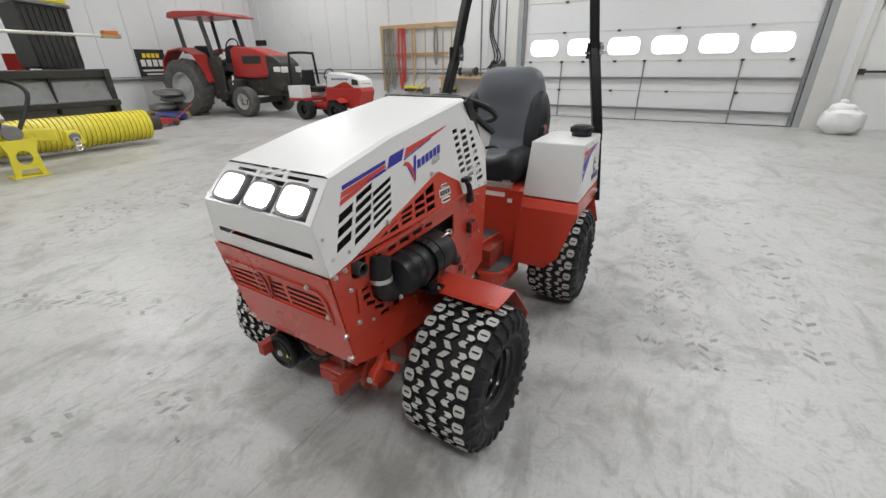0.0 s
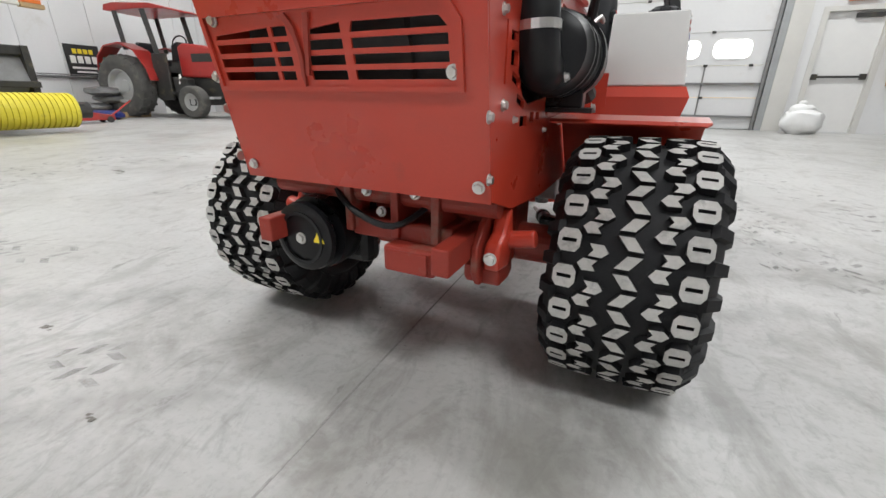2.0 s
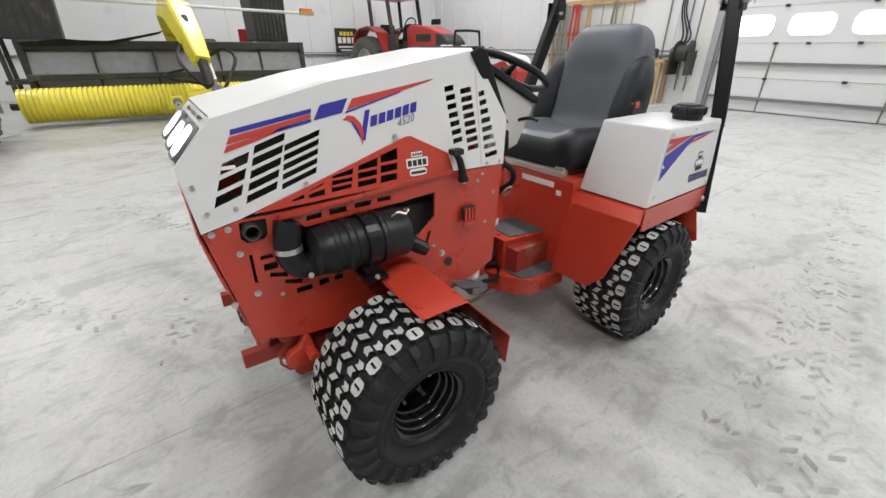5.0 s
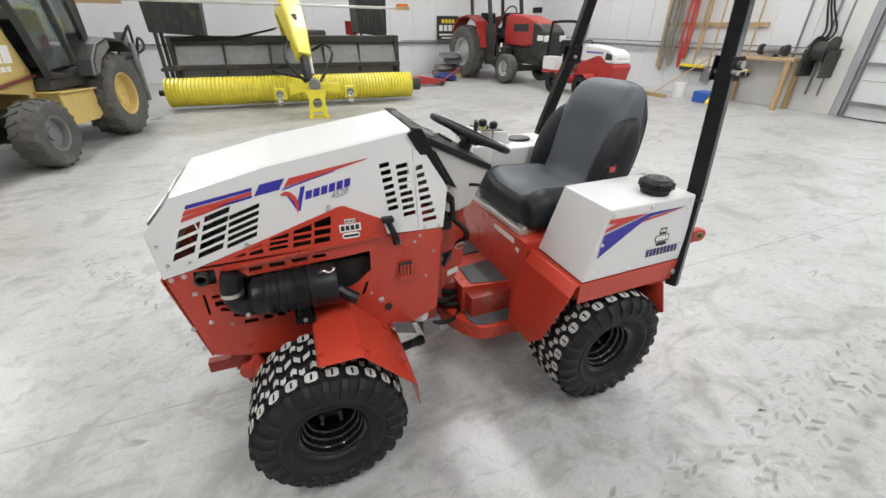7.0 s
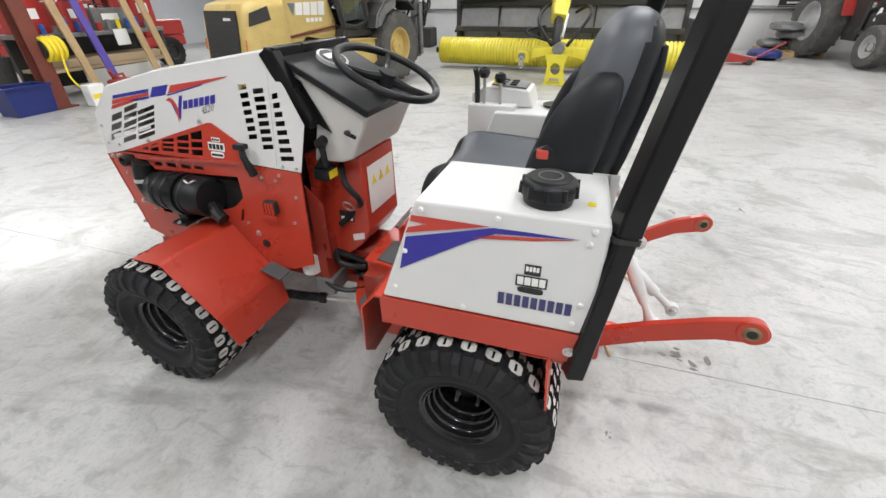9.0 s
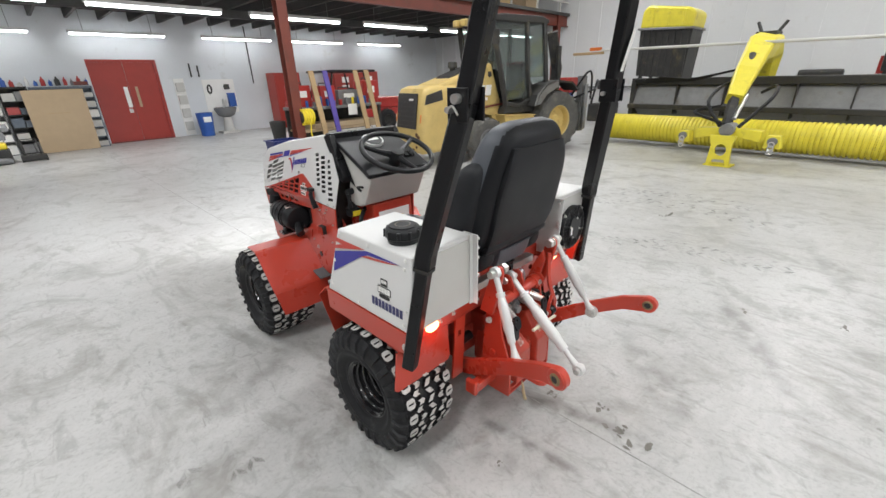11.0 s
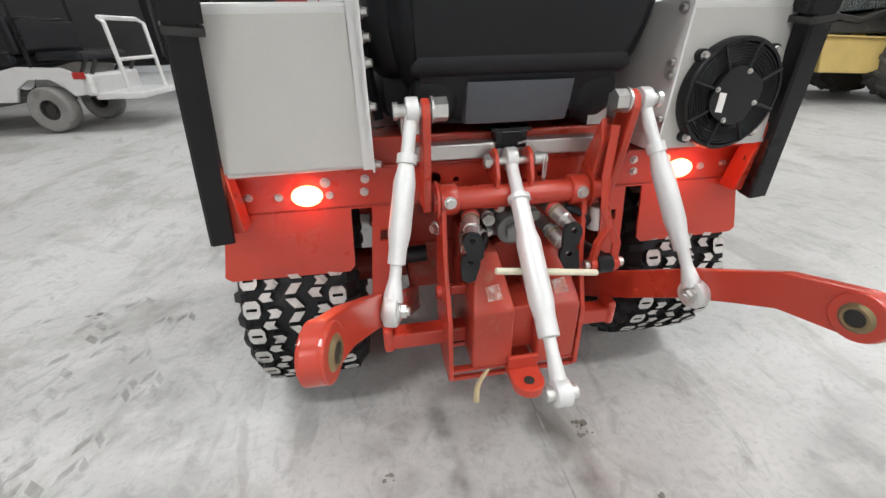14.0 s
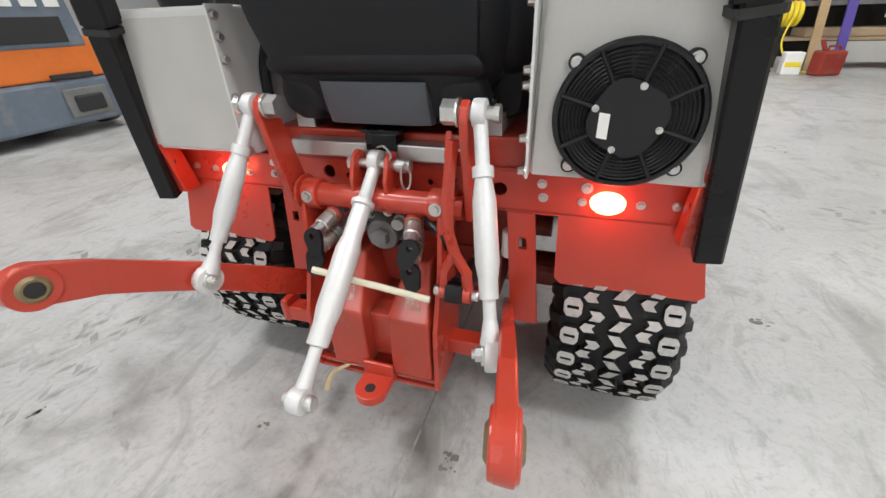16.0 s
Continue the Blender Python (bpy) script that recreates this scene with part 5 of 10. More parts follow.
# roll bar
bar = [(0.556, 0.945, 0.510), (0.503, 0.990, 0.90), (0.420, 1.070, 1.30), (0.382, 1.106, 1.54)]
a, b, c = Vector((0.377, 1.110, 1.565)), Vector((0.355, 1.130, 1.696)), Vector((0.225, 1.132, 1.697))
bend = [tuple(a * (1 - t) ** 2 + b * 2 * t * (1 - t) + c * t * t) for t in np.linspace(0, 1, 12)]
arch = bar + bend + [(-x, y, z) for x, y, z in reversed(bar + bend)]
arch = [(x, y - 0.022, z) for x, y, z in arch]
joint = [tuple(Vector(arch[0]).lerp(Vector(arch[1]), 0.90)), tuple(Vector(arch[-1]).lerp(Vector(arch[-2]), 0.90))]
rops = part("roll_bar", pipe([joint[0], *arch[1:3]], 0.026, square=True), BLACK, tractor, "black square-tube folding roll bar")
part("roll_bar_top", pipe(arch[2:-2], 0.0245, square=True), BLACK, rops)
part("roll_bar_tube", pipe([*arch[-3:-1], joint[1]], 0.026, square=True), BLACK, rops)
for foot, top in ((arch[0], joint[0]), (arch[-1], joint[1])):
    post = part("lower_post", pipe([foot, tuple(Vector(top) + Vector((0, 0.005, 0.02)))], 0.0205, square=True), BLACK, rops, "flat black lower post")
    part("collar", pipe([tuple(Vector(foot).lerp(Vector(top), 0.955)), tuple(Vector(foot).lerp(Vector(top), 0.985))], 0.0265, square=True), DARK, post)
for s in (1, -1):
    parts("hinge_plate", seq(box(s * 0.386, s * 0.393, 1.037, 1.103, 1.255, 1.335, 0.002), box(s * 0.447, s * 0.454, 1.037, 1.103, 1.255, 1.335, 0.002)), BLACK, rops)
    part("hinge_pin", join(cyl((s * 0.372, 1.055, 1.285), (s * 0.475, 1.055, 1.285), 0.008), cyl((s * 0.454, 1.075, 1.31), (s * 0.471, 1.075, 1.31), 0.012, n=12), pipe(curve([(s * 0.473, 1.055, 1.285), (s * 0.481, 1.08, 1.295), (s * 0.477, 1.093, 1.275)]), 0.0025, 6)), STEEL, rops, "steel hinge pin with clip")
    part("mount_bracket", prism([(0.870, 0.515), (0.915, 0.515), (0.955, 0.70), (0.935, 0.73), (0.925, 0.70), (0.890, 0.60)], s * 0.515, s * 0.540, 0.003), RED, rops)
    part("bolt", bolt((s * 0.554, 0.905, 0.572), (s, 0, 0), 0.014), STEEL, rops)
    # dark ring added to draw the hole in the bracket
    part("mount_bolt", join(lathe([(0.915, 0.013), (0.9185, 0.013), (0.9185, 0.008), (0.910, 0.008)], 16, "Y", (s * 0.527, 0, 0.590), caps=False)), DARK, rops)
part("rops_label", plate(rect(-0.36, -0.335, 1.36, 1.50), [], 0.001, lambda u, v, w: (u - (v - 1.43) * 0.15 - 0.050, 1.122 + (v - 1.43) * 0.15 + w, v)), PAPER, rops, "white safety label")
for ob in rops.children:
    if ob.name.startswith(("hinge", "rops_label")):
        ob.location.y -= 0.022

# rear beam, lamps, three-point hitch
holes = [[(x + r * math.cos(a), z + r * math.sin(a)) for a in np.arange(0, 6.28, 0.63)] for x, z, r in ((0.150, 0.578, 0.014), (-0.212, 0.571, 0.014), (0.105, 0.573, 0.006), (-0.075, 0.573, 0.006))]
part("rear_beam", join(plate(rect(-0.548, 0.548, 0.532, 0.607), holes, 0.006, lambda u, v, w: (u, 0.862 + w, v)), box(-0.548, 0.548, 0.80, 0.868, 0.608, 0.612), box(-0.548, 0.548, 0.80, 0.868, 0.527, 0.531)), RED, tractor, "red rear cross beam")
part("beam_seam", box(-0.545, 0.545, 0.8682, 0.8690, 0.5325, 0.5345), RED_DUSTY, tractor)
for s in (1, -1):
    lampob = part("marker_lamp", cushion([(0.868, 0.562, 0.030, 0.021, 0), (0.875, 0.562, 0.029, 0.020, 0), (0.880, 0.562, 0.020, 0.014, 0)], 20, 2), TAILLAMP, tractor, "lit orange oval marker lamp")
    for v in lampob.data.vertices:
        v.co.x += s * 0.402
    for x, z, r in ((0.365, 0.586, 0.010), (0.360, 0.560, 0.008), (0.455, 0.563, 0.008), (0.288, 0.588, 0.009), (0.292, 0.562, 0.009), (0.510, 0.566, 0.008)):
        part("bolt", bolt((s * x, 0.868, z), (0, 1, 0), r), STEEL, tractor)
    # leaning plate between beam and axle, with a square hole
    part("axle_plate", plate([(s * 0.228, 0.528), (s * 0.280, 0.528), (s * 0.304, 0.270), (s * 0.246, 0.270)], [[(s * 0.252, 0.475), (s * 0.268, 0.475), (s * 0.270, 0.450), (s * 0.254, 0.450)]], 0.008, lambda u, v, w: (u, 0.862 + w, v)), RED, tractor, "red leaning axle plate")
part("rock_shaft", join(cyl((-0.165, 0.945, 0.561), (0.165, 0.945, 0.561), 0.0225, n=28)), RED, tractor, "red rock shaft", smooth=True)
for x in (0.137, -0.120):
    hub = part("bearing", join(cyl((x - 0.017, 0.945, 0.561), (x + 0.017, 0.945, 0.561), 0.030, n=28, bevel=0.003), cyl((x + math.copysign(0.019, x), 0.945, 0.561), (x + math.copysign(0.024, x), 0.945, 0.561), 0.036, n=28)), RED, tractor, "red shaft bearing", smooth=True)
    part("bolt", bolt((x, 0.974, 0.565), (0, 1, 0.1), 0.012), STEEL, hub)
# lift arms, one plain, one double with a forked strap to the cylinder pin
ARM = [(0.905, 0.545), (0.965, 0.545), (0.990, 0.64), (1.006, 0.722), (1.000, 0.742), (0.985, 0.750), (0.968, 0.742), (0.958, 0.720), (0.930, 0.63)]
arms = {1: part("lift_arm", prism(ARM, 0.172, 0.186, 0.003), RED, tractor, "red lift arm"), -1: part("lift_arm", prism(ARM, -0.186, -0.172, 0.003), RED, tractor, "red double lift arm")}
part("arm_web", prism([(0.895, 0.545), (0.950, 0.545), (0.978, 0.66), (0.965, 0.700), (0.925, 0.63)], -0.152, -0.140, 0.003), RED, arms[-1])
part("arm_gusset", prism([(0.90, 0.545), (0.93, 0.545), (0.958, 0.64), (0.945, 0.66)], -0.172, -0.152), RED, arms[-1])
strap = part("lift_strap", join(pipe([(-0.158, 0.985, 0.690), (-0.150, 0.995, 0.600), (-0.152, 1.005, 0.545), (-0.166, 1.012, 0.505), (-0.186, 1.012, 0.470), (-0.188, 1.010, 0.425)], 0.0075, square=True), pipe([(-0.166, 1.012, 0.508), (-0.146, 1.012, 0.472), (-0.142, 1.010, 0.425)], 0.0065, square=True), cyl((-0.194, 1.010, 0.424), (-0.181, 1.010, 0.424), 0.016, n=18), cyl((-0.149, 1.010, 0.424), (-0.137, 1.010, 0.424), 0.014, n=18)), RED, tractor, "bent red forked strap")
part("cylinder_eye", cyl((-0.181, 1.010, 0.424), (-0.149, 1.010, 0.424), 0.020, n=20, bevel=0.002), BLACK, strap, "black cylinder eye")
parts("pin_end", seq(cyl((-0.208, 1.010, 0.424), (-0.194, 1.010, 0.424), 0.010, n=14, bevel=0.003), cyl((-0.137, 1.010, 0.424), (-0.125, 1.010, 0.424), 0.010, n=14, bevel=0.003)), STEEL, strap)
part("lift_cylinder", cyl((-0.165, 0.99, 0.420), (-0.175, 0.82, 0.385), 0.022, n=18), BLACK, tractor, "black hydraulic lift cylinder", smooth=True)
part("hose_fitting", cyl((0.17, 0.84, 0.395), (0.235, 0.84, 0.392), 0.020, n=18), BLACK, tractor, smooth=True)
part("breather_bottle", cyl((-0.238, 0.845, 0.420), (-0.236, 0.845, 0.478), 0.022, 0.019, n=18, bevel=0.004), PAPER, tractor, "white plastic breather bottle", smooth=True)
for s in (1, -1):
    top_, low = Vector((s * 0.200, 0.985, 0.731)), Vector((0.262, 1.132, 0.457)) if s > 0 else Vector((-0.260, 1.148, 0.430))
    part("pin", join(cyl((s * 0.150, 0.985, 0.731), (s * 0.222, 0.985, 0.731), 0.011, n=16), cyl((s * 0.144, 0.985, 0.731), (s * 0.166, 0.985, 0.731), 0.019, n=6), cyl((s * 0.166, 0.985, 0.731), (s * 0.170, 0.985, 0.731), 0.021, n=18), cyl((s * 0.222, 0.985, 0.731), (s * 0.230, 0.985, 0.731), 0.014, n=12)), STEEL, tractor, "bright pin bolt")
    d = low - top_
    L = d.length
    bm = lathe([(0.0, 0.0), (0.0, 0.011), (0.22 * L, 0.0105), (0.22 * L + 0.001, 0.016), (0.27 * L, 0.016), (0.27 * L + 0.001, 0.0125), (0.36 * L, 0.0175), (0.62 * L, 0.0180), (0.69 * L, 0.0145), (0.77 * L, 0.0140), (0.77 * L + 0.001, 0.0095), (0.92 * L, 0.010), (0.92 * L, 0.0)], 22, "X")
    bm.transform(Matrix.Translation(top_) @ d.to_track_quat("X", "Z").to_matrix().to_4x4())
    link = part("lift_link", bm, SILVER, tractor, "silver adjustable lift link", smooth=True)
    n_ = Vector((s * 0.97, -0.24, 0)).normalized()
    part("ball_end", join(cyl(low - n_ * 0.011, low + n_ * 0.011, 0.0255, n=26, bevel=0.004), cyl(low - d.normalized() * 0.050, low - d.normalized() * 0.015, 0.010, 0.017, n=14)), SILVER, link, smooth=True)
    part("ball_end", cyl(top_ - Vector((0.010, 0, 0)), top_ + Vector((0.010, 0, 0)), 0.021, n=24, bevel=0.003), SILVER, link, smooth=True)
    part("ball", cyl(low - n_ * 0.0155, low + n_ * 0.0155, 0.0165, n=22, bevel=0.002), STEEL, link)
    part("nut", join(cyl(low - n_ * 0.024, low - n_ * 0.0155, 0.0115, n=6), cyl(low - n_ * 0.029, low - n_ * 0.024, 0.007, n=10)), STEEL, link)
    # lower arm: runs out and up to its ball bush
    EYE_Y = 1.322 if s > 0 else 1.345
    outline = [(0.78, 0.200), (0.90, 0.268), (1.00, 0.336), (1.12, 0.422), (1.20, 0.470), (1.262, 0.505)]
    outline += [(EYE_Y + 0.0335 * math.cos(a), 0.556 + 0.0335 * math.sin(a)) for a in np.linspace(-1.75, 1.95, 17)]
    outline += [(1.25, 0.560), (1.12, 0.484), (0.98, 0.393), (0.90, 0.340), (0.78, 0.272)]
    bm = prism(outline, -0.011, 0.011, 0.003)
    sway = (0.227, 0.262) if s > 0 else (0.244, 0.150)
    drop = 0.0 if s > 0 else 1.0
    for v in bm.verts:
        y = v.co.y
        v.co.x += s * (sway[0] + sway[1] * (y - 0.90))
        v.co.z -= drop * (0.010 + 0.055 * max(0.0, y - 0.90))
    arm = part("lower_arm", bm, RED, tractor, "red lower hitch arm")
    eye = Vector((s * (sway[0] + sway[1] * (EYE_Y - 0.90)), EYE_Y, 0.556 - drop * (0.010 + 0.055 * (EYE_Y - 0.90))))
    n_ = Vector((1, -sway[1] * s, 0)).normalized()
    turn = Matrix.Translation(eye) @ n_.to_track_quat("X", "Z").to_matrix().to_4x4()
    part("eye_boss", cyl((-0.0145, 0, 0), (0.0145, 0, 0), 0.0325, n=28, bevel=0.003), RED, arm, m=turn)
    part("ball_bush", lathe([(-0.0185, 0.0118), (-0.0185, 0.0150), (-0.0150, 0.0195), (0.0150, 0.0195), (0.0185, 0.0150), (0.0185, 0.0118), (-0.0185, 0.0118)], 24, "X", caps=False), BRASS, arm, "worn brass ball bush", smooth=True, m=turn)
    # black core stands for the shade in the open bore
    part("bush_bore", cyl((-0.0160, 0, 0), (0.0160, 0, 0), 0.0117, n=20), INK, arm, m=turn)
    q = Vector((s * (sway[0] + sway[1] * 0.12) - s * 0.012, 1.02, 0.372 - drop * 0.02))
    part("bolt", bolt(q, (-s, 0.36, 0), 0.007, 0.005), RED, arm)
# top link
top_, low = Vector((0.010, 0.920, 0.624)), Vector((0.018, 1.243, 0.348))
d = low - top_
L = d.length
turned = lathe([(0.0, 0.0), (0.0, 0.012), (0.17 * L, 0.012), (0.19 * L, 0.015), (0.19 * L + 0.002, 0.021), (0.215 * L, 0.021), (0.215 * L + 0.002, 0.0165), (0.36 * L, 0.0170), (0.41 * L, 0.0215), (0.66 * L, 0.0215), (0.72 * L, 0.0180), (0.80 * L, 0.0178), (0.80 * L + 0.002, 0.0105), (0.86 * L, 0.0105), (L, 0.0145), (L, 0.0)], 24, "X")
turned.transform(Matrix.Translation(top_) @ d.to_track_quat("X", "Z").to_matrix().to_4x4())
link = part("top_link", turned, SILVER, tractor, "silver top link turnbuckle", smooth=True)
parts("ball_end", seq(cyl(low - Vector((0.013, 0, 0)), low + Vector((0.013, 0, 0)), 0.022, n=24, bevel=0.004), cyl(top_ - Vector((0.011, 0, 0)), top_ + Vector((0.011, 0, 0)), 0.022, n=24, bevel=0.003)), SILVER, link, smooth=True)
part("ball", cyl(low - Vector((0.026, 0, 0)), low + Vector((0.026, 0, 0)), 0.0125, n=18, bevel=0.003), STEEL, link)
part("tommy_bar", cyl((0.078, 1.076, 0.474), (-0.131, 1.050, 0.430), 0.0062, n=14, bevel=0.002), PALEBAR, link, "pale yellowed turning bar")
for x in (0.044, -0.022):
    part("top_clevis", prism([(0.905, 0.535), (0.955, 0.535), (0.962, 0.60), (0.945, 0.640), (0.925, 0.648), (0.905, 0.640), (0.895, 0.60)], x - 0.004, x + 0.004, 0.002), RED, tractor, "red clevis plate")
pin = part("clevis_pin", join(cyl((-0.060, 0.925, 0.622), (0.064, 0.925, 0.622), 0.0085, n=16), cyl((0.052, 0.925, 0.622), (0.062, 0.925, 0.622), 0.014, n=6), cyl((-0.050, 0.925, 0.622), (-0.034, 0.925, 0.622), 0.013, n=16), cyl((-0.060, 0.925, 0.622), (-0.050, 0.925, 0.622), 0.011, n=16)), STEEL, tractor, "steel clevis pin")
part("ring_clip", pipe([(-0.054 + 0.006 * math.cos(a), 0.937 + 0.008 * math.cos(a), 0.606 + 0.024 * math.sin(a)) for a in np.linspace(0, 6.283, 18, endpoint=False)], 0.0022, 6, closed=True), STEEL, pin, "wire ring clip")
part("ring_clip", pipe(curve([(0.0, 0.93, 0.655), (-0.018, 0.94, 0.660), (-0.030, 0.94, 0.645), (-0.022, 0.94, 0.632)]), 0.002, 6), STEEL, pin)
part("clevis_block", join(box(-0.026, 0.036, 0.868, 0.905, 0.640, 0.672, 0.002), box(-0.034, 0.044, 0.868, 0.905, 0.672, 0.678)), BLACK, tractor, "black latch block under the seat")


def weight(x0, x1):
    """A cast block: upright rear face, sloping shoulders that narrow towards the top."""
    bm = bmesh.new()
    c = (x0 + x1) / 2
    rows = [[(x0, 1.035), (x1, 1.035), (x1, 0.82), (x0, 0.82)], [(x0, 1.035), (x1, 1.035), (x1, 0.82), (x0, 0.82)], [(c - 0.024, 0.955), (c + 0.024, 0.955), (c + 0.024, 0.84), (c - 0.024, 0.84)]]
    rings = [[bm.verts.new((x, y, z)) for x, y in row] for row, z in zip(rows, (0.212, 0.352, 0.446))]
    bm.faces.new(rings[0]), bm.faces.new(rings[-1])
    for a, b in zip(rings, rings[1:]):
        for i in range(4):
            bm.faces.new((a[i], a[(i + 1) % 4], b[(i + 1) % 4], b[i]))
    bmesh.ops.recalc_face_normals(bm, faces=bm.faces[:])
    bmesh.ops.bevel(bm, geom=bm.edges[:], offset=0.005, segments=2, affect="EDGES", profile=0.5)
    return bm


for x0, x1 in ((0.020, 0.105), (-0.118, -0.033)):
    block = part("rear_weight", weight(x0, x1), WEIGHT, tractor, "chipped red rear weight")
    part("scuff_mark", plate([(x0 + 0.022, 0.372), (x0 + 0.052, 0.370), (x0 + 0.055, 0.392), (x0 + 0.026, 0.395)], [], 0.0008, lambda u, v, w: (u, 1.0365 - (v - 0.352) * 0.851 + w, v)), SCUFF, block, "pale scuffed label remains")
part("weight_carrier", join(box(-0.10, 0.09, 0.80, 1.00, 0.225, 0.33), box(-0.034, 0.021, 0.95, 1.005, 0.235, 0.335, 0.004)), WEIGHT, tractor)
for x in (0.150, -0.128):
    part("hitch_upright", prism([(0.880, 0.178), (1.028, 0.178), (1.034, 0.190), (1.030, 0.33), (0.990, 0.44), (0.975, 0.545), (0.955, 0.575), (0.930, 0.575), (0.915, 0.545)], x - 0.005, x + 0.005, 0.002), RED, tractor, "red hitch upright")
part("hitch_base", join(box(-0.128, 0.150, 1.016, 1.026, 0.174, 0.184, 0.002), box(-0.128, 0.150, 1.012, 1.028, 0.198, 0.206, 0.002), box(-0.128, 0.150, 0.84, 0.92, 0.176, 0.186)), RED, tractor, "red bars under the weights")
part("pivot_bolt", join(bolt((0.158, 0.93, 0.497), (1, 0.6, 0), 0.014, 0.012)), STEEL, tractor)
part("cross_bar", join(box(-0.236, 0.268, 0.925, 0.965, 0.230, 0.268, 0.004), box(0.262, 0.284, 0.915, 0.968, 0.224, 0.286, 0.008), box(-0.252, -0.230, 0.915, 0.968, 0.224, 0.286, 0.008)), RED, tractor, "red cross bar between the lower arms")
part("stay_plate", join(box(0.030, 0.135, 0.935, 0.950, 0.345, 0.368, 0.003), cyl((0.155, 0.95, 0.357), (0.165, 0.95, 0.357), 0.014, n=16)), RED, tractor)
part("drawbar", join(box(-0.036, 0.030, 0.85, 1.075, 0.186, 0.206, 0.003), cyl((-0.003, 1.078, 0.186), (-0.003, 1.078, 0.2065), 0.033, n=24, bevel=0.002), box(-0.036, 0.030, 1.035, 1.045, 0.206, 0.236, 0.003)), RED, tractor, "red drawbar tongue")
# solid black disc drawn for the shaded inside of the tongue's hole
part("drawbar_hole", cyl((-0.003, 1.082, 0.183), (-0.003, 1.082, 0.2075), 0.011), INK, tractor)
part("rope_end", pipe(curve([(0.070, 1.035, 0.206), (0.090, 1.055, 0.203), (0.102, 1.066, 0.190), (0.108, 1.080, 0.165)]), [0.003, 0.0035, 0.004, 0.004, 0.0045, 0.0045, 0.005, 0.005, 0.005, 0.0055, 0.0055, 0.006, 0.006, 0.006, 0.006, 0.0065, 0.0065, 0.007, 0.007], 7), ROPE, tractor, "frayed tan rope end")


def dust_cap(x, y, z, turn):
    """Rubber flap with a hole, hanging over a coupler's mouth."""
    outline = [(0.019 * math.cos(a), 0.019 * math.sin(a)) for a in np.arange(-0.4, 3.6, 0.4)] + [(-0.013, -0.030), (0.0, -0.036), (0.013, -0.030)]
    hole = [(0.006 * math.cos(a), 0.004 + 0.006 * math.sin(a)) for a in np.arange(0, 6.28, 0.7)]
    return plate(outline, [hole], 0.010, lambda u, v, w: (x + u * math.cos(turn) - v * math.sin(turn), y + w - v * 0.25, z + u * math.sin(turn) + v * math.cos(turn)))


for x, z, turn, mid_x in ((0.106, 0.508, -0.2, 0.080), (0.110, 0.466, 0.15, 0.090), (-0.086, 0.510, 0.3, -0.052), (-0.084, 0.462, -0.25, -0.056)):
    a, b = Vector((mid_x, 0.885, z + 0.038)), Vector((x, 1.012, z + 0.004))
    d = b - a
    c = part("hydraulic_coupler", join(cyl(a, a + d * 0.45, 0.009, n=12), cyl(a + d * 0.30, a + d * 0.46, 0.0145, n=6), cyl(a + d * 0.50, a + d * 0.86, 0.0155, n=18, bevel=0.002), cyl(a + d * 0.86, b, 0.013, n=16)), STEEL, tractor, "steel hydraulic coupler")
    part("dust_cap", dust_cap(x, 1.014, z - 0.004, turn), PLASTIC, c, "black rubber dust cap with a hole")
    part("collar", cyl(a + d * 0.56, a + d * 0.60, 0.0168, n=18), REDDECAL if z > 0.5 else GREYSTEEL, c, "coloured band")
    part("collar", cyl(a + d * 0.64, a + d * 0.67, 0.0168, n=18), BRASS, c)
for pts in (((0.030, 0.90, 0.535), (0.052, 0.93, 0.536), (0.072, 0.925, 0.548), (0.084, 0.89, 0.552)), ((-0.012, 0.90, 0.535), (-0.034, 0.93, 0.538), (-0.052, 0.925, 0.550), (-0.060, 0.89, 0.556)), ((0.060, 0.90, 0.49), (0.064, 0.95, 0.470), (0.078, 0.955, 0.44), (0.070, 0.90, 0.41)), ((-0.095, 0.95, 0.53), (-0.125, 0.97, 0.52), (-0.140, 0.97, 0.50), (-0.120, 0.93, 0.46))):
    part("valve_hose", pipe(curve(pts), 0.0075, 8), PLASTIC, tractor, "black valve hose")
for p, q, r in (((0.050, 0.885, 0.520), (0.058, 0.955, 0.514), 0.013), ((-0.030, 0.885, 0.522), (-0.036, 0.955, 0.516), 0.013), ((0.032, 0.885, 0.535), (0.034, 0.945, 0.535), 0.011), ((-0.012, 0.885, 0.537), (-0.014, 0.945, 0.537), 0.011), ((0.062, 0.885, 0.480), (0.066, 0.940, 0.478), 0.011)):
    p, q = Vector(p), Vector(q)
    part("hose_fitting", join(cyl(p, q, r * 0.75, n=12), cyl(p + (q - p) * 0.3, p + (q - p) * 0.75, r, n=6), cyl(p + (q - p) * 0.85, q, r * 0.9, n=12)), STEEL, tractor, "zinc hose fitting")
valve = part("control_valve", join(box(-0.050, 0.058, 0.85, 0.905, 0.452, 0.520, 0.008), cyl((0.004, 0.90, 0.486), (0.004, 0.945, 0.484), 0.033, n=20, bevel=0.004), cyl((0.004, 0.945, 0.484), (0.004, 0.962, 0.484), 0.018, n=6)), GREYSTEEL, tractor, "grey cast control valve")
for x, z in ((-0.036, 0.464), (0.044, 0.464), (-0.036, 0.508), (0.044, 0.508)):
    part("bolt", bolt((x, 0.905, z), (0, 1, 0), 0.009, 0.008), STEEL, valve)
part("gear_case", join(box(-0.10, 0.10, 0.78, 0.86, 0.33, 0.46, 0.01), cyl((0.0, 0.85, 0.395), (0.0, 0.90, 0.395), 0.045, n=20, bevel=0.004)), RED_DUSTY, tractor, "red gear case")


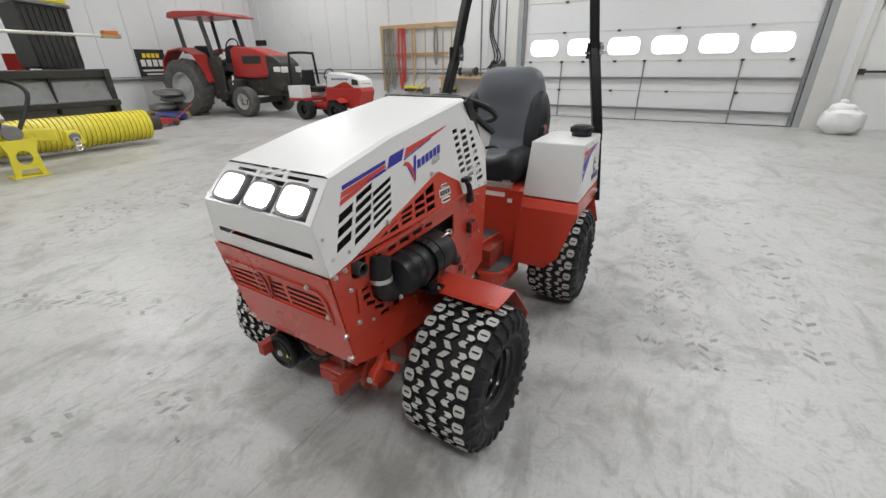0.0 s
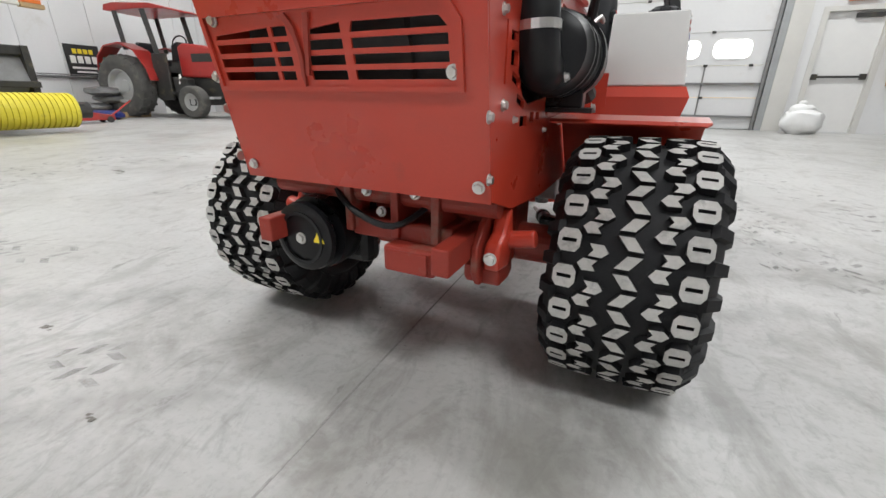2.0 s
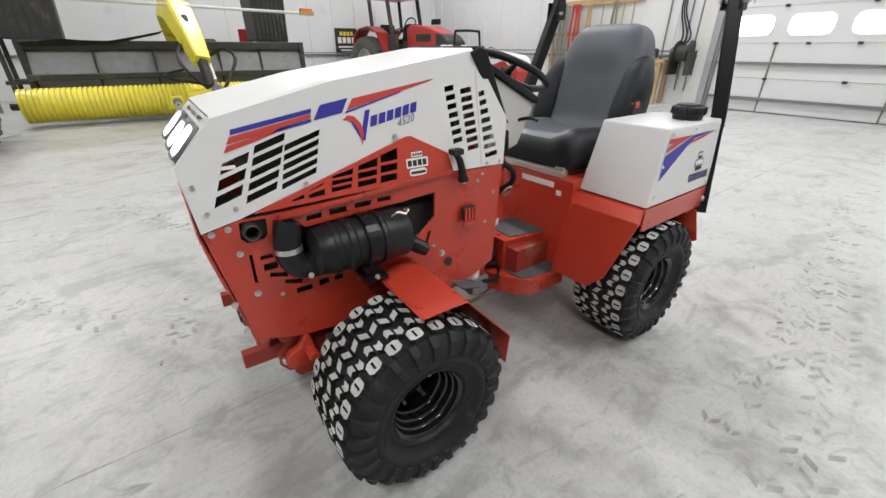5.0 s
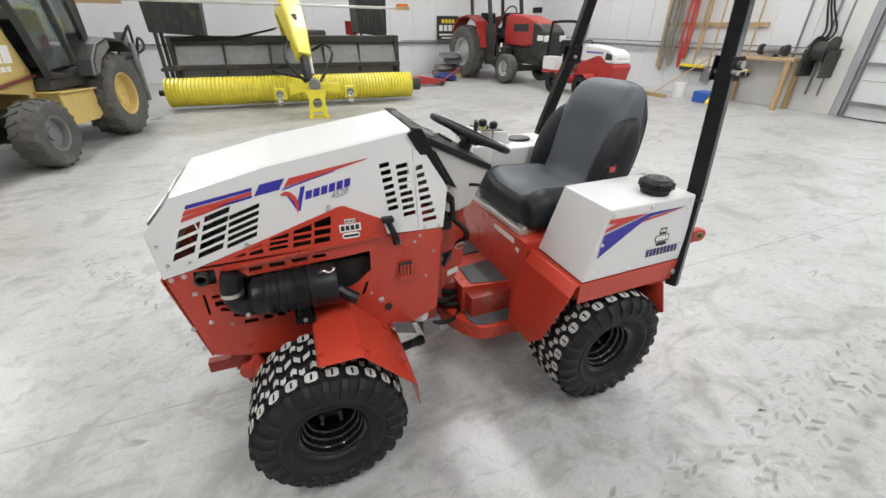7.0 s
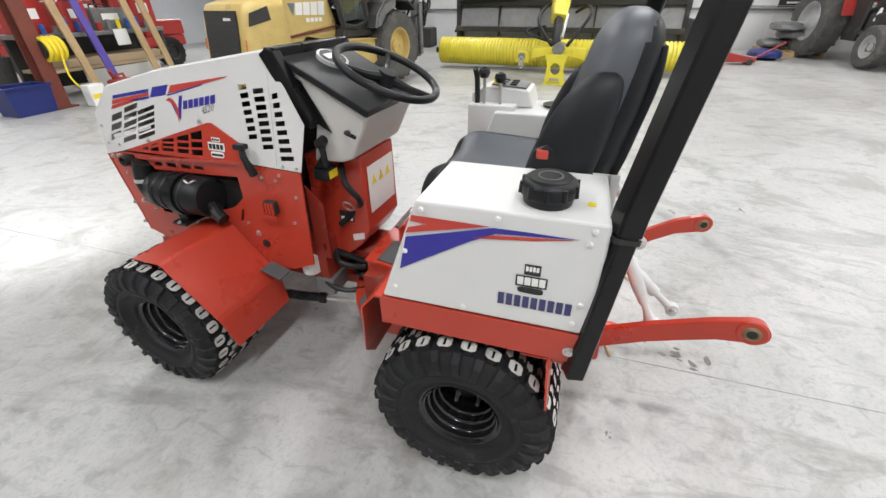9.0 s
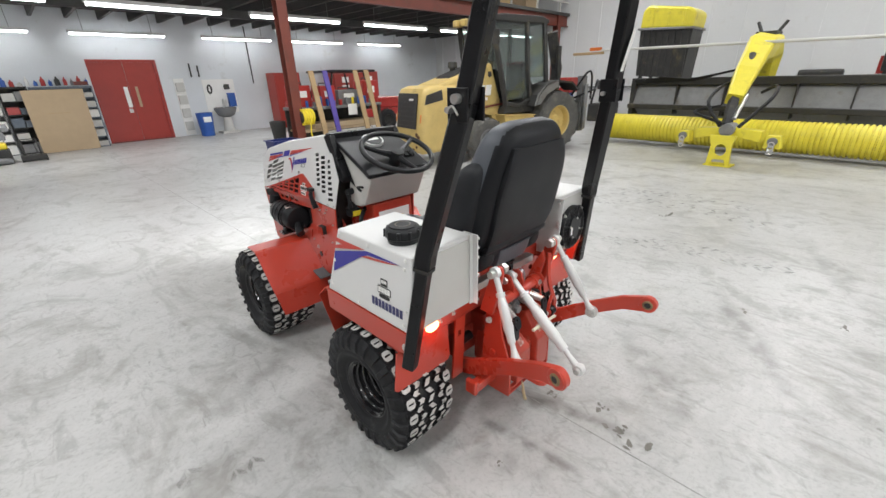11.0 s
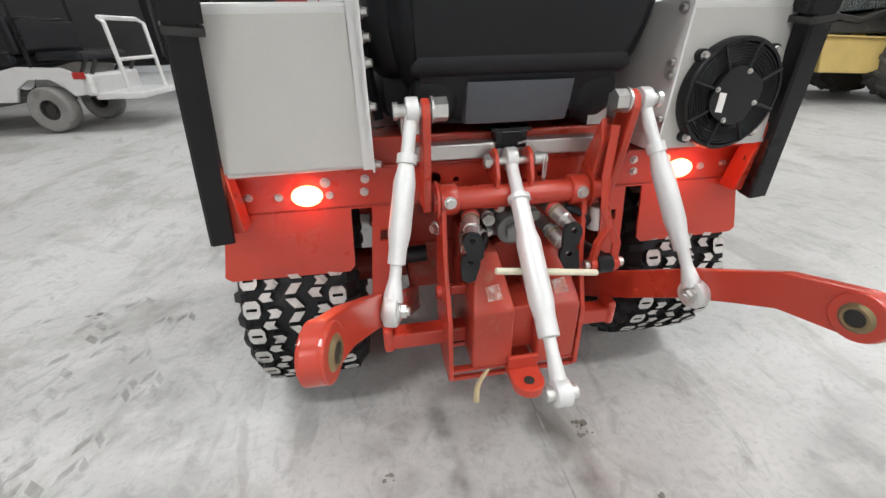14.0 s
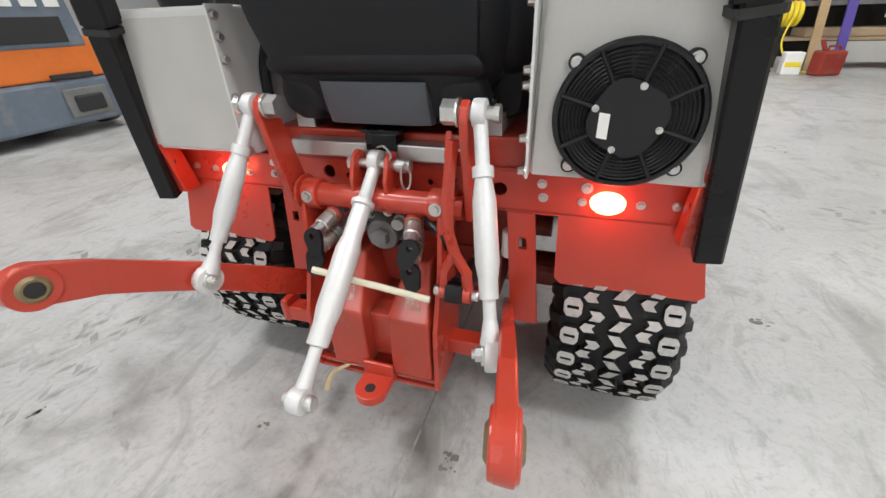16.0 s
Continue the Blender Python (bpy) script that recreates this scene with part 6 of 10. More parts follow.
# wheels
def tyre(r=0.268, w=0.145):
    """Wide tyre body turned round X, centred on the hub."""
    prof = [(-w * 0.62, 0.105), (-w * 0.76, 0.111), (-w * 0.83, 0.116), (-w * 0.845, 0.122), (-w * 0.83, 0.127), (-w * 0.85, 0.138), (-w * 0.91, 0.149), (-w * 0.985, 0.156), (-w * 1.0, 0.162), (-w * 0.99, 0.169), (-w * 0.975, 0.172), (-w * 0.995, 0.188), (-w * 0.96, r * 0.84), (-w * 0.84, r * 0.915), (-w * 0.60, r * 0.935), (0, r * 0.945)]
    prof += [(-x, q) for x, q in reversed(prof[:-1])]
    bm = lathe(prof, 56, "X", caps=False)
    return bm


def tread(r=0.268, w=0.145, n=26):
    """Raised lugs: slotted shoulder blocks, arrow blocks and slanted bars; tops carry the second material."""
    bm = bmesh.new()

    def lug(pts, lo, hi, a0, taper=0.93):
        def at(x, s, q):
            x *= w / 0.140
            k = q - 0.007 * (abs(x) / w) ** 3
            a = a0 + s * 1.12 / r
            return (x, k * math.cos(a), k * math.sin(a))
        a = [bm.verts.new(at(x, s, lo)) for x, s in pts]
        cx, cs = sum(p[0] for p in pts) / len(pts), sum(p[1] for p in pts) / len(pts)
        b = [bm.verts.new(at(cx + (x - cx) * taper, cs + (s - cs) * taper, hi)) for x, s in pts]
        f = bm.faces.new(b)
        f.material_index = 1
        for i in range(len(pts)):
            j = (i + 1) % len(pts)
            bm.faces.new((a[i], a[j], b[j], b[i]))

    step = 2 * math.pi / n
    lo, hi = r * 0.93, r
    for k in range(n):
        for s in (1, -1):
            # the pattern of one half is that of the other turned round
            a = (k - (0.21 if s > 0 else 0.0)) * step
            x0 = s * 0.097
            for h in (1, -1):
                lug([(x0 - 0.019, 0), (x0 - 0.019, h * 0.009), (x0 - 0.012, h * 0.0175), (x0 + 0.012, h * 0.0175), (x0 + 0.019, h * 0.009), (x0 + 0.019, 0), (x0 + 0.012, 0), (x0 + 0.012, h * 0.0028), (x0 - 0.012, h * 0.0028), (x0 - 0.012, 0)], lo, hi, a, 1.0)
            # arrow towards the centre, arrow towards the gap between shoulder blocks
            b = a - s * 0.19 * step
            xm = s * 0.047
            lug([(xm + s * 0.017, -0.0098), (xm - s * 0.007, -0.0095), (xm - s * 0.017, 0.002), (xm - s * 0.006, 0.0105), (xm + s * 0.017, 0.0098), (xm + s * 0.009, 0.0)], lo, hi, b)
            b = a + s * 0.40 * step
            xm = s * 0.062
            lug([(xm - s * 0.016, -0.0085), (xm + s * 0.008, -0.0100), (xm + s * 0.018, -0.001), (xm + s * 0.008, 0.0095), (xm - s * 0.015, 0.0085), (xm - s * 0.008, 0.0)], lo, hi, b)
            # shoulder ridge down the side wall
            ridge = []
            for q, x in ((r * 0.945, w * 0.86), (r * 0.865, w * 1.015), (r * 0.76, w * 1.045), (r * 0.70, w * 1.02)):
                for sgn in (-1, 1):
                    ang = b + sgn * 0.040
                    ridge.append(bm.verts.new((s * x, q * math.cos(ang), q * math.sin(ang))))
            base = []
            for q, x in ((r * 0.93, w * 0.78), (r * 0.85, w * 0.93), (r * 0.75, w * 0.97), (r * 0.69, w * 0.985)):
                for sgn in (-1, 1):
                    ang = b + sgn * 0.058
                    base.append(bm.verts.new((s * x, q * math.cos(ang), q * math.sin(ang))))
            for i in range(0, 6, 2):
                bm.faces.new((ridge[i], ridge[i + 1], ridge[i + 3], ridge[i + 2]))
                bm.faces.new((ridge[i], ridge[i + 2], base[i + 2], base[i]))
                bm.faces.new((ridge[i + 1], base[i + 1], base[i + 3], ridge[i + 3]))
            bm.faces.new((ridge[6], ridge[7], base[7], base[6]))
            bm.faces.new((ridge[0], base[0], base[1], ridge[1]))
        # slanted centre bars
        for q, m_ in ((-0.10, 1), (0.40, -1)):
            a = (k + q) * step
            lug([(-0.0125 - 0.0095 * m_, -0.0105), (0.0125 - 0.0095 * m_, -0.0105), (0.0125 + 0.0095 * m_, 0.0105), (-0.0125 + 0.0095 * m_, 0.0105)], lo, hi, a)
    return bm


def rim_bm():
    prof = [(0.088, 0.112), (0.098, 0.119), (0.105, 0.119), (0.107, 0.116), (0.105, 0.112), (0.099, 0.109), (0.096, 0.103), (0.080, 0.102), (0.077, 0.100), (0.075, 0.096), (0.058, 0.095), (0.055, 0.093), (0.053, 0.088), (0.034, 0.087), (0.031, 0.085), (0.029, 0.080), (0.0, 0.079), (-0.02, 0.078), (-0.022, 0.060), (-0.010, 0.045), (-0.010, 0.0)]
    return lathe(prof, 40, "X", caps=False)


def wheel(parent, x, y, m):
    s = 1 if x > 0 else -1
    r, half_width = (0.255, 0.136) if y < 0 else (0.261, 0.128)
    hub = Matrix.Translation((x, y, r)) @ Matrix.Rotation(random.uniform(0, 0.4), 4, "X")
    w = part("wheel", rim_bm(), RIM, parent, "gloss black steel wheel", smooth=True, m=m @ hub @ Matrix.Diagonal((s, 1, 1, 1)))
    t = part("tyre", tyre(r, half_width), RUBBER, w, "black tyre with pale worn tread lugs", smooth=True, m=m @ hub)
    part("tread", tread(r, half_width), [RUBBER, LUGTOP], w, m=m @ hub)
    for k in range(5):
        a = 2 * math.pi * k / 5
        part("wheel_stud", bolt((s * -0.010, 0.055 * math.cos(a), 0.055 * math.sin(a)), (s, 0, 0), 0.0085, 0.034), STEEL, w, m=m @ hub)
    part("hub_cap", cyl((s * -0.012, 0, 0), (s * 0.012, 0, 0), 0.03), RIM, w, m=m @ hub)
    return w


for s in (1, -1):
    wheel(tractor, s * 0.460, 0.658, Matrix())
    wheel(tractor, s * 0.443, -0.427, FMW)


# ---- doors, mezzanine, wall fittings ----
door = tagged(part("door_1", box(GX0 - 0.12, GX0, Y1 - 0.03, Y1 + 0.08, 0, GZ), TRIMGREY, None), "closed white sectional garage door with a row of lit windows", "garage door", kind="structure")
part("door_track", box(GX1, GX1 + 0.12, Y1 - 0.03, Y1 + 0.08, 0, GZ), TRIMGREY, door)
part("door_track", box(GX0 + 0.02, GX0 + 0.07, Y1 - 0.02, Y1 + 0.03, 0, GZ + 1.2), GREYSTEEL, door)
part("door_track", box(GX1 - 0.07, GX1 - 0.02, Y1 - 0.02, Y1 + 0.03, 0, GZ + 1.2), GREYSTEEL, door)


def rounded(u0, u1, v0, v1, r, n=4):
    out = []
    for cu, cv, a0 in ((u1 - r, v1 - r, 0), (u0 + r, v1 - r, 90), (u0 + r, v0 + r, 180), (u1 - r, v0 + r, 270)):
        out += [(cu + r * math.cos(radians(a0 + 90 * k / n)), cv + r * math.sin(radians(a0 + 90 * k / n))) for k in range(n + 1)]
    return out


panes = [(x, x + 0.65) for x in (-2.62, -1.735, -0.85, 0.035, 0.92, 1.805)]
for k in range(6):
    z0, z1 = 0.01 + 0.61 * k, min(GZ, 0.61 * (k + 1))
    holes = [rounded(a, b, 1.355, 1.69, 0.12, 6) for a, b in panes] if k == 2 else []
    part("door_panel", plate(rect(GX0, GX1, z0, z1), holes, 0.045, lambda u, v, w: (u, Y1 + 0.055 + w, v)), WALL, door)
    part("panel_seam", box(GX0, GX1, Y1 + 0.050, Y1 + 0.056, z1 - 0.004, z1 + 0.003), OFFWHITE, door)
for a, b in panes:
    pane = part("pane", box(a - 0.02, b + 0.02, Y1 + 0.075, Y1 + 0.08, 1.33, 1.715), DAYPANE, door, "bright daylit pane")
    part("pane_frame", plate(rounded(a - 0.03, b + 0.03, 1.325, 1.72, 0.145, 6), [rounded(a, b, 1.355, 1.69, 0.12, 6)], 0.008, lambda u, v, w: (u, Y1 + 0.048 + w, v)), WHITE, pane)
for z in (0.25, 0.88):
    part("strut", box(GX0, GX1, Y1 + 0.0, Y1 + 0.045, z - 0.022, z + 0.022), GREYSTEEL, door, "grey stiffening strut")
for x in (-1.84, -0.05, 1.72):
    part("stile", box(x - 0.013, x + 0.013, Y1 + 0.04, Y1 + 0.055, 0.01, 1.20), GREYSTEEL, door)
hinge = part("hinge", box(-0.035, 0.035, -0.012, 0.012, -0.022, 0.022), BLACKSTEEL, door)
hinge.location = (-1.84, Y1 + 0.03, 1.22)
for x, z in [(x, 1.22) for x in (-2.6, -1.35, -0.66, -0.05, 0.62, 1.72, 2.5)] + [(x, z) for x in (-1.84, -0.66, 0.49, 1.75) for z in (0.61, 1.83, 2.44)]:
    o = new("hinge", hinge.data)
    o.parent, o.location = door, (x, Y1 + 0.03, z)

door = tagged(part("door_2", box(DX0 + 0.03, DX1 - 0.03, Y1 + 0.06, Y1 + 0.11, 0.01, DZ - 0.03, 0.004), WHITE, None), "closed white steel side door with a panic bar", "door", kind="structure")
part("door_frame", join(box(DX0 - 0.06, DX0 + 0.03, Y1 - 0.02, Y1 + 0.12, 0, DZ + 0.05), box(DX1 - 0.03, DX1 + 0.06, Y1 - 0.02, Y1 + 0.12, 0, DZ + 0.05), box(DX0 + 0.03, DX1 - 0.03, Y1 - 0.02, Y1 + 0.12, DZ - 0.03, DZ + 0.05)), OFFWHITE, door)
part("panic_bar", join(box(DX0 + 0.08, DX1 - 0.08, Y1 + 0.01, Y1 + 0.03, 0.98, 1.02), box(DX0 + 0.05, DX0 + 0.14, Y1 + 0.01, Y1 + 0.06, 0.95, 1.05), box(DX1 - 0.14, DX1 - 0.05, Y1 + 0.01, Y1 + 0.06, 0.95, 1.05)), BLACKSTEEL, door, "dark panic bar")
part("door_closer", box(DX0 + 0.45, DX1 - 0.08, Y1 + 0.0, Y1 + 0.06, DZ - 0.14, DZ - 0.07), BLACKSTEEL, door)
setting("trim_exit", box(DX0 + 0.25, DX1 - 0.25, Y1 - 0.05, Y1 - 0.003, DZ + 0.12, DZ + 0.30, 0.01), ORANGE, "small orange lit sign box above the side door", "sign")

for name, x0, x1, double in (("door_3", -1.93, -0.54, True), ("door_4", 1.72, 2.46, False)):
    leaf = tagged(part(name, box(x0 + 0.03, (x0 + x1) / 2 - 0.004 if double else x1 - 0.03, Y0 - 0.06, Y0 - 0.02, 0.01, 1.93), DOORRED, None), "closed red steel door" + (" pair with narrow lit windows" if double else " with a small lit window"), "door", kind="structure")
    if double:
        part("door_leaf", box((x0 + x1) / 2 + 0.004, x1 - 0.03, Y0 - 0.06, Y0 - 0.02, 0.01, 1.93), DOORRED, leaf)
        part("pane", box(-1.20, -1.11, Y0 - 0.022, Y0 - 0.016, 0.85, 1.35), PAPER, leaf)
        part("pane", box(-1.42, -1.36, Y0 - 0.022, Y0 - 0.016, 0.85, 1.35), CARD, leaf)
        part("pane_frame", join(box(-1.22, -1.09, Y0 - 0.021, Y0 - 0.018, 0.83, 1.37)), DOORRED, leaf)
        part("push_plate", box(-1.18, -1.10, Y0 - 0.02, Y0 + 0.0, 0.72, 0.82), ALU, leaf)
    else:
        part("pane", box(2.05, 2.22, Y0 - 0.022, Y0 - 0.014, 1.10, 1.42), PAPER, leaf)
    part("door_frame", join(box(x0 - 0.04, x0 + 0.03, Y0 - 0.1, Y0 + 0.015, 0, 1.99), box(x1 - 0.03, x1 + 0.04, Y0 - 0.1, Y0 + 0.015, 0, 1.99), box(x0 + 0.03, x1 - 0.03, Y0 - 0.1, Y0 + 0.015, 1.93, 1.99)), DOORRED, leaf)
    part("threshold", box(x0, x1, Y0 - 0.02, Y0 + 0.08, 0, 0.02), RUST, leaf)

# wall rail (pipe) on the west and north walls
setting("trim_pipe_west", join(cyl((X0 + 0.06, -6, 0.93), (X0 + 0.06, Y1 - 0.1, 0.93), 0.025, n=10), cyl((X0 + 0.05, 3.9, 0.98), (X0 + 0.05, Y1 - 0.1, 0.98), 0.012, n=8)), GREYSTEEL, "grey air pipe along the wall", "pipe")
setting("trim_pipe_north", join(cyl((X0 + 0.06, Y1 - 0.06, 0.98), (GX0 - 0.3, Y1 - 0.06, 0.98), 0.025, n=10), cyl((X0 + 0.06, Y1 - 0.05, 1.08), (GX0 - 0.3, Y1 - 0.05, 1.08), 0.012, n=8), *[cyl((x, Y1 - 0.05, 0.3), (x, Y1 - 0.05, 3.6), 0.018, n=8) for x in (-3.25, -3.45, -3.9)]), GREYSTEEL, "grey pipes along the wall", "pipe")
setting("trim_door_post", join(box(GX0 - 0.42, GX0 - 0.12, Y1 - 0.05, Y1 + 0.0, 0, 4.6), box(GX1 + 0.12, GX1 + 0.42, Y1 - 0.05, Y1 + 0.0, 0, 4.6)), OFFWHITE, "pale steel posts beside the garage door", "post")
setting("trim_east_bay", join(box(5.15, 5.3, Y1 - 1.2, Y1, 0, 3.2), box(5.1, 9.0, Y1 - 0.04, Y1, 0, 1.3)), WALL, "white liner partition beside the side door", "partition")

# mezzanine
BY, BZ = -5.9, 2.78
setting("mezzanine_deck", box(X0, X1, Y0, BY + 0.1, 3.06, 3.14), DECK, "dark corrugated deck above the back bay", "deck")
bm = bmesh.new()
bm = join(bm, *[box(x - 0.03, x + 0.03, Y0, BY, 2.86, 3.058) for x in np.arange(X0 + 0.3, X1, 0.62)])
setting("mezzanine_joists", bm, DECK, "dark steel joists under the mezzanine", "joist")
bm = join(box(X0, X1, BY - 0.07, BY + 0.07, BZ + 0.30, BZ + 0.32), box(X0, X1, BY - 0.07, BY + 0.07, BZ - 0.02, BZ), box(X0, X1, BY - 0.008, BY + 0.008, BZ, BZ + 0.30))
setting("mezzanine_beam", bm, RUST, "red oxide I-beam along the mezzanine edge", "beam")
bm = join(*[box(X0, X1, y - 0.05, y + 0.05, 2.70, 2.86) for y in (-8.9,)])
setting("mezzanine_beam_rear", bm, DECK, "dark steel cross beam", "beam")
bm = join(*[cyl((X0, BY, z), (X1, BY, z), 0.022, n=8) for z in (3.45, 3.75, 4.05)], *[box(x - 0.02, x + 0.02, BY - 0.02, BY + 0.02, 3.14, 4.07) for x in np.arange(X0 + 0.5, X1, 1.3)])
setting("mezzanine_railing", bm, OFFWHITE, "pale steel railing on the mezzanine", "railing")
for k, (x, y) in enumerate(((-2.68, BY - 0.1), (2.75, -5.75), (-11.9, BY), (7.6, BY))):
    bm = join(box(x - 0.09, x + 0.09, y - 0.09, y - 0.075, 0, 3.05), box(x - 0.09, x + 0.09, y + 0.075, y + 0.09, 0, 3.05), box(x - 0.008, x + 0.008, y - 0.075, y + 0.075, 0, 3.05), box(x - 0.15, x + 0.15, y - 0.15, y + 0.15, 0, 0.02))
    setting(f"column_{k + 1}", bm, RUST, "red oxide steel column carrying the mezzanine", "column")


def tube_light(cx, cy, z, length):
    f = thing("fluorescent_light", "white fluorescent batten with lit tubes", "ceiling light", "mezzanine lights", pose(cx, cy, z))
    part("housing", box(-length / 2, length / 2, -0.06, 0.06, 0.03, 0.09, 0.006), WHITE, f)
    for dy in (-0.035, 0.035):
        part("tube", cyl((-length / 2 + 0.03, dy, 0.008), (length / 2 - 0.03, dy, 0.008), 0.019, n=10), TUBE, f)
    parts("hanger", seq(*[cyl((dx, 0, 0.09), (dx, 0, 3.06 - z), 0.006, n=6) for dx in (-length * 0.35, length * 0.35)]), GREYSTEEL, f)
    return f


first = tube_light(1.30, -6.9, 2.50, 1.95)
for cx, cy in ((3.75, -6.9), (6.2, -6.9), (-1.05, -6.9), (-3.5, -6.9), (-6.1, -6.9), (-8.6, -6.9), (-11.0, -6.9), (6.2, -11.6), (3.75, -11.6), (1.30, -11.6), (-1.29, -11.6), (-4.1, -11.6), (-6.6, -11.6), (-9.2, -11.6)):
    copy_thing(first, pose(cx, cy, 2.50))

# unseen area lamps added between the tube rows to brighten the back bay
for lx in (-9.0, -3.5, 1.3, 5.0):
    lamp("mezzanine_lamp", lx, -9.2, 2.46, 3.2, 0.16, 66, (0.97, 0.985, 1.0))

# floor joints
part_joint = box(-0.0725, -0.0675, Y0, Y1, 0.0003, 0.0008)
JOINT = mat("dark_joint_line", (0.29, 0.285, 0.272), 0.9, var=0.5, scale=6)
setting("floor_joint", part_joint, JOINT, "narrow dark sawn joint in the concrete", "joint")


# ---- wheels of other machines ----
def big_wheel(parent, x, y, r, w, rim_mat, tyre_mat, lugs=18, hub_r=0.55, s=1, bars=True):
    """A machine wheel on an axle along the local Y; s: which side shows the dish."""
    prof = [(-w * 0.8, r * hub_r), (-w, r * 0.72), (-w * 0.96, r * 0.88), (-w * 0.78, r * 0.945), (0, r * 0.955)]
    prof += [(-a, q) for a, q in reversed(prof[:-1])]
    t = part("tyre", lathe(prof, 40, "Y", (x, y, r), caps=False), tyre_mat, parent, smooth=True)
    if bars:
        bm = bmesh.new()
        for k in range(lugs):
            for side in (1, -1):
                a = 2 * math.pi * (k + (0.5 if side > 0 else 0)) / lugs
                vs = []
                for q in (r * 0.93, r):
                    for yy, da in ((0.02 * side, 0.0), (w * 0.92 * side, 0.16 * 18 / lugs), (w * 0.92 * side, 0.16 * 18 / lugs + 0.09), (0.02 * side, 0.09)):
                        k2 = q - (0.04 * r if abs(yy) > w * 0.5 else 0)
                        vs.append(bm.verts.new((x + k2 * math.sin(a + da), y + yy, r + k2 * math.cos(a + da))))
                for f in ((0, 1, 5, 4), (1, 2, 6, 5), (2, 3, 7, 6), (3, 0, 4, 7), (4, 5, 6, 7)):
                    bm.faces.new([vs[i] for i in f])
        part("tread", bm, tyre_mat, t)
    h = r * hub_r
    part("rim", lathe([(s * w * 0.82, h * 1.02), (s * w * 0.86, h), (s * w * 0.80, h * 0.93), (s * w * 0.35, h * 0.85), (s * w * 0.30, h * 0.4), (s * w * 0.45, h * 0.35), (s * w * 0.45, 0.0)], 28, "Y", (x, y, r), caps=False), rim_mat, parent, smooth=True)
    return t


# ---- yellow roller implement ----
broom = thing("roller_implement", "yellow ribbed roller implement with a grey screen and hydraulic boom", "implement", m=Matrix.Translation((-7.56, 0.225, 0.0)) @ Matrix.Rotation(radians(-4), 4, "Z") @ Matrix.Diagonal((1, 1.058, 1, 1)) @ Matrix.Translation((7.05, -0.33, 0)))
prof = []
for k in range(70):
    y = -1.82 + 0.0614 * k
    prof += [(y, 0.246), (y + 0.036, 0.248), (y + 0.042, 0.226), (y + 0.056, 0.226)]
part("roller", lathe([(-1.83, 0.05), *prof, (2.49, 0.05)], 28, "Y", (-7.05, 0, 0.315)), YELLOW, broom, "ribbed yellow roller", smooth=False)
part("roller_shaft", cyl((-7.05, -1.95, 0.315), (-7.05, 2.6, 0.315), 0.05), BLACKSTEEL, broom)
part("screen", sheet([(-8.2, 0.30), (-7.75, 0.62), (-7.9, 1.02)], -1.7, 2.35, 0.02), GREYSTEEL, broom, m=Matrix.Translation((0, 0, 0.08)) @ Matrix(((0, 1, 0, 0), (1, 0, 0, 0), (0, 0, 1, 0), (0, 0, 0, 1))), label="grey sloping steel screen")
part("screen_rim", join(box(-8.0, -7.80, -1.75, 2.40, 1.00, 1.14, 0.02), box(-7.75, -7.60, -1.75, 2.4, 0.55, 0.64, 0.01), box(-8.1, -7.75, -1.78, -1.70, 0.3, 1.14), box(-8.1, -7.75, 2.34, 2.42, 0.3, 1.14)), BLACKSTEEL, broom, "dirty black screen frame", m=Matrix.Translation((0, 0, 0.08)))
parts("rib", seq(*[box(-7.98, -7.74, y - 0.01, y + 0.01, 0.45, 1.02) for y in (-0.9, -0.1, 0.9, 1.6)]), BLACKSTEEL, broom, m=Matrix.Translation((0, 0, 0.08)))
part("coupling_foot", join(plate([(-0.20, 0.0), (-0.14, 0.0), (-0.10, 0.10), (0.10, 0.10), (0.14, 0.0), (0.20, 0.0), (0.17, 0.30), (0.22, 0.45), (-0.22, 0.45), (-0.17, 0.30)], [[(0.10 * math.cos(a), 0.24 + 0.09 * math.sin(a)) for a in np.arange(0, 6.28, 0.52)]], 0.05, lambda u, v, w: (-5.72 - w, 0.4 + u * 0.74, v)), box(-5.95, -5.70, 0.23, 0.57, 0.0, 0.02)), YELLOW, broom, "yellow coupling foot with a round opening", m=Matrix.Translation((0.13, 0.17, 0)))
parts("wing", seq(prism([(0.0, 0.0), (0.5, 0.10), (0.5, 0.20), (0.0, 0.16)], -6.05, -5.85, 0.01), prism([(0.8, 0.0), (0.3, 0.10), (0.3, 0.20), (0.8, 0.16)], -6.05, -5.85, 0.01)), YELLOW, broom, m=Matrix.Translation((0.08, 0.17, 0.36)))
parts("hinge_joint", seq(*[cyl((-6.0, y, 0.40), (-5.8, y, 0.40), 0.055) for y in (-0.15, 0.95)], cyl((-6.1, 0.4, 0.52), (-5.8, 0.4, 0.52), 0.09)), GREYSTEEL, broom, m=Matrix.Translation((0.13, 0.17, 0)))
part("rubber_flap", plate([(-1.72, 1.10), (-1.2, 1.16), (-0.7, 1.12), (-0.2, 1.22), (0.15, 1.30), (0.05, 1.24), (-0.25, 1.17), (-0.6, 1.08), (-1.72, 1.04)], [], 0.03, lambda u, v, w: (-7.80 + w + (v - 1.04) * 0.8, u, v)), RUBBER, broom, "torn black rubber flap", m=Matrix.Translation((0, 0, 0.08)))
parts("hinge_lug", seq(*[prism([(y - 0.10, 0.30), (y + 0.10, 0.30), (y + 0.07, 0.48), (y - 0.07, 0.48)], -5.98, -5.84, 0.01) for y in (-0.15, 0.95)]), YELLOW, broom, m=Matrix.Translation((0.13, 0.17, 0)))
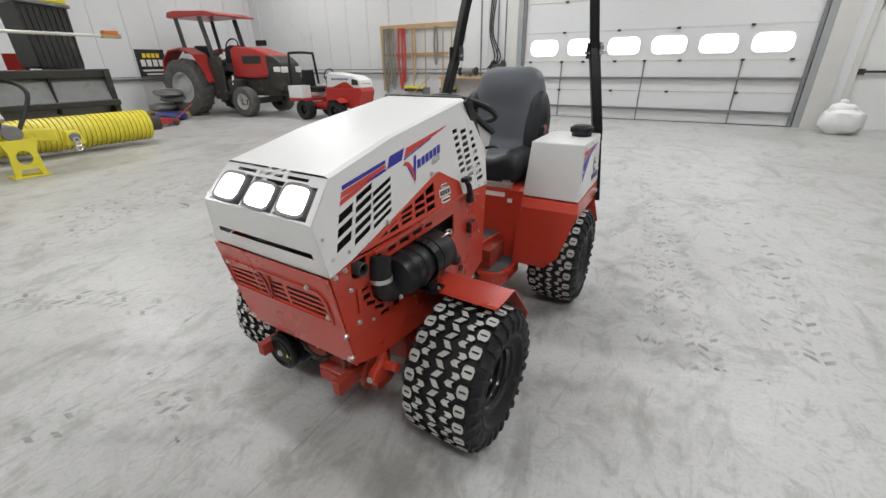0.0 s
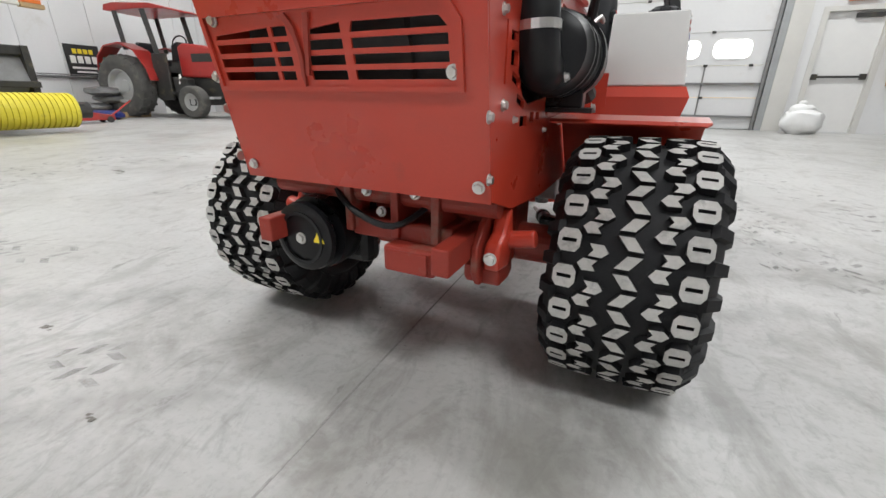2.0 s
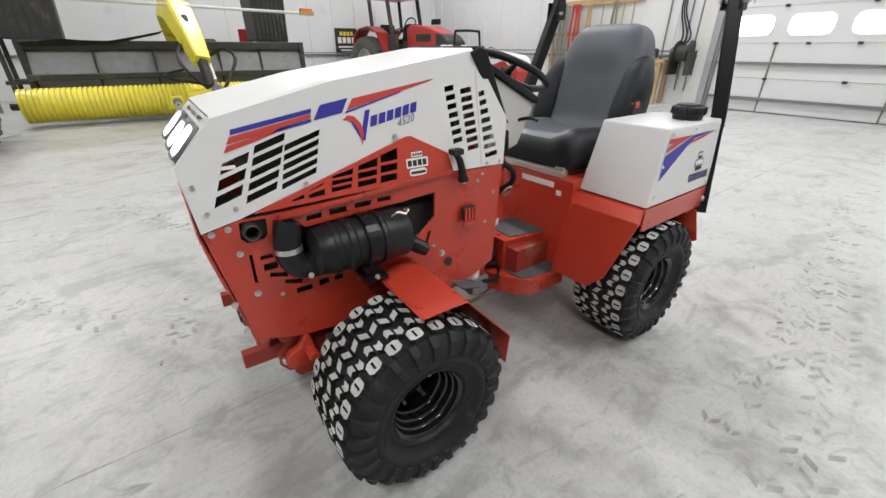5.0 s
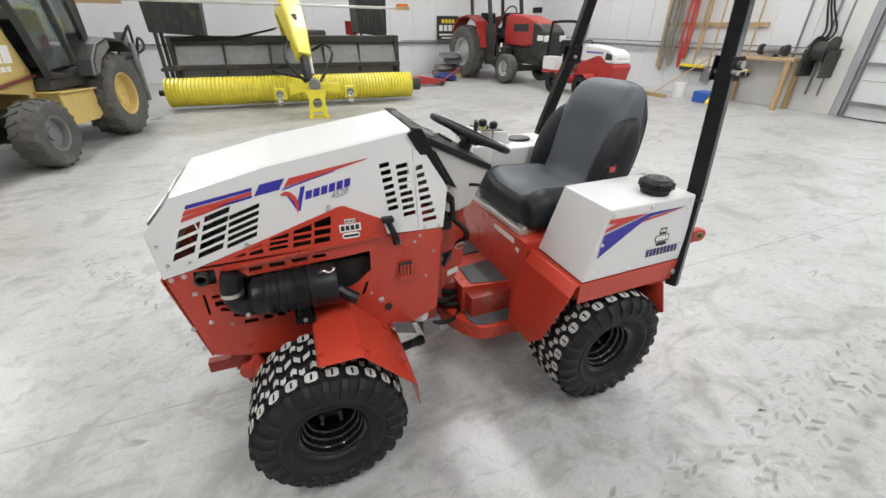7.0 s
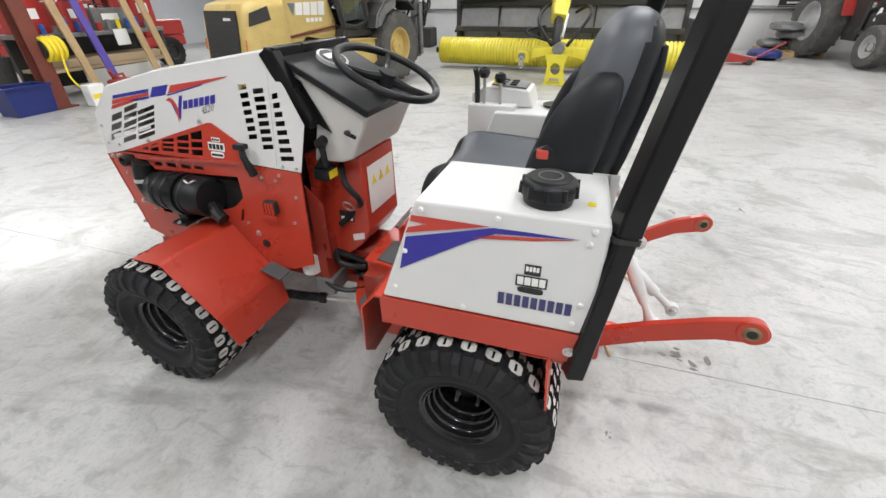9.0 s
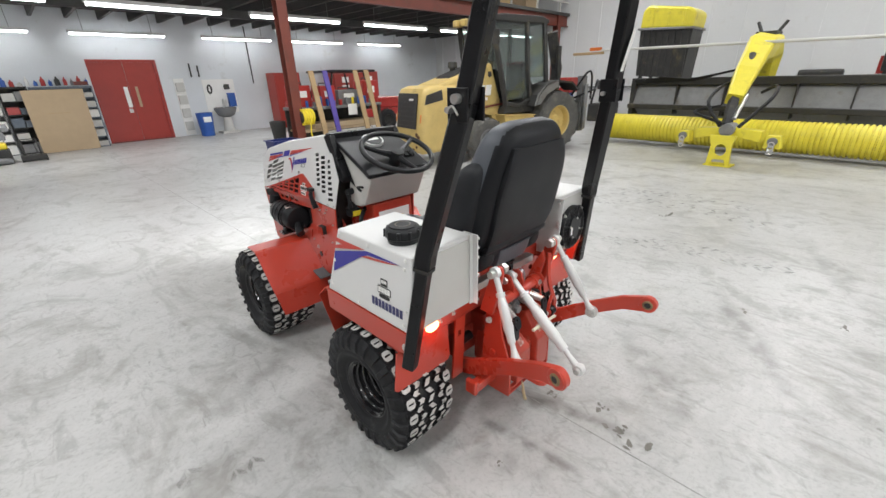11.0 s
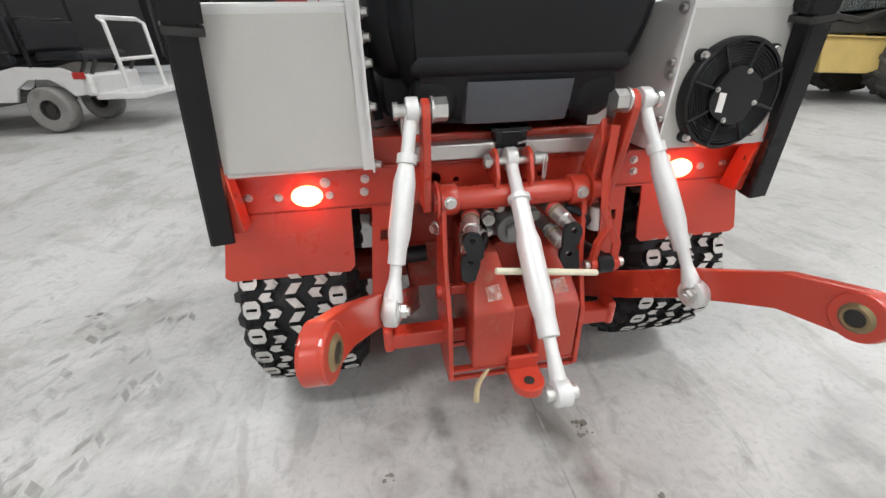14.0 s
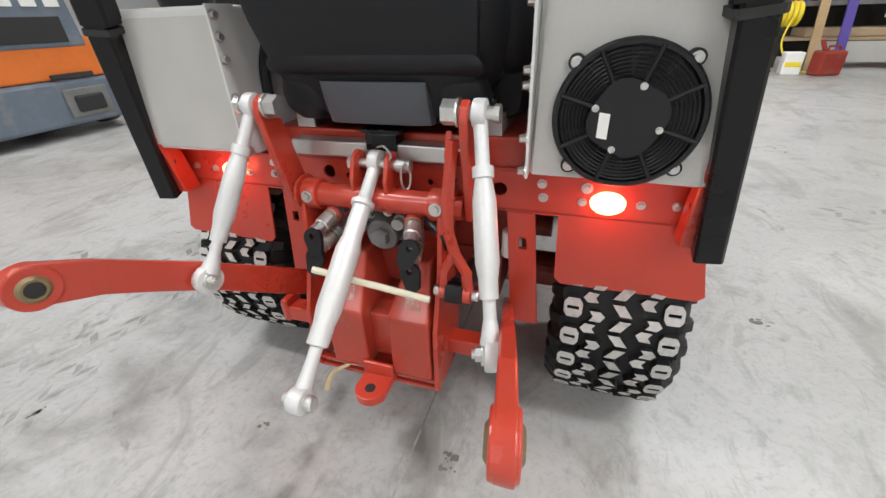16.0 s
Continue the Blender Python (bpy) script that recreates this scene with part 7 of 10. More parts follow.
parts("chain_link", seq(*[pipe([(-5.80 + 0.01 * (k % 2), y + 0.03 * math.cos(a), 0.36 - 0.05 * k + 0.035 * math.sin(a)) for a in np.linspace(0, 6.283, 12, endpoint=False)], 0.010, 6, closed=True) for y in (-0.15, 0.95) for k in range(3)]), STEEL, broom, m=Matrix.Translation((0.13, 0.17, 0)))
part("ram_rod", cyl((-6.05, 0.40, 0.66), (-6.45, 0.40, 0.98), 0.030), STEEL, broom, "bright hydraulic ram rod", m=Matrix.Translation((0.13, 0.17, 0)))
boom = [(-6.10, 0.47, 0.92), (-6.55, 0.43, 1.27), (-7.25, 0.37, 1.66), (-7.85, 0.32, 1.72), (-8.2, 0.31, 1.55), (-8.4, 0.31, 1.05)]
part("boom", pipe(boom, [0.10, 0.145, 0.18, 0.19, 0.16, 0.10], square=True), YELLOW, broom, "bent yellow boom")
part("boom_knuckle", pipe([(-5.92, 0.50, 0.48), (-6.02, 0.48, 0.80), (-6.14, 0.47, 0.98)], 0.055, square=True), BLACKSTEEL, broom, "dark boom knuckle")
parts("boom_cylinder", seq(cyl((-6.06, 0.5, 0.80), (-6.75, 0.42, 1.56), 0.045), box(-8.1, -7.7, 0.17, 0.45, 1.86, 1.93), cyl((-7.9, 0.21, 1.92), (-7.95, 0.12, 2.09), 0.025), cyl((-8.0, 0.41, 1.92), (-8.02, 0.50, 2.09), 0.025)), BLACKSTEEL, broom)
parts("boom_hose", seq(pipe(curve([(-5.95, 0.28, 0.55), (-6.1, 0.02, 0.9), (-6.6, 0.10, 1.15), (-6.9, 0.3, 1.05)]), 0.025, 8), pipe(curve([(-5.95, 0.5, 0.55), (-6.2, 0.75, 0.95), (-6.7, 0.68, 1.10), (-6.9, 0.48, 1.0)]), 0.025, 8), pipe(curve([(-5.9, 0.34, 0.6), (-6.3, -0.2, 0.72), (-6.6, 0.05, 0.80)]), 0.022, 8)), RUBBER, broom, "looped black hydraulic hoses", m=Matrix.Translation((0.13, 0.17, 0)))
part("drive_motor", join(cyl((-7.05, 2.48, 0.315), (-7.05, 2.66, 0.315), 0.12), box(-7.6, -6.95, 2.52, 2.58, 0.25, 0.40)), BLACKSTEEL, broom)

hopper = thing("spreader_hopper", "black hopper box with a yellow lid on a steel stand", "hopper", "spreader hoppers", pose(-10.2, -1.90, 0) @ Matrix.Diagonal((1, 0.85, 1, 1)))
part("body", prism([(-0.62, 1.26), (0.60, 1.18), (0.66, 2.20), (-0.66, 2.27)], -0.40, 0.40, 0.02), BLACKSTEEL, hopper, "dirty black ribbed hopper")
parts("rib", seq(*[box(0.40, 0.43, y - 0.02, y + 0.02, 1.26, 2.18) for y in np.arange(-0.55, 0.6, 0.16)]), BLACKSTEEL, hopper)
lid = part("lid", prism([(-0.66, 2.27), (0.66, 2.21), (0.68, 2.52), (0.52, 2.62), (-0.50, 2.74), (-0.64, 2.62)], -0.45, 0.45, 0.05), YELLOW, hopper, "yellow moulded lid")
part("lid_rim", prism([(-0.70, 2.24), (0.70, 2.18), (0.70, 2.23), (-0.70, 2.29)], -0.48, 0.48, 0.01), GREYSTEEL, lid)
parts("lid_ridge", seq(*[prism([(y - 0.03, 2.30), (y + 0.03, 2.30), (y + 0.02, 2.66 - 0.1 * (y + 0.3)), (y - 0.02, 2.66 - 0.1 * (y + 0.3))], 0.44, 0.475, 0.01) for y in (-0.35, 0.05, 0.42)]), YELLOW, lid)
parts("stand_leg", seq(*[box(x - 0.04, x + 0.04, y - 0.04, y + 0.04, 0, 1.28) for x in (-0.35, 0.35) for y in (-0.5, 0.5)], box(-0.4, 0.4, -0.6, 0.6, 0.5, 0.56)), BLACKSTEEL, hopper)
copy_thing(hopper, pose(-9.25, 2.12, 0) @ Matrix.Diagonal((1, 0.62, 1, 1)))
pole = thing("long_pole", "long white pole with wooden end blocks laid across the boom", "pole")
part("tube", cyl((-7.62, -2.35, 1.77), (-7.60, 2.35, 1.71), 0.024, n=12), OFFWHITE, pole)
part("end_block", box(-7.66, -7.58, -2.95, -2.30, 1.70, 1.75, 0.008), WOOD, pole)
part("end_flag", box(-7.67, -7.57, -2.58, -2.36, 1.77, 1.83, 0.006), ORANGE, pole)
part("end_block", box(-7.65, -7.55, 2.30, 2.58, 1.68, 1.74, 0.008), WOOD, pole)
part("end_flag", box(-7.66, -7.54, 2.33, 2.54, 1.74, 1.79, 0.006), ORANGE, pole)

# machines stored behind the screen
rack = thing("mower_deck", "dark steel mower deck standing behind the screen", "mower deck", m=pose(-10.6, 0.8, 0))
part("deck", prism([(-1.9, 0.15), (2.2, 0.15), (2.3, 0.75), (1.5, 0.95), (-1.6, 0.95), (-2.0, 0.7)], -0.5, 0.4, 0.04), BLACKSTEEL, rack)
part("gear_cover", box(-0.3, 0.2, -0.2, 0.5, 0.94, 1.3, 0.05), BLACKSTEEL, rack)
for y in (-1.7, 1.9):
    part("skid", box(-0.45, 0.35, y - 0.1, y + 0.1, 0, 0.16), BLACKSTEEL, rack)
part("emblem", box(0.41, 0.43, 0.95, 1.25, 1.2, 1.5), RED_FAR, rack)
part("emblem_mount", box(0.30, 0.41, 1.05, 1.15, 0.9, 1.5), BLACKSTEEL, rack)

# ---- wall sign, bags, drums near the west wall ----
sign = thing("wall_sign", "black dealer sign board with yellow and white block lettering", "sign")
part("board", box(X0 + 0.024, X0 + 0.05, 5.14, 5.90, 0.93, 1.68, 0.004), INK, sign)
parts("letter_block", seq(*[box(X0 + 0.05, X0 + 0.054, 5.22 + 0.16 * i, 5.34 + 0.16 * i, 1.25, 1.42) for i in range(4)]), PAPER, sign, "white letter-sized block")
parts("letter_block", seq(*[box(X0 + 0.05, X0 + 0.054, 5.30 + 0.12 * i, 5.39 + 0.12 * i, 1.47, 1.58) for i in range(4)]), YELLOWLABEL, sign, "yellow letter-sized block")
parts("printed_rule", seq(box(X0 + 0.05, X0 + 0.054, 5.22, 5.82, 1.12, 1.17), box(X0 + 0.05, X0 + 0.054, 5.30, 5.76, 1.03, 1.07)), PAPER, sign)


def sack(parent, name, x, y, z, a, b, c, material, seed):
    bm = bmesh.new()
    bmesh.ops.create_icosphere(bm, subdivisions=3, radius=1)
    for v in bm.verts:
        p = v.co.copy()
        k = 1 + 0.16 * noise.noise(p * 2.1 + Vector((seed, 0, 0))) + 0.07 * noise.noise(p * 5.3 + Vector((0, seed, 0)))
        v.co = Vector((math.copysign(abs(p.x) ** 0.8, p.x) * a * k, math.copysign(abs(p.y) ** 0.8, p.y) * b * k, max(-1.0, math.copysign(abs(p.z) ** 0.7, p.z) * k) * c))
        if v.co.z < -c * 0.9:
            v.co.z = -c
    bm.transform(Matrix.Translation((x, y, z + c)))
    return part(name, bm, material, parent, smooth=True)


SACK = mat("white_woven_sack", (0.72, 0.72, 0.71), 0.6, var=0.06, scale=5, fine=120, bump=0.4, depth=0.006)
bag = thing("rubbish_bag", "crumpled white rubbish bag on the floor", "bag", m=pose(3.35, 8.45, 0))
sack(bag, "body", 0, 0, 0, 0.31, 0.26, 0.22, SACK, 3.0)
sack(bag, "shoulder", -0.03, 0, 0.20, 0.20, 0.18, 0.16, SACK, 6.0)
sack(bag, "neck", -0.04, 0.02, 0.46, 0.06, 0.055, 0.06, SACK, 5.0)
pallet = thing("stacked_bags", "stack of wrapped grey bags on a wooden pallet", "bags", m=pose(-11.4, 5.3, 0))
part("pallet_deck", join(*[box(-0.55, 0.55, y - 0.05, y + 0.05, 0.10, 0.13) for y in (-0.5, -0.25, 0, 0.25, 0.5)], *[box(x - 0.05, x + 0.05, -0.55, 0.55, 0.0, 0.10) for x in (-0.5, 0, 0.5)]), WOOD, pallet)
for k, (x, y, z) in enumerate(((-0.2, -0.25, 0.13), (0.2, 0.25, 0.13), (0.0, 0.0, 0.33), (-0.1, 0.1, 0.52), (0.1, -0.2, 0.50))):
    sack(pallet, "bag", x, y, z, 0.38, 0.30, 0.10, OFFWHITE if k % 2 else GREYSTEEL, 1.3 * k)
tarp = thing("folded_tarp", "folded dark blue tarpaulin on the floor", "tarpaulin", m=pose(-10.5, 4.6, 0))
sack(tarp, "cloth", 0, 0, 0, 0.45, 0.3, 0.10, NAVYPL, 8.0)
floorjack = thing("floor_jack", "red floor jack behind the roller", "jack", m=pose(-9.4, 3.6, 0))
part("frame", join(prism([(-0.5, 0.05), (0.5, 0.05), (0.5, 0.14), (-0.2, 0.26), (-0.5, 0.20)], -0.14, 0.14, 0.01), cyl((0, 0.5, 0.12), (0, 0.95, 0.42), 0.015)), RED_FAR, floorjack)
parts("caster", seq(*[cyl((x - 0.02, y, 0.06), (x + 0.02, y, 0.06), 0.06) for x in (-0.14, 0.14) for y in (-0.4, 0.4)]), BLACKSTEEL, floorjack)

# ---- red utility tractor ----
ut = thing("utility_tractor", "red utility tractor with canopy and grey-rimmed wheels", "tractor", m=Matrix.Translation((-10.92, 5.50, 0)) @ Matrix.Rotation(radians(7.5), 4, "Z") @ Matrix.Translation((10.35, 0.12, 0)))
RIMGREY = mat("silver_wheel_rim", (0.48, 0.48, 0.47), 0.45, metal=0.3, var=0.1)
SWAP = Matrix(((0, 1, 0, 0), (1, 0, 0, 0), (0, 0, 1, 0), (0, 0, 0, 1)))
for y, s in ((-0.12, -1), (1.45, 1)):
    big_wheel(ut, -10.35, y, 0.72, 0.23, RIMGREY, OLDTYRE, 20, 0.52, s)
    big_wheel(ut, -8.55, y + 0.12 * s * -1, 0.38, 0.13, RIMGREY, OLDTYRE, 18, 0.50, s, bars=False)
part("hood", prism([(-9.15, 0.95), (-9.15, 1.62), (-9.0, 1.70), (-8.4, 1.64), (-7.75, 1.47), (-7.72, 1.0), (-8.3, 0.92)], 0.34, 1.00, 0.05), RED_FAR, ut, "red sloping hood", m=SWAP)
part("nose_cone", prism([(-7.98, 0.70), (-7.98, 1.50), (-7.72, 1.45), (-7.50, 1.28), (-7.45, 0.75), (-7.55, 0.60)], 0.32, 1.02, 0.05), BLACKSTEEL, ut, "black nose with headlamps", m=SWAP)
for y in (0.42, 0.92):
    part("headlamp", box(-7.53, -7.46, y - 0.10, y + 0.10, 1.06, 1.20, 0.02), PAPER, ut)
part("side_headlamp", box(-7.75, -7.54, 0.305, 0.33, 1.08, 1.20, 0.01), PAPER, ut)
for y in (0.328, 1.003):
    part("side_vent", box(-8.75, -8.15, y, y + 0.01, 1.28, 1.46), BLACKSTEEL, ut)
part("engine", box(-9.0, -7.7, 0.42, 0.92, 0.50, 0.98, 0.04), BLACKSTEEL, ut)
for y in (0.02, 1.30):
    part("fender", sheet([(-11.10, 1.05), (-11.02, 1.38), (-10.75, 1.60), (-10.3, 1.66), (-9.9, 1.50), (-9.62, 1.10), (-9.55, 0.85)], y - 0.20, y + 0.22, 0.03), RED_FAR, ut, "red rear fender", m=SWAP)
part("transmission", join(box(-10.8, -9.0, 0.35, 0.98, 0.45, 0.95, 0.05), box(-9.6, -9.0, 0.0, 1.30, 0.55, 0.62)), BLACKSTEEL, ut)
part("platform_panel", box(-9.62, -9.18, 0.02, 0.08, 0.42, 1.45, 0.02), BLACKSTEEL, ut)
part("fuel_tank", box(-9.15, -8.75, 0.06, 0.34, 0.55, 0.92, 0.05), BLACKSTEEL, ut)
parts("seat", seq(box(-10.4, -9.95, 0.42, 0.90, 1.22, 1.36, 0.04), box(-10.5, -10.35, 0.42, 0.90, 1.3, 1.75, 0.04)), SEAT, ut)
part("steering_wheel", pipe([(-9.35 + 0.07 * math.cos(a), 0.66 + 0.2 * math.sin(a), 1.72 + 0.17 * math.cos(a)) for a in np.linspace(0, 6.283, 24, endpoint=False)], 0.018, 8, closed=True), PLASTIC, ut)
part("dash_cowl", prism([(-9.4, 1.3), (-9.35, 1.66), (-9.15, 1.74), (-9.1, 1.3)], 0.38, 0.96, 0.03), PLASTIC, ut, m=SWAP)
for y in (0.10, 1.22):
    part("canopy_post", pipe([(-10.42, y, 1.55), (-10.52, y, 2.38)], 0.045, square=True), BLACKSTEEL, ut)
    part("canopy_post", pipe([(-9.45, y, 0.55), (-9.50, y, 1.50), (-9.68, y, 2.38)], 0.055, square=True), BLACKSTEEL, ut)
part("canopy", prism([(-10.80, 2.40), (-10.75, 2.52), (-10.5, 2.55), (-9.4, 2.50), (-8.98, 2.40), (-9.0, 2.37), (-9.6, 2.40), (-10.7, 2.38)], 0.05, 1.27, 0.02), RED_FAR, ut, "thin red canopy roof", m=SWAP)
part("reflector_tag", cyl((-8.95, 0.10, 0.78), (-8.95, 0.10, 1.0), 0.05, 0.02), PAPER, ut)
part("front_axle", box(-8.65, -8.45, -0.05, 1.40, 0.30, 0.44), BLACKSTEEL, ut)
part("mirror", box(-8.95, -8.60, 1.1, 1.16, 1.72, 1.86, 0.02), PLASTIC, ut)

# ---- second, smaller red and white tractor ----
sm = thing("compact_tractor", "second red and white compact tractor parked by the wall", "tractor", m=pose(-6.62, 6.52, 0, 0, 0, 0))
for x in (-0.62, 0.38):
    for y, s in ((-0.42, -1), (0.42, 1)):
        big_wheel(sm, x, y, 0.24, 0.13, RIM, RUBBER, 16, 0.45, s)
part("body", prism([(-0.10, 0.30), (-0.10, 0.73), (0.97, 0.73), (1.02, 0.66), (0.94, 0.36), (0.82, 0.28)], -0.24, 0.24, 0.01), RED_FAR, sm, "red engine body", m=SWAP)
part("hood", prism([(-0.08, 0.732), (-0.04, 1.03), (0.04, 1.07), (0.80, 0.99), (0.97, 0.90), (1.0, 0.732)], -0.215, 0.215, 0.03), WHITE, sm, "white hood", m=SWAP)
for y in (-0.226, 0.216):
    part("side_grille", prism([(0.10, 0.735), (0.48, 0.86), (0.58, 0.86), (0.78, 0.735)], y, y + 0.010), RED_FAR, sm, m=SWAP)
    part("louvre", prism([(0.72, 0.80), (0.92, 0.80), (0.90, 0.90), (0.74, 0.93)], y, y + 0.010), INK, sm, m=SWAP)
part("lamp_bar", prism([(0.90, 0.905), (0.975, 0.86), (0.985, 0.82), (0.95, 0.82)], -0.16, 0.16), INK, sm, m=SWAP)
for y in (-0.42, 0.42):
    part("fender", sheet([(0.18, 0.30), (0.26, 0.47), (0.50, 0.50), (0.62, 0.42)], y - 0.14, y + 0.14, 0.02), RED_FAR, sm, m=SWAP)
part("foot_deck", box(-0.45, -0.05, -0.30, 0.30, 0.30, 0.38, 0.01), RED_FAR, sm)
part("side_box", box(-1.05, -0.58, -0.52, -0.24, 0.50, 0.78, 0.01), WHITE, sm)
part("side_box", box(-1.05, -0.58, 0.24, 0.52, 0.50, 0.78, 0.01), WHITE, sm)
part("rear_frame", join(box(-1.05, -0.5, -0.52, 0.52, 0.42, 0.50, 0.01), box(-0.55, -0.05, -0.2, 0.2, 0.22, 0.40)), RED_FAR, sm)
parts("seat", seq(box(-0.85, -0.42, -0.2, 0.2, 0.62, 0.74, 0.03), prism([(-0.2, 0.7), (0.2, 0.7), (0.16, 1.12), (-0.16, 1.12)], -0.92, -0.80, 0.03)), SEAT, sm)
part("roll_bar", pipe(curve([(-0.98, -0.48, 0.5), (-1.0, -0.40, 1.40), (-0.98, -0.30, 1.50), (-0.98, 0.30, 1.50), (-1.0, 0.40, 1.40), (-0.98, 0.48, 0.5)], 5), 0.03, 8), BLACK, sm)
part("steering_wheel", pipe([(-0.16 + 0.05 * math.cos(a), 0.15 * math.sin(a), 1.02 + 0.12 * math.cos(a)) for a in np.linspace(0, 6.283, 20, endpoint=False)], 0.012, 6, closed=True), PLASTIC, sm)
part("dash", prism([(-0.15, 0.7), (0.15, 0.7), (0.15, 0.98), (-0.15, 0.98)], -0.14, 0.0, 0.01), PLASTIC, sm)
parts("name_bar", seq(*[box(0.12 + 0.075 * i, 0.17 + 0.075 * i, -0.222, -0.214, 0.90, 0.94) for i in range(7)]), BLUE, sm)

# ---- tool board and hand tools on the north wall ----
board = thing("tool_board", "wooden tool board with hanging straps and ropes", "tool board")
part("rail", join(box(-7.05, -4.55, Y1 - 0.06, Y1 - 0.021, 2.08, 2.20), box(-7.0, -4.55, Y1 - 0.05, Y1 - 0.021, 1.42, 1.50), box(-7.05, -6.97, Y1 - 0.05, Y1 - 0.021, 0.5, 2.08)), WOOD, board)
STRAP = mat("faded_strap_webbing", (0.22, 0.20, 0.16), 0.9, var=0.3)
REDSTRAP = mat("red_strap_webbing", (0.42, 0.06, 0.04), 0.9, var=0.2)
for k, (x, w, lo, m_) in enumerate(((-6.86, 0.07, 0.45, STRAP), (-6.72, 0.05, 0.7, STRAP), (-6.62, 0.06, 0.55, STRAP), (-6.35, 0.07, 0.55, REDSTRAP), (-6.24, 0.05, 0.75, REDSTRAP), (-5.9, 0.05, 0.9, WOOD), (-5.2, 0.05, 1.2, STRAP))):
    pts = curve([(x - w * 0.5, Y1 - 0.09, 2.12), (x - w, Y1 - 0.10, (2.1 + lo) / 2), (x, Y1 - 0.10, lo), (x + w, Y1 - 0.10, (2.1 + lo) / 2), (x + w * 0.5, Y1 - 0.09, 2.12)], 6)
    part("strap", pipe(pts, 0.028, 6), m_, board)
tool_specs = ((-5.95, "broom", 0.62, True), (-5.55, "shovel", 0.4, False), (-5.0, "rake", 0.5, False), (-4.75, "squeegee", 0.3, True))
for x, name, w, wide in tool_specs:
    tl = thing(name, "long-handled " + name + " hanging on the tool board", name, "hand tools")
    part("handle", cyl((x, Y1 - 0.09, 0.62), (x + 0.02, Y1 - 0.09, 2.05), 0.017, n=8), WOOD, tl)
    if wide:
        part("head", join(box(x - w / 2, x + w / 2, Y1 - 0.13, Y1 - 0.06, 0.58, 0.64, 0.01)), YELLOWLABEL, tl)
        part("bristles", box(x - w / 2, x + w / 2, Y1 - 0.13, Y1 - 0.06, 0.50, 0.58), BLACKSTEEL, tl)
    else:
        part("head", prism([(Y1 - 0.10, 0.30), (Y1 - 0.06, 0.30), (Y1 - 0.08, 0.62)], x - 0.12, x + 0.12), GREYSTEEL, tl)
shelf = thing("wall_bench", "small wall bench with a bench grinder and tins", "bench")
part("top", box(-4.9, -3.6, Y1 - 0.5, Y1 - 0.03, 0.86, 0.91), WOOD, shelf)
parts("leg", seq(*[box(x - 0.04, x + 0.04, y - 0.04, y + 0.04, 0, 0.86) for x in (-4.8, -3.7) for y in (Y1 - 0.44, Y1 - 0.1)]), WOOD, shelf)
grinder = thing("bench_grinder", "grey bench grinder on the wall bench", "grinder")
part("motor", join(cyl((-4.3, Y1 - 0.28, 1.03), (-4.0, Y1 - 0.28, 1.03), 0.08), box(-4.22, -4.08, Y1 - 0.36, Y1 - 0.2, 0.91, 0.97)), GREYSTEEL, grinder)
part("wheel", cyl((-4.40, Y1 - 0.28, 1.03), (-4.36, Y1 - 0.28, 1.03), 0.10), BLACKSTEEL, grinder)
part("wheel", cyl((-3.94, Y1 - 0.28, 1.03), (-3.90, Y1 - 0.28, 1.03), 0.10), BLACKSTEEL, grinder)
reel = thing("hose_reel", "black hose reel fixed to the wall by the bench", "hose reel", m=pose(-3.35, 8.895, 0.62))
part("drum", lathe([(-0.14, 0.05), (-0.14, 0.24), (-0.12, 0.24), (-0.12, 0.16), (0.12, 0.16), (0.12, 0.24), (0.14, 0.24), (0.14, 0.05)], 24, "X", (0, 0, 0.42)), BLACKSTEEL, reel)
parts("frame", seq(box(-0.2, -0.16, -0.2, 0.2, 0, 0.45), box(0.16, 0.2, -0.2, 0.2, 0, 0.45)), BLACKSTEEL, reel)
dust = thing("dustpan", "yellow and blue plastic tubs on the floor", "tub", m=pose(-4.75, 8.2, 0))
part("tub", join(box(-0.25, 0.10, -0.16, 0.16, 0, 0.22, 0.02)), BLUEPL, dust)
part("scoop", prism([(-0.2, 0.0), (0.2, 0.0), (0.2, 0.25), (0.1, 0.30), (-0.2, 0.05)], 0.10, 0.30, 0.01), YELLOWLABEL, dust)
bucket = thing("bucket", "white plastic bucket on the floor", "bucket", m=pose(-5.6, 8.35, 0))
part("pail", lathe([(0.0, 0.11), (0.30, 0.14), (0.30, 0.13), (0.02, 0.10), (0.02, 0.0)], 22, "Z"), PAPER, bucket)
sbroom = thing("push_broom", "wooden push broom lying on the floor", "broom", m=pose(-5.9, 7.9, 0))
part("head", box(-0.35, 0.35, -0.04, 0.04, 0, 0.08), WOOD, sbroom)
part("handle", cyl((0, 0, 0.07), (0.5, 1.1, 0.9), 0.014, n=8), WOOD, sbroom)
ex = thing("hose_bundle", "black cables hanging on the pale wall post", "cable")
parts("cable", seq(*[pipe(curve([(-3.62 + 0.05 * k, Y1 - 0.07, 2.6), (-3.65 + 0.04 * k, Y1 - 0.09, 1.9), (-3.50 + 0.08 * k, Y1 - 0.10, 1.35), (-3.7 + 0.05 * k, Y1 - 0.08, 1.1)]), 0.016, 6) for k in range(3)]), RUBBER, ex)

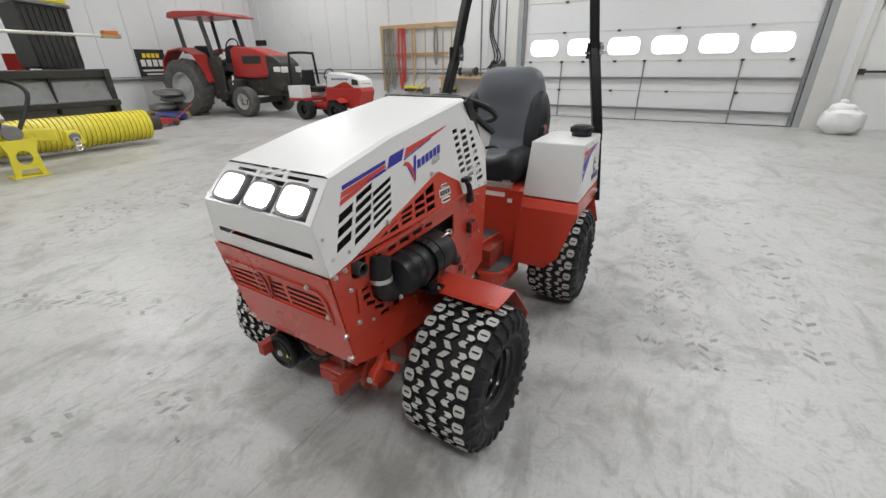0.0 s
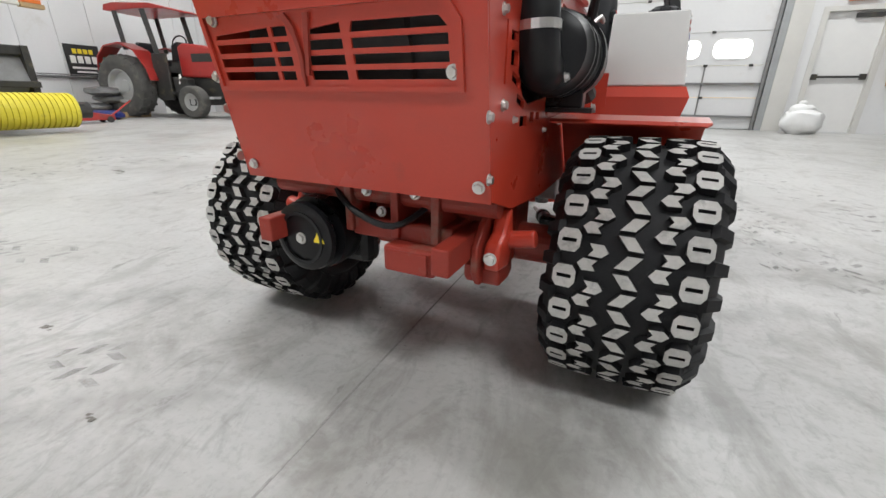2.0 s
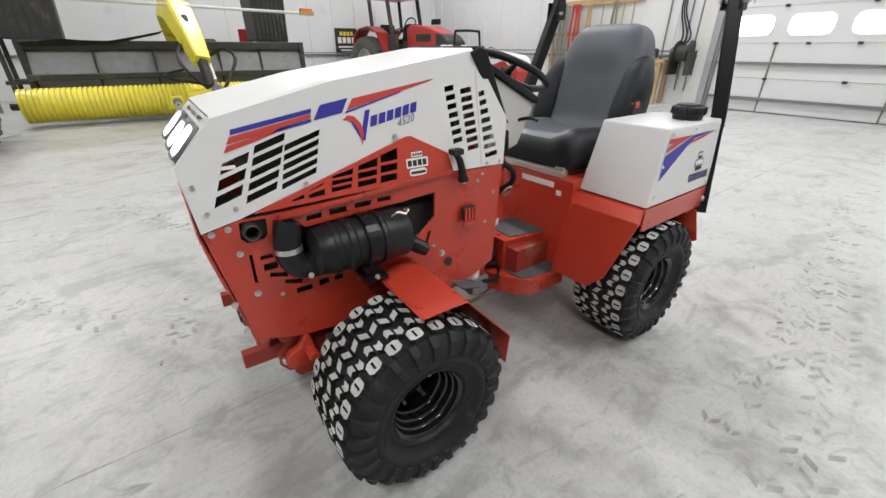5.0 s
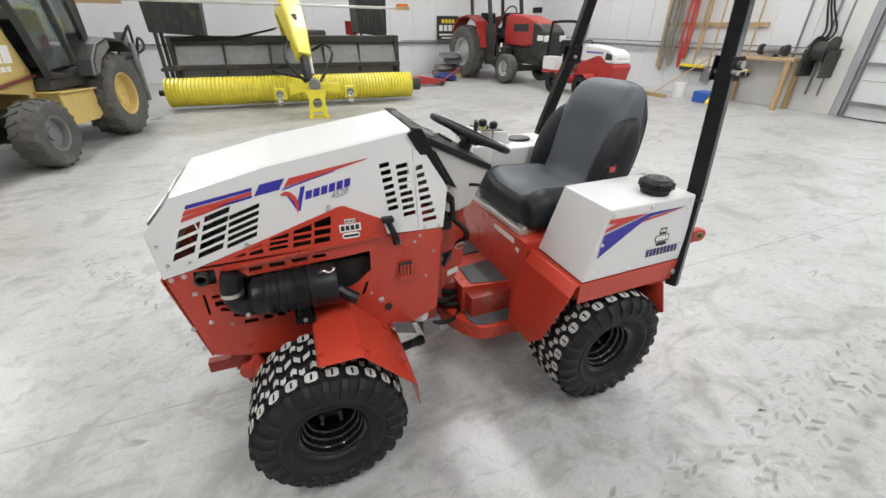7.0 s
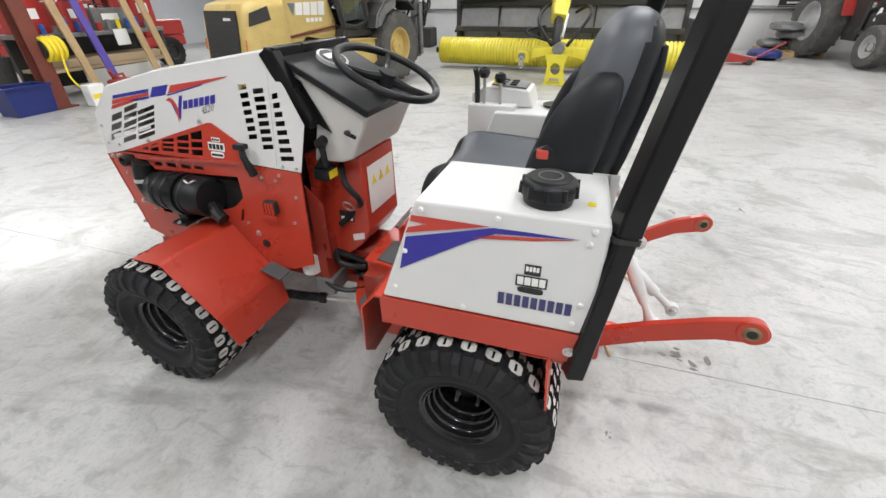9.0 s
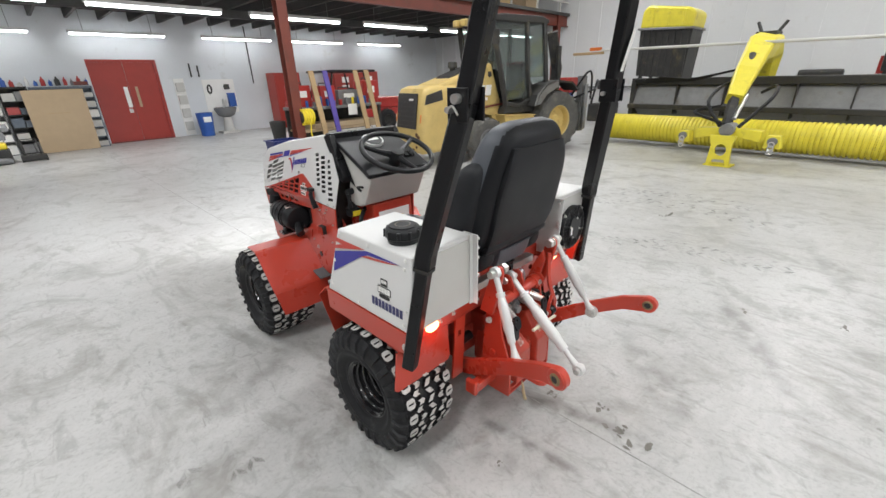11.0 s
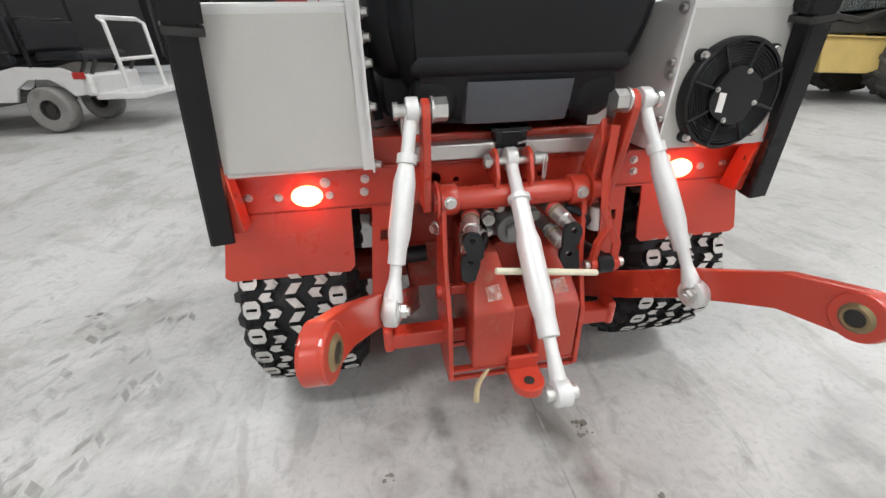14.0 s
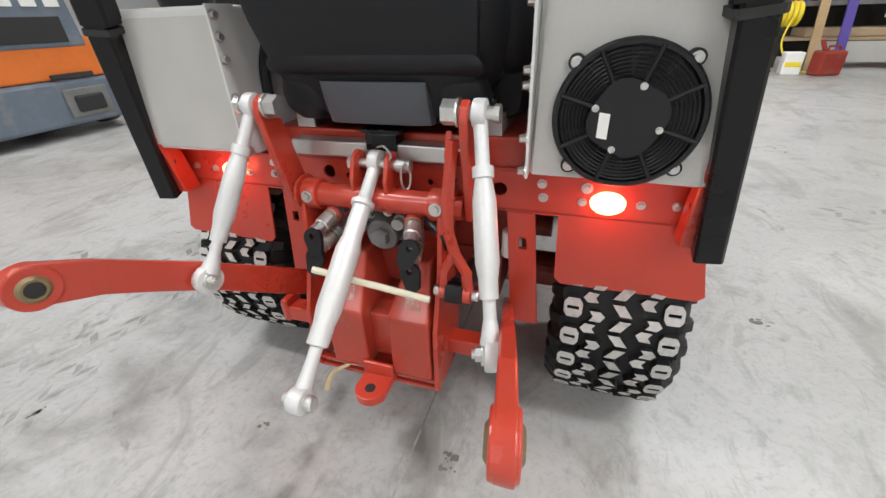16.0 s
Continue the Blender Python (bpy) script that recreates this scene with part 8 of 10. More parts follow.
# ---- backhoe loader ----
# own axes: x forward, y towards the near side, origin under the near front wheel
bh = thing("backhoe_loader", "weathered tan-yellow backhoe loader with a glazed cab and rusty nose", "backhoe", m=pose(-4.336, -2.712, 0, 0, 0, -11.5) @ Matrix.Diagonal((1, 1, 0.97, 1)))
for y, s in ((0.0, 1), (-1.06, -1)):
    big_wheel(bh, 0.0, y, 0.375, 0.14, GREYSTEEL, OLDTYRE, 20, 0.5, s)
    big_wheel(bh, -1.66, y - 0.03 * s, 0.565, 0.21, TAN, OLDTYRE, 18, 0.50, s)
bm = prism([(0.34, 0.56), (0.36, 0.32), (0.60, 0.26), (0.98, 0.25), (1.06, 0.32), (1.075, 0.58), (1.00, 1.12), (0.94, 1.23), (0.80, 1.27), (0.34, 1.27)], -0.91, -0.13, 0.0)
bmesh.ops.bevel(bm, geom=[e for e in bm.edges if e.is_boundary or abs(e.verts[0].co.x - e.verts[1].co.x) < 1e-5], offset=0.10, segments=4, profile=0.5, affect="EDGES", clamp_overlap=True)
nose = part("nose", bm, TAN, bh, "tan-yellow rounded nose casting", smooth=True, m=SWAP)
nose.location, nose.scale = (0.12, 0.03, -0.04), (1, 1.10, 1.04)
lean = lambda u, v, w: (1.082 - (v - 0.60) * 0.135 + w, u, v)
grille = part("nose_grille", plate(rect(-0.79, -0.25, 0.645, 1.165), [], 0.014, lean), INK, nose, "black mesh nose grille")
for k in range(7):
    part("grille_bar", plate(rect(-0.775, -0.265, 0.68 + 0.07 * k, 0.69 + 0.07 * k), [], 0.006, lambda u, v, w: (lean(u, v, w)[0] + 0.014, u, v)), BLACKSTEEL, grille)
part("grille_label", plate(rect(-0.46, -0.34, 1.06, 1.09), [], 0.004, lambda u, v, w: (lean(u, v, w)[0] + 0.016, u, v)), PAPER, grille)
RUSTY = mat("flaked_rusty_casting", (0.13, 0.065, 0.03), 0.85, var=0.5, scale=14, fine=70, bump=0.5)
for y, z, r in ((-0.80, 0.53, 0.030), (-0.24, 0.56, 0.034), (-0.60, 0.50, 0.026), (-0.62, 0.36, 0.022), (-0.26, 0.37, 0.024), (-0.42, 0.47, 0.018)):
    part("bolt_hole", plate([(y + r * math.cos(a), z + r * math.sin(a)) for a in np.arange(0, 6.28, 0.5)], [], 0.006, lambda u, v, w: (1.072 + w, u, v)), RUSTY, nose)
random.seed(31)
for y, z, a, b in ((-0.66, 0.53, 0.10, 0.028), (-0.46, 0.53, 0.07, 0.022), (-0.20, 0.52, 0.06, 0.05), (-0.36, 0.33, 0.07, 0.018), (-0.55, 0.46, 0.05, 0.018)):
    out = [(y + a * random.uniform(0.55, 1.0) * math.cos(t), z + b * random.uniform(0.5, 1.0) * math.sin(t)) for t in np.arange(0, 6.28, 0.42)]
    part("rust_patch", plate(out, [], 0.0015, lambda u, v, w: (1.0725 + w, u, v)), RUSTY, nose)
for y in (-0.86, -0.19):
    part("reflector", plate(rect(y - 0.025, y + 0.025, 0.74, 0.86), [], 0.004, lambda u, v, w: (1.060 - (v - 0.58) * 0.14 + w, u, v)), ORANGE, nose)
hood = part("hood", prism([(0.50, 0.80), (0.86, 1.20), (0.80, 1.285), (-0.24, 1.60), (-0.30, 1.60), (-0.53, 0.93)], -0.85, -0.19, 0.05), TAN, bh, "tan-yellow sloping engine hood", m=SWAP, smooth=False)
part("hood_skirt", prism([(0.46, 0.66), (0.50, 0.82), (-0.53, 0.92), (-0.53, 0.55), (-0.36, 0.55), (-0.33, 0.74), (0.10, 0.82), (0.34, 0.66)], -0.80, -0.215, 0.01), TAN, bh, m=SWAP)
part("skirt_seam", prism([(0.50, 0.815), (0.50, 0.845), (-0.53, 0.945), (-0.53, 0.915)], -0.20, -0.175, 0.004), RUST, bh, m=SWAP)
part("hood_vent", prism([(0.98, 1.00), (0.94, 1.14), (0.66, 1.21), (0.64, 1.06)], -0.132, -0.118, 0.004), BLACKSTEEL, nose, m=SWAP)
part("pennant", plate([(0.38, 1.24), (0.26, 1.235), (0.31, 1.09)], [], 0.004, lambda u, v, w: (u, -0.190 + w, v)), BLUEGREY, hood, "dark pennant shape")
parts("letter_block", seq(*[plate([(0.27 - 0.14 * k, 1.10 - 0.004 * k), (0.15 - 0.14 * k, 1.095 - 0.004 * k), (0.125 - 0.14 * k, 1.245 + 0.004 * k), (0.245 - 0.14 * k, 1.245 + 0.004 * k)], [], 0.005, lambda u, v, w: (u, -0.189 + w, v)) for k in range(4)]), PAPER, hood, "white letter-sized block")
parts("number_bar", seq(*[plate(rect(0.03 - 0.08 * k, 0.09 - 0.08 * k, 1.005, 1.055), [], 0.004, lambda u, v, w: (u, -0.189 + w, v)) for k in range(4)]), PAPER, hood)
part("emblem", plate([(-0.21, 1.47), (-0.28, 1.47), (-0.29, 1.40), (-0.25, 1.37), (-0.21, 1.40)], [], 0.004, lambda u, v, w: (u, -0.189 + w, v)), DARK, hood)
part("hood_top_cover", prism([(0.50, 1.37), (-0.20, 1.585), (-0.20, 1.62), (0.44, 1.42)], -0.72, -0.32, 0.01), BLACKSTEEL, hood, m=SWAP)
part("chassis", join(box(-2.3, 0.45, -0.80, -0.24, 0.34, 0.60, 0.02), box(-0.10, 0.10, -1.0, -0.05, 0.30, 0.42, 0.02)), BLACKSTEEL, bh)
tank = part("side_tank", prism([(-0.42, 0.74), (-1.22, 0.70), (-1.20, 0.40), (-1.05, 0.34), (-0.50, 0.36)], -0.22, 0.02, 0.01), TAN, bh, "tan side tank under the cab step", m=SWAP)
part("tank_lid", prism([(-0.40, 0.742), (-1.22, 0.702), (-1.22, 0.72), (-0.40, 0.76)], -0.22, 0.06, 0.003), TAN, tank, m=SWAP)
part("cab_base", prism([(-0.46, 0.76), (-1.50, 0.76), (-1.50, 1.20), (-1.10, 0.98), (-0.50, 0.90)], -1.02, -0.04, 0.02), BLACKSTEEL, bh, "black cab floor", m=SWAP)
fen = [(-1.00, 0.88), (-1.06, 1.06), (-1.24, 1.23), (-1.54, 1.30), (-1.92, 1.26), (-2.12, 1.12)]
for y in (-0.18, -1.24):
    part("rear_fender", sheet(fen, y, y + 0.36, 0.03), BLACKSTEEL, bh, "dusty dark rear fender", m=SWAP)
    part("fender_side", prism([(-0.98, 0.88), (-1.04, 1.06), (-1.24, 1.23), (-1.54, 1.30), (-1.54, 1.18), (-1.26, 1.06), (-1.12, 0.90)], y + 0.34 if y > -1 else y, y + 0.36 if y > -1 else y + 0.02), GREYSTEEL, bh, m=SWAP)
for y, yt in ((-0.04, -0.10), (-1.02, -0.96)):
    part("cab_post", pipe([(-0.50, y, 0.90), (-0.36, y, 1.45), (-0.20, yt, 2.24)], 0.038, square=True), BLACKSTEEL, bh, "black cab post")
    part("cab_post", pipe([(-1.06, y, 0.95), (-0.98, y, 1.40), (-0.96, yt, 2.24)], 0.034, square=True), BLACKSTEEL, bh)
    part("cab_post", pipe([(-1.46, y, 1.15), (-1.38, yt, 2.24)], 0.036, square=True), BLACKSTEEL, bh)
    part("door_glass", plate([(-0.50, 0.98), (-1.02, 1.02), (-0.96, 1.42), (-0.94, 2.20), (-0.24, 2.20), (-0.38, 1.45)], [], 0.006, lambda u, v, w: (u, y + (yt - y) * (v - 0.9) / 1.34 + w, v)), GLASS, bh)
    part("side_glass", plate([(-1.04, 1.36), (-1.44, 1.36), (-1.38, 2.20), (-0.99, 2.20)], [], 0.006, lambda u, v, w: (u, y + (yt - y) * (v - 0.9) / 1.34 + w, v)), GLASS, bh)
part("door_sill", pipe([(-0.48, -0.035, 0.95), (-0.75, -0.03, 0.90), (-1.06, -0.035, 0.98)], 0.03, square=True), BLACKSTEEL, bh)
part("cab_roof", prism([(-0.12, 2.22), (-0.16, 2.30), (-0.40, 2.34), (-1.30, 2.34), (-1.48, 2.28), (-1.46, 2.22)], -1.00, -0.06, 0.02), BLACKSTEEL, bh, "dark cab roof", m=SWAP)
parts("roof_lamp", seq(*[box(-0.20, -0.06, y - 0.07, y + 0.07, 2.20, 2.31, 0.02) for y in (-0.16, -0.38, -0.68, -0.90)]), TAN, bh)
part("windscreen", plate([(-0.98, 1.50), (-0.08, 1.50), (-0.12, 2.20), (-0.94, 2.20)], [], 0.006, lambda u, v, w: (-0.36 + (v - 1.45) * 0.20 + w, u, v)), GLASS, bh)
part("rear_glass", plate([(-0.98, 1.25), (-0.08, 1.25), (-0.12, 2.20), (-0.94, 2.20)], [], 0.006, lambda u, v, w: (-1.44 + (v - 1.15) * 0.07 + w, u, v)), GLASS, bh)
parts("seat", seq(box(-1.15, -0.75, -0.75, -0.30, 0.98, 1.15, 0.04), box(-1.22, -1.10, -0.75, -0.30, 1.08, 1.62, 0.04)), SEAT, bh)
part("steering_wheel", pipe([(-0.62 + 0.08 * math.cos(a), -0.52 + 0.17 * math.sin(a), 1.52 + 0.15 * math.cos(a)) for a in np.linspace(0, 6.283, 20, endpoint=False)], 0.015, 6, closed=True), PLASTIC, bh)
part("console", prism([(-0.48, 0.95), (-0.66, 0.95), (-0.66, 1.46), (-0.52, 1.52)], -0.66, -0.38, 0.02), BLACKSTEEL, bh, m=SWAP)
part("exhaust", join(cyl((0.0, -0.40, 1.48), (0.0, -0.40, 2.22), 0.042), pipe([(0.0, -0.40, 2.20), (-0.02, -0.40, 2.30), (-0.10, -0.40, 2.37)], 0.040)), GREYSTEEL, bh, "grey exhaust stack")
part("air_intake", join(cyl((0.16, -0.68, 1.40), (0.16, -0.68, 1.54), 0.05), cyl((0.16, -0.68, 1.54), (0.16, -0.68, 1.64), 0.085, 0.075, bevel=0.01)), BLACKSTEEL, bh, "black air intake cap")
part("mirror", join(pipe([(-0.22, -0.06, 2.05), (-0.10, 0.10, 2.08)], 0.010, 6), box(-0.12, -0.08, 0.06, 0.20, 1.86, 2.08, 0.01)), BLACKSTEEL, bh)
part("boom_lower", pipe([(-2.15, -0.52, 0.7), (-2.25, -0.52, 1.5), (-2.05, -0.52, 2.15)], 0.10, square=True), BLACKSTEEL, bh, "dark backhoe boom")
part("boom_ram", cyl((-2.12, -0.36, 0.9), (-2.10, -0.36, 1.9), 0.045), BLACKSTEEL, bh)
part("rear_frame", box(-2.50, -2.10, -1.0, -0.04, 0.35, 0.9, 0.03), BLACKSTEEL, bh)
part("stabiliser", join(box(-2.55, -2.42, -0.12, 0.0, 0.3, 1.35), cyl((-2.48, 0.05, 0.35), (-2.48, 0.05, 1.2), 0.04)), GREYSTEEL, bh)
parts("rear_hose", seq(pipe(curve([(-2.25, -0.1, 1.0), (-2.42, 0.08, 1.4), (-2.68, 0.0, 1.35), (-2.78, -0.06, 0.9)]), 0.02, 6), pipe(curve([(-2.25, -0.2, 0.9), (-2.6, 0.14, 1.1), (-2.86, 0.0, 1.25), (-2.95, -0.16, 0.8)]), 0.02, 6)), RUBBER, bh)


# ---- back bay: shelving, board, sink, bins ----
def drawer_unit(x0, x1, z1, body, fronts, rows):
    u = thing("shelf_unit", "storage unit with pale drawers against the block wall", "shelving", "storage units", pose(0, Y0 + 0.02, 0))
    parts("carcass_board", seq(box(x0, x0 + 0.02, 0, 0.42, 0, z1), box(x1 - 0.02, x1, 0, 0.42, 0, z1), box(x0, x1, 0, 0.02, 0, z1), box(x0, x1, 0, 0.43, z1, z1 + 0.04), *[box(x0, x1, 0.02, 0.41, z1 * k / rows, z1 * k / rows + 0.02) for k in range(rows)]), body, u)
    for k in range(rows):
        for j in range(2):
            a, b = x0 + 0.025 + (x1 - x0 - 0.05) * j / 2, x0 + 0.025 + (x1 - x0 - 0.05) * (j + 1) / 2 - 0.01
            if random.random() < 0.85:
                part("bin", box(a, b, 0.10, 0.425, z1 * k / rows + 0.022, z1 * k / rows + z1 / rows * random.uniform(0.55, 0.85), 0.006), random.choice(fronts), u)
    return u


drawer_unit(1.22, 1.62, 1.38, GREYSTEEL, [PAPER, PAPER, OFFWHITE], 5)
drawer_unit(0.72, 1.20, 1.38, BLACKSTEEL, [PAPER, OFFWHITE, GREYSTEEL, RED_FAR, BLUEGREY], 5)
drawer_unit(-0.42, 0.68, 1.36, BLUEGREY, [PAPER, OFFWHITE], 6)
items = thing("shelf_clutter", "row of bottles, cans and a red jug standing on the shelving", "bottles", m=pose(0, Y0 + 0.25, 1.42))
for k in range(16):
    x, h, r = 1.58 - 0.13 * k, random.uniform(0.08, 0.22), random.uniform(0.03, 0.05)
    part("bottle", lathe([(0, r), (h * 0.65, r), (h * 0.8, r * 0.4), (h, r * 0.35), (h, 0)], 12, "Z", (x, random.uniform(-0.08, 0.08), 0)), random.choice([BLACKSTEEL, PAPER, BLUEPL, RED_FAR, GREYSTEEL, OFFWHITE]), items, smooth=True)
part("jug", join(box(1.26, 1.38, -0.08, 0.06, 0, 0.20, 0.02), cyl((1.35, 0, 0.19), (1.37, 0, 0.28), 0.02)), RED_FAR, items)
part("tin", box(-0.38, -0.12, -0.1, 0.1, 0, 0.08, 0.01), RUST, items)
sheet_ = thing("cardboard_sheet", "large brown cardboard sheet leaning on the shelving", "cardboard", m=pose(0.34, -11.28, 0, -9, 0, 0))
part("board", box(-0.52, 0.52, -0.012, 0.012, 0.01, 1.36), CARD, sheet_)
part("crease", box(-0.18, 0.22, 0.0125, 0.0135, 0.86, 0.868), WOOD, sheet_)
crate = thing("tool_crate", "black tool crate with a yellow lid", "crate", m=pose(1.62, -10.5, 0))
part("body", box(-0.26, 0.26, -0.18, 0.18, 0, 0.26, 0.02), BLACKSTEEL, crate)
part("lid", box(-0.24, 0.24, -0.17, 0.17, 0.26, 0.38, 0.03), YELLOWLABEL, crate)
creeper = thing("grey_bag", "grey folded bag lying on the floor", "bag", m=pose(1.55, -10.1, 0))
sack(creeper, "cloth", 0, 0, 0, 0.2, 0.13, 0.06, GREYSTEEL, 2.0)
jack = thing("hand_cart", "small black folding cart on the floor", "cart", m=pose(1.05, -10.2, 0))
part("plate", box(-0.2, 0.2, -0.12, 0.12, 0.02, 0.12, 0.01), BLACKSTEEL, jack)
part("handle", pipe([(-0.12, -0.1, 0.1), (-0.12, -0.16, 0.42), (0.12, -0.16, 0.42), (0.12, -0.1, 0.1)], 0.015), BLACKSTEEL, jack)
parts("castor", seq(*[cyl((x - 0.015, y, 0.03), (x + 0.015, y, 0.03), 0.03) for x in (-0.18, 0.18) for y in (-0.09, 0.09)]), RUBBER, jack)
rack_ = thing("leaflet_rack", "narrow white wall rack with pale holders", "rack")
part("panel", box(-2.52, -2.27, Y0 + 0.002, Y0 + 0.03, 0.02, 1.52), PAPER, rack_)
for z in (0.15, 0.5, 0.85, 1.18):
    part("holder", box(-2.50, -2.29, Y0 + 0.03, Y0 + 0.09, z, z + 0.24, 0.01), OFFWHITE, rack_)
wb = thing("wash_station", "white splash board with a grey round wash sink", "sink")
part("splash_board", box(-3.85, -2.98, Y0 + 0.002, Y0 + 0.025, 0.55, 1.48), PAPER, wb)
part("basin", lathe([(0.45, 0.10), (0.50, 0.22), (0.66, 0.30), (0.72, 0.30), (0.70, 0.26), (0.55, 0.10), (0.55, 0.0)], 24, "Z", (-3.35, Y0 + 0.34, 0)), GREYSTEEL, wb, smooth=True)
part("pedestal", join(cyl((-3.35, Y0 + 0.34, 0), (-3.35, Y0 + 0.34, 0.48), 0.16, 0.10), box(-3.6, -3.1, Y0 + 0.1, Y0 + 0.5, 0, 0.06)), OFFWHITE, wb)
part("tap", pipe(curve([(-3.4, Y0 + 0.1, 0.70), (-3.4, Y0 + 0.12, 0.92), (-3.4, Y0 + 0.28, 0.90)]), 0.02, 8), STEEL, wb)
part("bottle", cyl((-3.45, Y0 + 0.14, 0.72), (-3.45, Y0 + 0.14, 0.92), 0.05), OFFWHITE, wb)
part("towel_box", box(-3.78, -3.58, Y0 + 0.025, Y0 + 0.15, 0.72, 1.10, 0.01), BLUEPL, wb)
part("soap_box", box(-3.68, -3.54, Y0 + 0.025, Y0 + 0.10, 1.20, 1.34, 0.01), BLACKSTEEL, wb)
part("wreath", pipe([(-3.14 + 0.05 * math.cos(a), Y0 + 0.04, 1.22 + 0.11 * math.sin(a)) for a in np.linspace(0, 6.283, 16, endpoint=False)], 0.025, 6, closed=True), BLACKSTEEL, wb)
bin_ = thing("waste_bin", "blue plastic waste bin by the sink", "bin", m=pose(-2.68, -11.45, 0))
part("bin_body", lathe([(0.0, 0.17), (0.60, 0.21), (0.62, 0.22), (0.62, 0.20), (0.03, 0.16), (0.03, 0.0)], 20, "Z"), BLUEPL, bin_)
part("bin_label", box(-0.10, 0.10, 0.208, 0.214, 0.38, 0.52), PAPER, bin_)
cond = setting("trim_conduit", join(cyl((-4.45, Y0 + 0.03, 1.35), (-4.45, Y0 + 0.03, 2.9), 0.018, n=8), cyl((-2.75, Y0 + 0.03, 1.55), (-2.75, Y0 + 0.03, 1.9), 0.02, n=8), cyl((-2.95, Y0 + 0.03, 1.55), (-2.95, Y0 + 0.03, 1.85), 0.02, n=8)), BLACKSTEEL, "dark conduits on the block wall", "pipe")
sig = thing("wall_notice", "small white notice plate on the block wall", "sign")
part("board", box(3.2, 3.75, Y0 + 0.002, Y0 + 0.012, 2.05, 2.25), PAPER, sig)
part("text_bars", join(*[box(3.26 + 0.1 * i, 3.33 + 0.1 * i, Y0 + 0.012, Y0 + 0.014, 2.10, 2.19) for i in range(5)]), BLACKSTEEL, sig)
cab = thing("tool_cabinet", "tall red steel tool cabinet", "cabinet", "red cabinets", pose(-5.25, -11.6, 0))
part("body", box(-0.42, 0.42, -0.28, 0.28, 0, 1.62, 0.01), DOORRED, cab)
part("door", box(-0.40, -0.005, 0.28, 0.295, 0.06, 1.58), DOORRED, cab)
part("door", box(0.005, 0.40, 0.28, 0.295, 0.06, 1.58), DOORRED, cab)
part("label", join(box(-0.15, 0.12, 0.296, 0.299, 1.28, 1.46), box(-0.16, 0.13, 0.296, 0.299, 1.12, 1.20)), PAPER, cab)
copy_thing(cab, pose(-7.3, -11.55, 0))
copy_thing(cab, pose(-8.3, -11.55, 0))

# ---- utility vehicle behind the bench ----
utv = thing("utility_vehicle", "dark red utility vehicle with a black roof", "vehicle", m=pose(-5.3, -8.4, 0))
for x in (-1.0, 1.05):
    for y, s in ((-0.55, -1), (0.55, 1)):
        big_wheel(utv, x, y, 0.30, 0.13, BLACKSTEEL, RUBBER, 16, 0.5, s)
part("body", join(box(-1.5, 1.45, -0.55, 0.55, 0.40, 0.62, 0.04), prism([(-0.52, 0.62), (0.52, 0.62), (0.46, 0.92), (-0.46, 0.92)], 0.75, 1.45, 0.05), box(-1.5, -0.55, -0.58, 0.58, 0.62, 0.90, 0.03)), RED_FAR, utv)
parts("seat", seq(box(-0.5, 0.0, -0.5, 0.5, 0.62, 0.78, 0.03), box(-0.6, -0.48, -0.5, 0.5, 0.7, 1.15, 0.03)), SEAT, utv)
for x, y in ((0.75, -0.5), (0.75, 0.5), (-0.6, -0.5), (-0.6, 0.5)):
    part("roof_post", pipe([(x, y, 0.7), (x * 0.7, y * 0.9, 1.55)], 0.025), BLACK, utv)
part("roof", box(-0.75, 0.70, -0.55, 0.55, 1.54, 1.60, 0.03), BLACK, utv)

# ---- workbench by the column ----
bench = thing("workbench", "cluttered dark workbench with a pale lower panel", "workbench", m=pose(0, -6.75, 0))
part("top", box(-5.05, -2.95, -0.35, 0.35, 0.80, 0.86, 0.008), GREYSTEEL, bench)
for x in (-5.0, -3.0):
    for y in (-0.3, 0.3):
        part("leg", box(x - 0.03, x + 0.03, y - 0.03, y + 0.03, 0, 0.80), BLACKSTEEL, bench)
part("back_panel", box(-5.0, -3.0, -0.32, -0.29, 0.1, 0.80), BLACKSTEEL, bench)
part("lower_shelf", box(-5.0, -3.0, -0.3, 0.3, 0.36, 0.40), CARD, bench)
part("front_board", box(-4.75, -3.45, 0.32, 0.35, 0.08, 0.35), OFFWHITE, bench, "pale loose front board")
part("shelf_load", box(-4.9, -3.3, -0.25, 0.28, 0.40, 0.52, 0.02), CARD, bench)
for k, (x0, x1, h, m_, nm, lb) in enumerate(((-3.35, -2.98, 0.42, RED_FAR, "red tool box"), (-3.9, -3.55, 0.40, RED_FAR, "red tool box"), (-4.55, -4.0, 0.30, GREYSTEEL, "grey metal case"), (-5.05, -4.65, 0.48, RED_FAR, "red welder"))[i] + ("standing on the workbench",) for i in range(4)):
    tb = thing("tool_box", nm + " with small labels " + lb, "tool box", "tool boxes on the bench", pose((x0 + x1) / 2, -6.75 + 0.05 * (k % 2), 0.86))
    w = (x1 - x0) / 2
    part("case", box(-w, w, -0.2, 0.2, 0, h, 0.015), m_, tb)
    part("handle", pipe([(-w * 0.5, 0, h), (-w * 0.5, 0, h + 0.05), (w * 0.5, 0, h + 0.05), (w * 0.5, 0, h)], 0.012), BLACKSTEEL, tb)
    part("label", box(-w * 0.5, w * 0.5, 0.2, 0.203, h * 0.45, h * 0.75), PAPER, tb)
    for j in range(3):
        part("drawer_line", box(-w * 0.95, w * 0.95, 0.2, 0.2015, h * (0.12 + 0.1 * j), h * (0.13 + 0.1 * j)), BLACKSTEEL, tb)
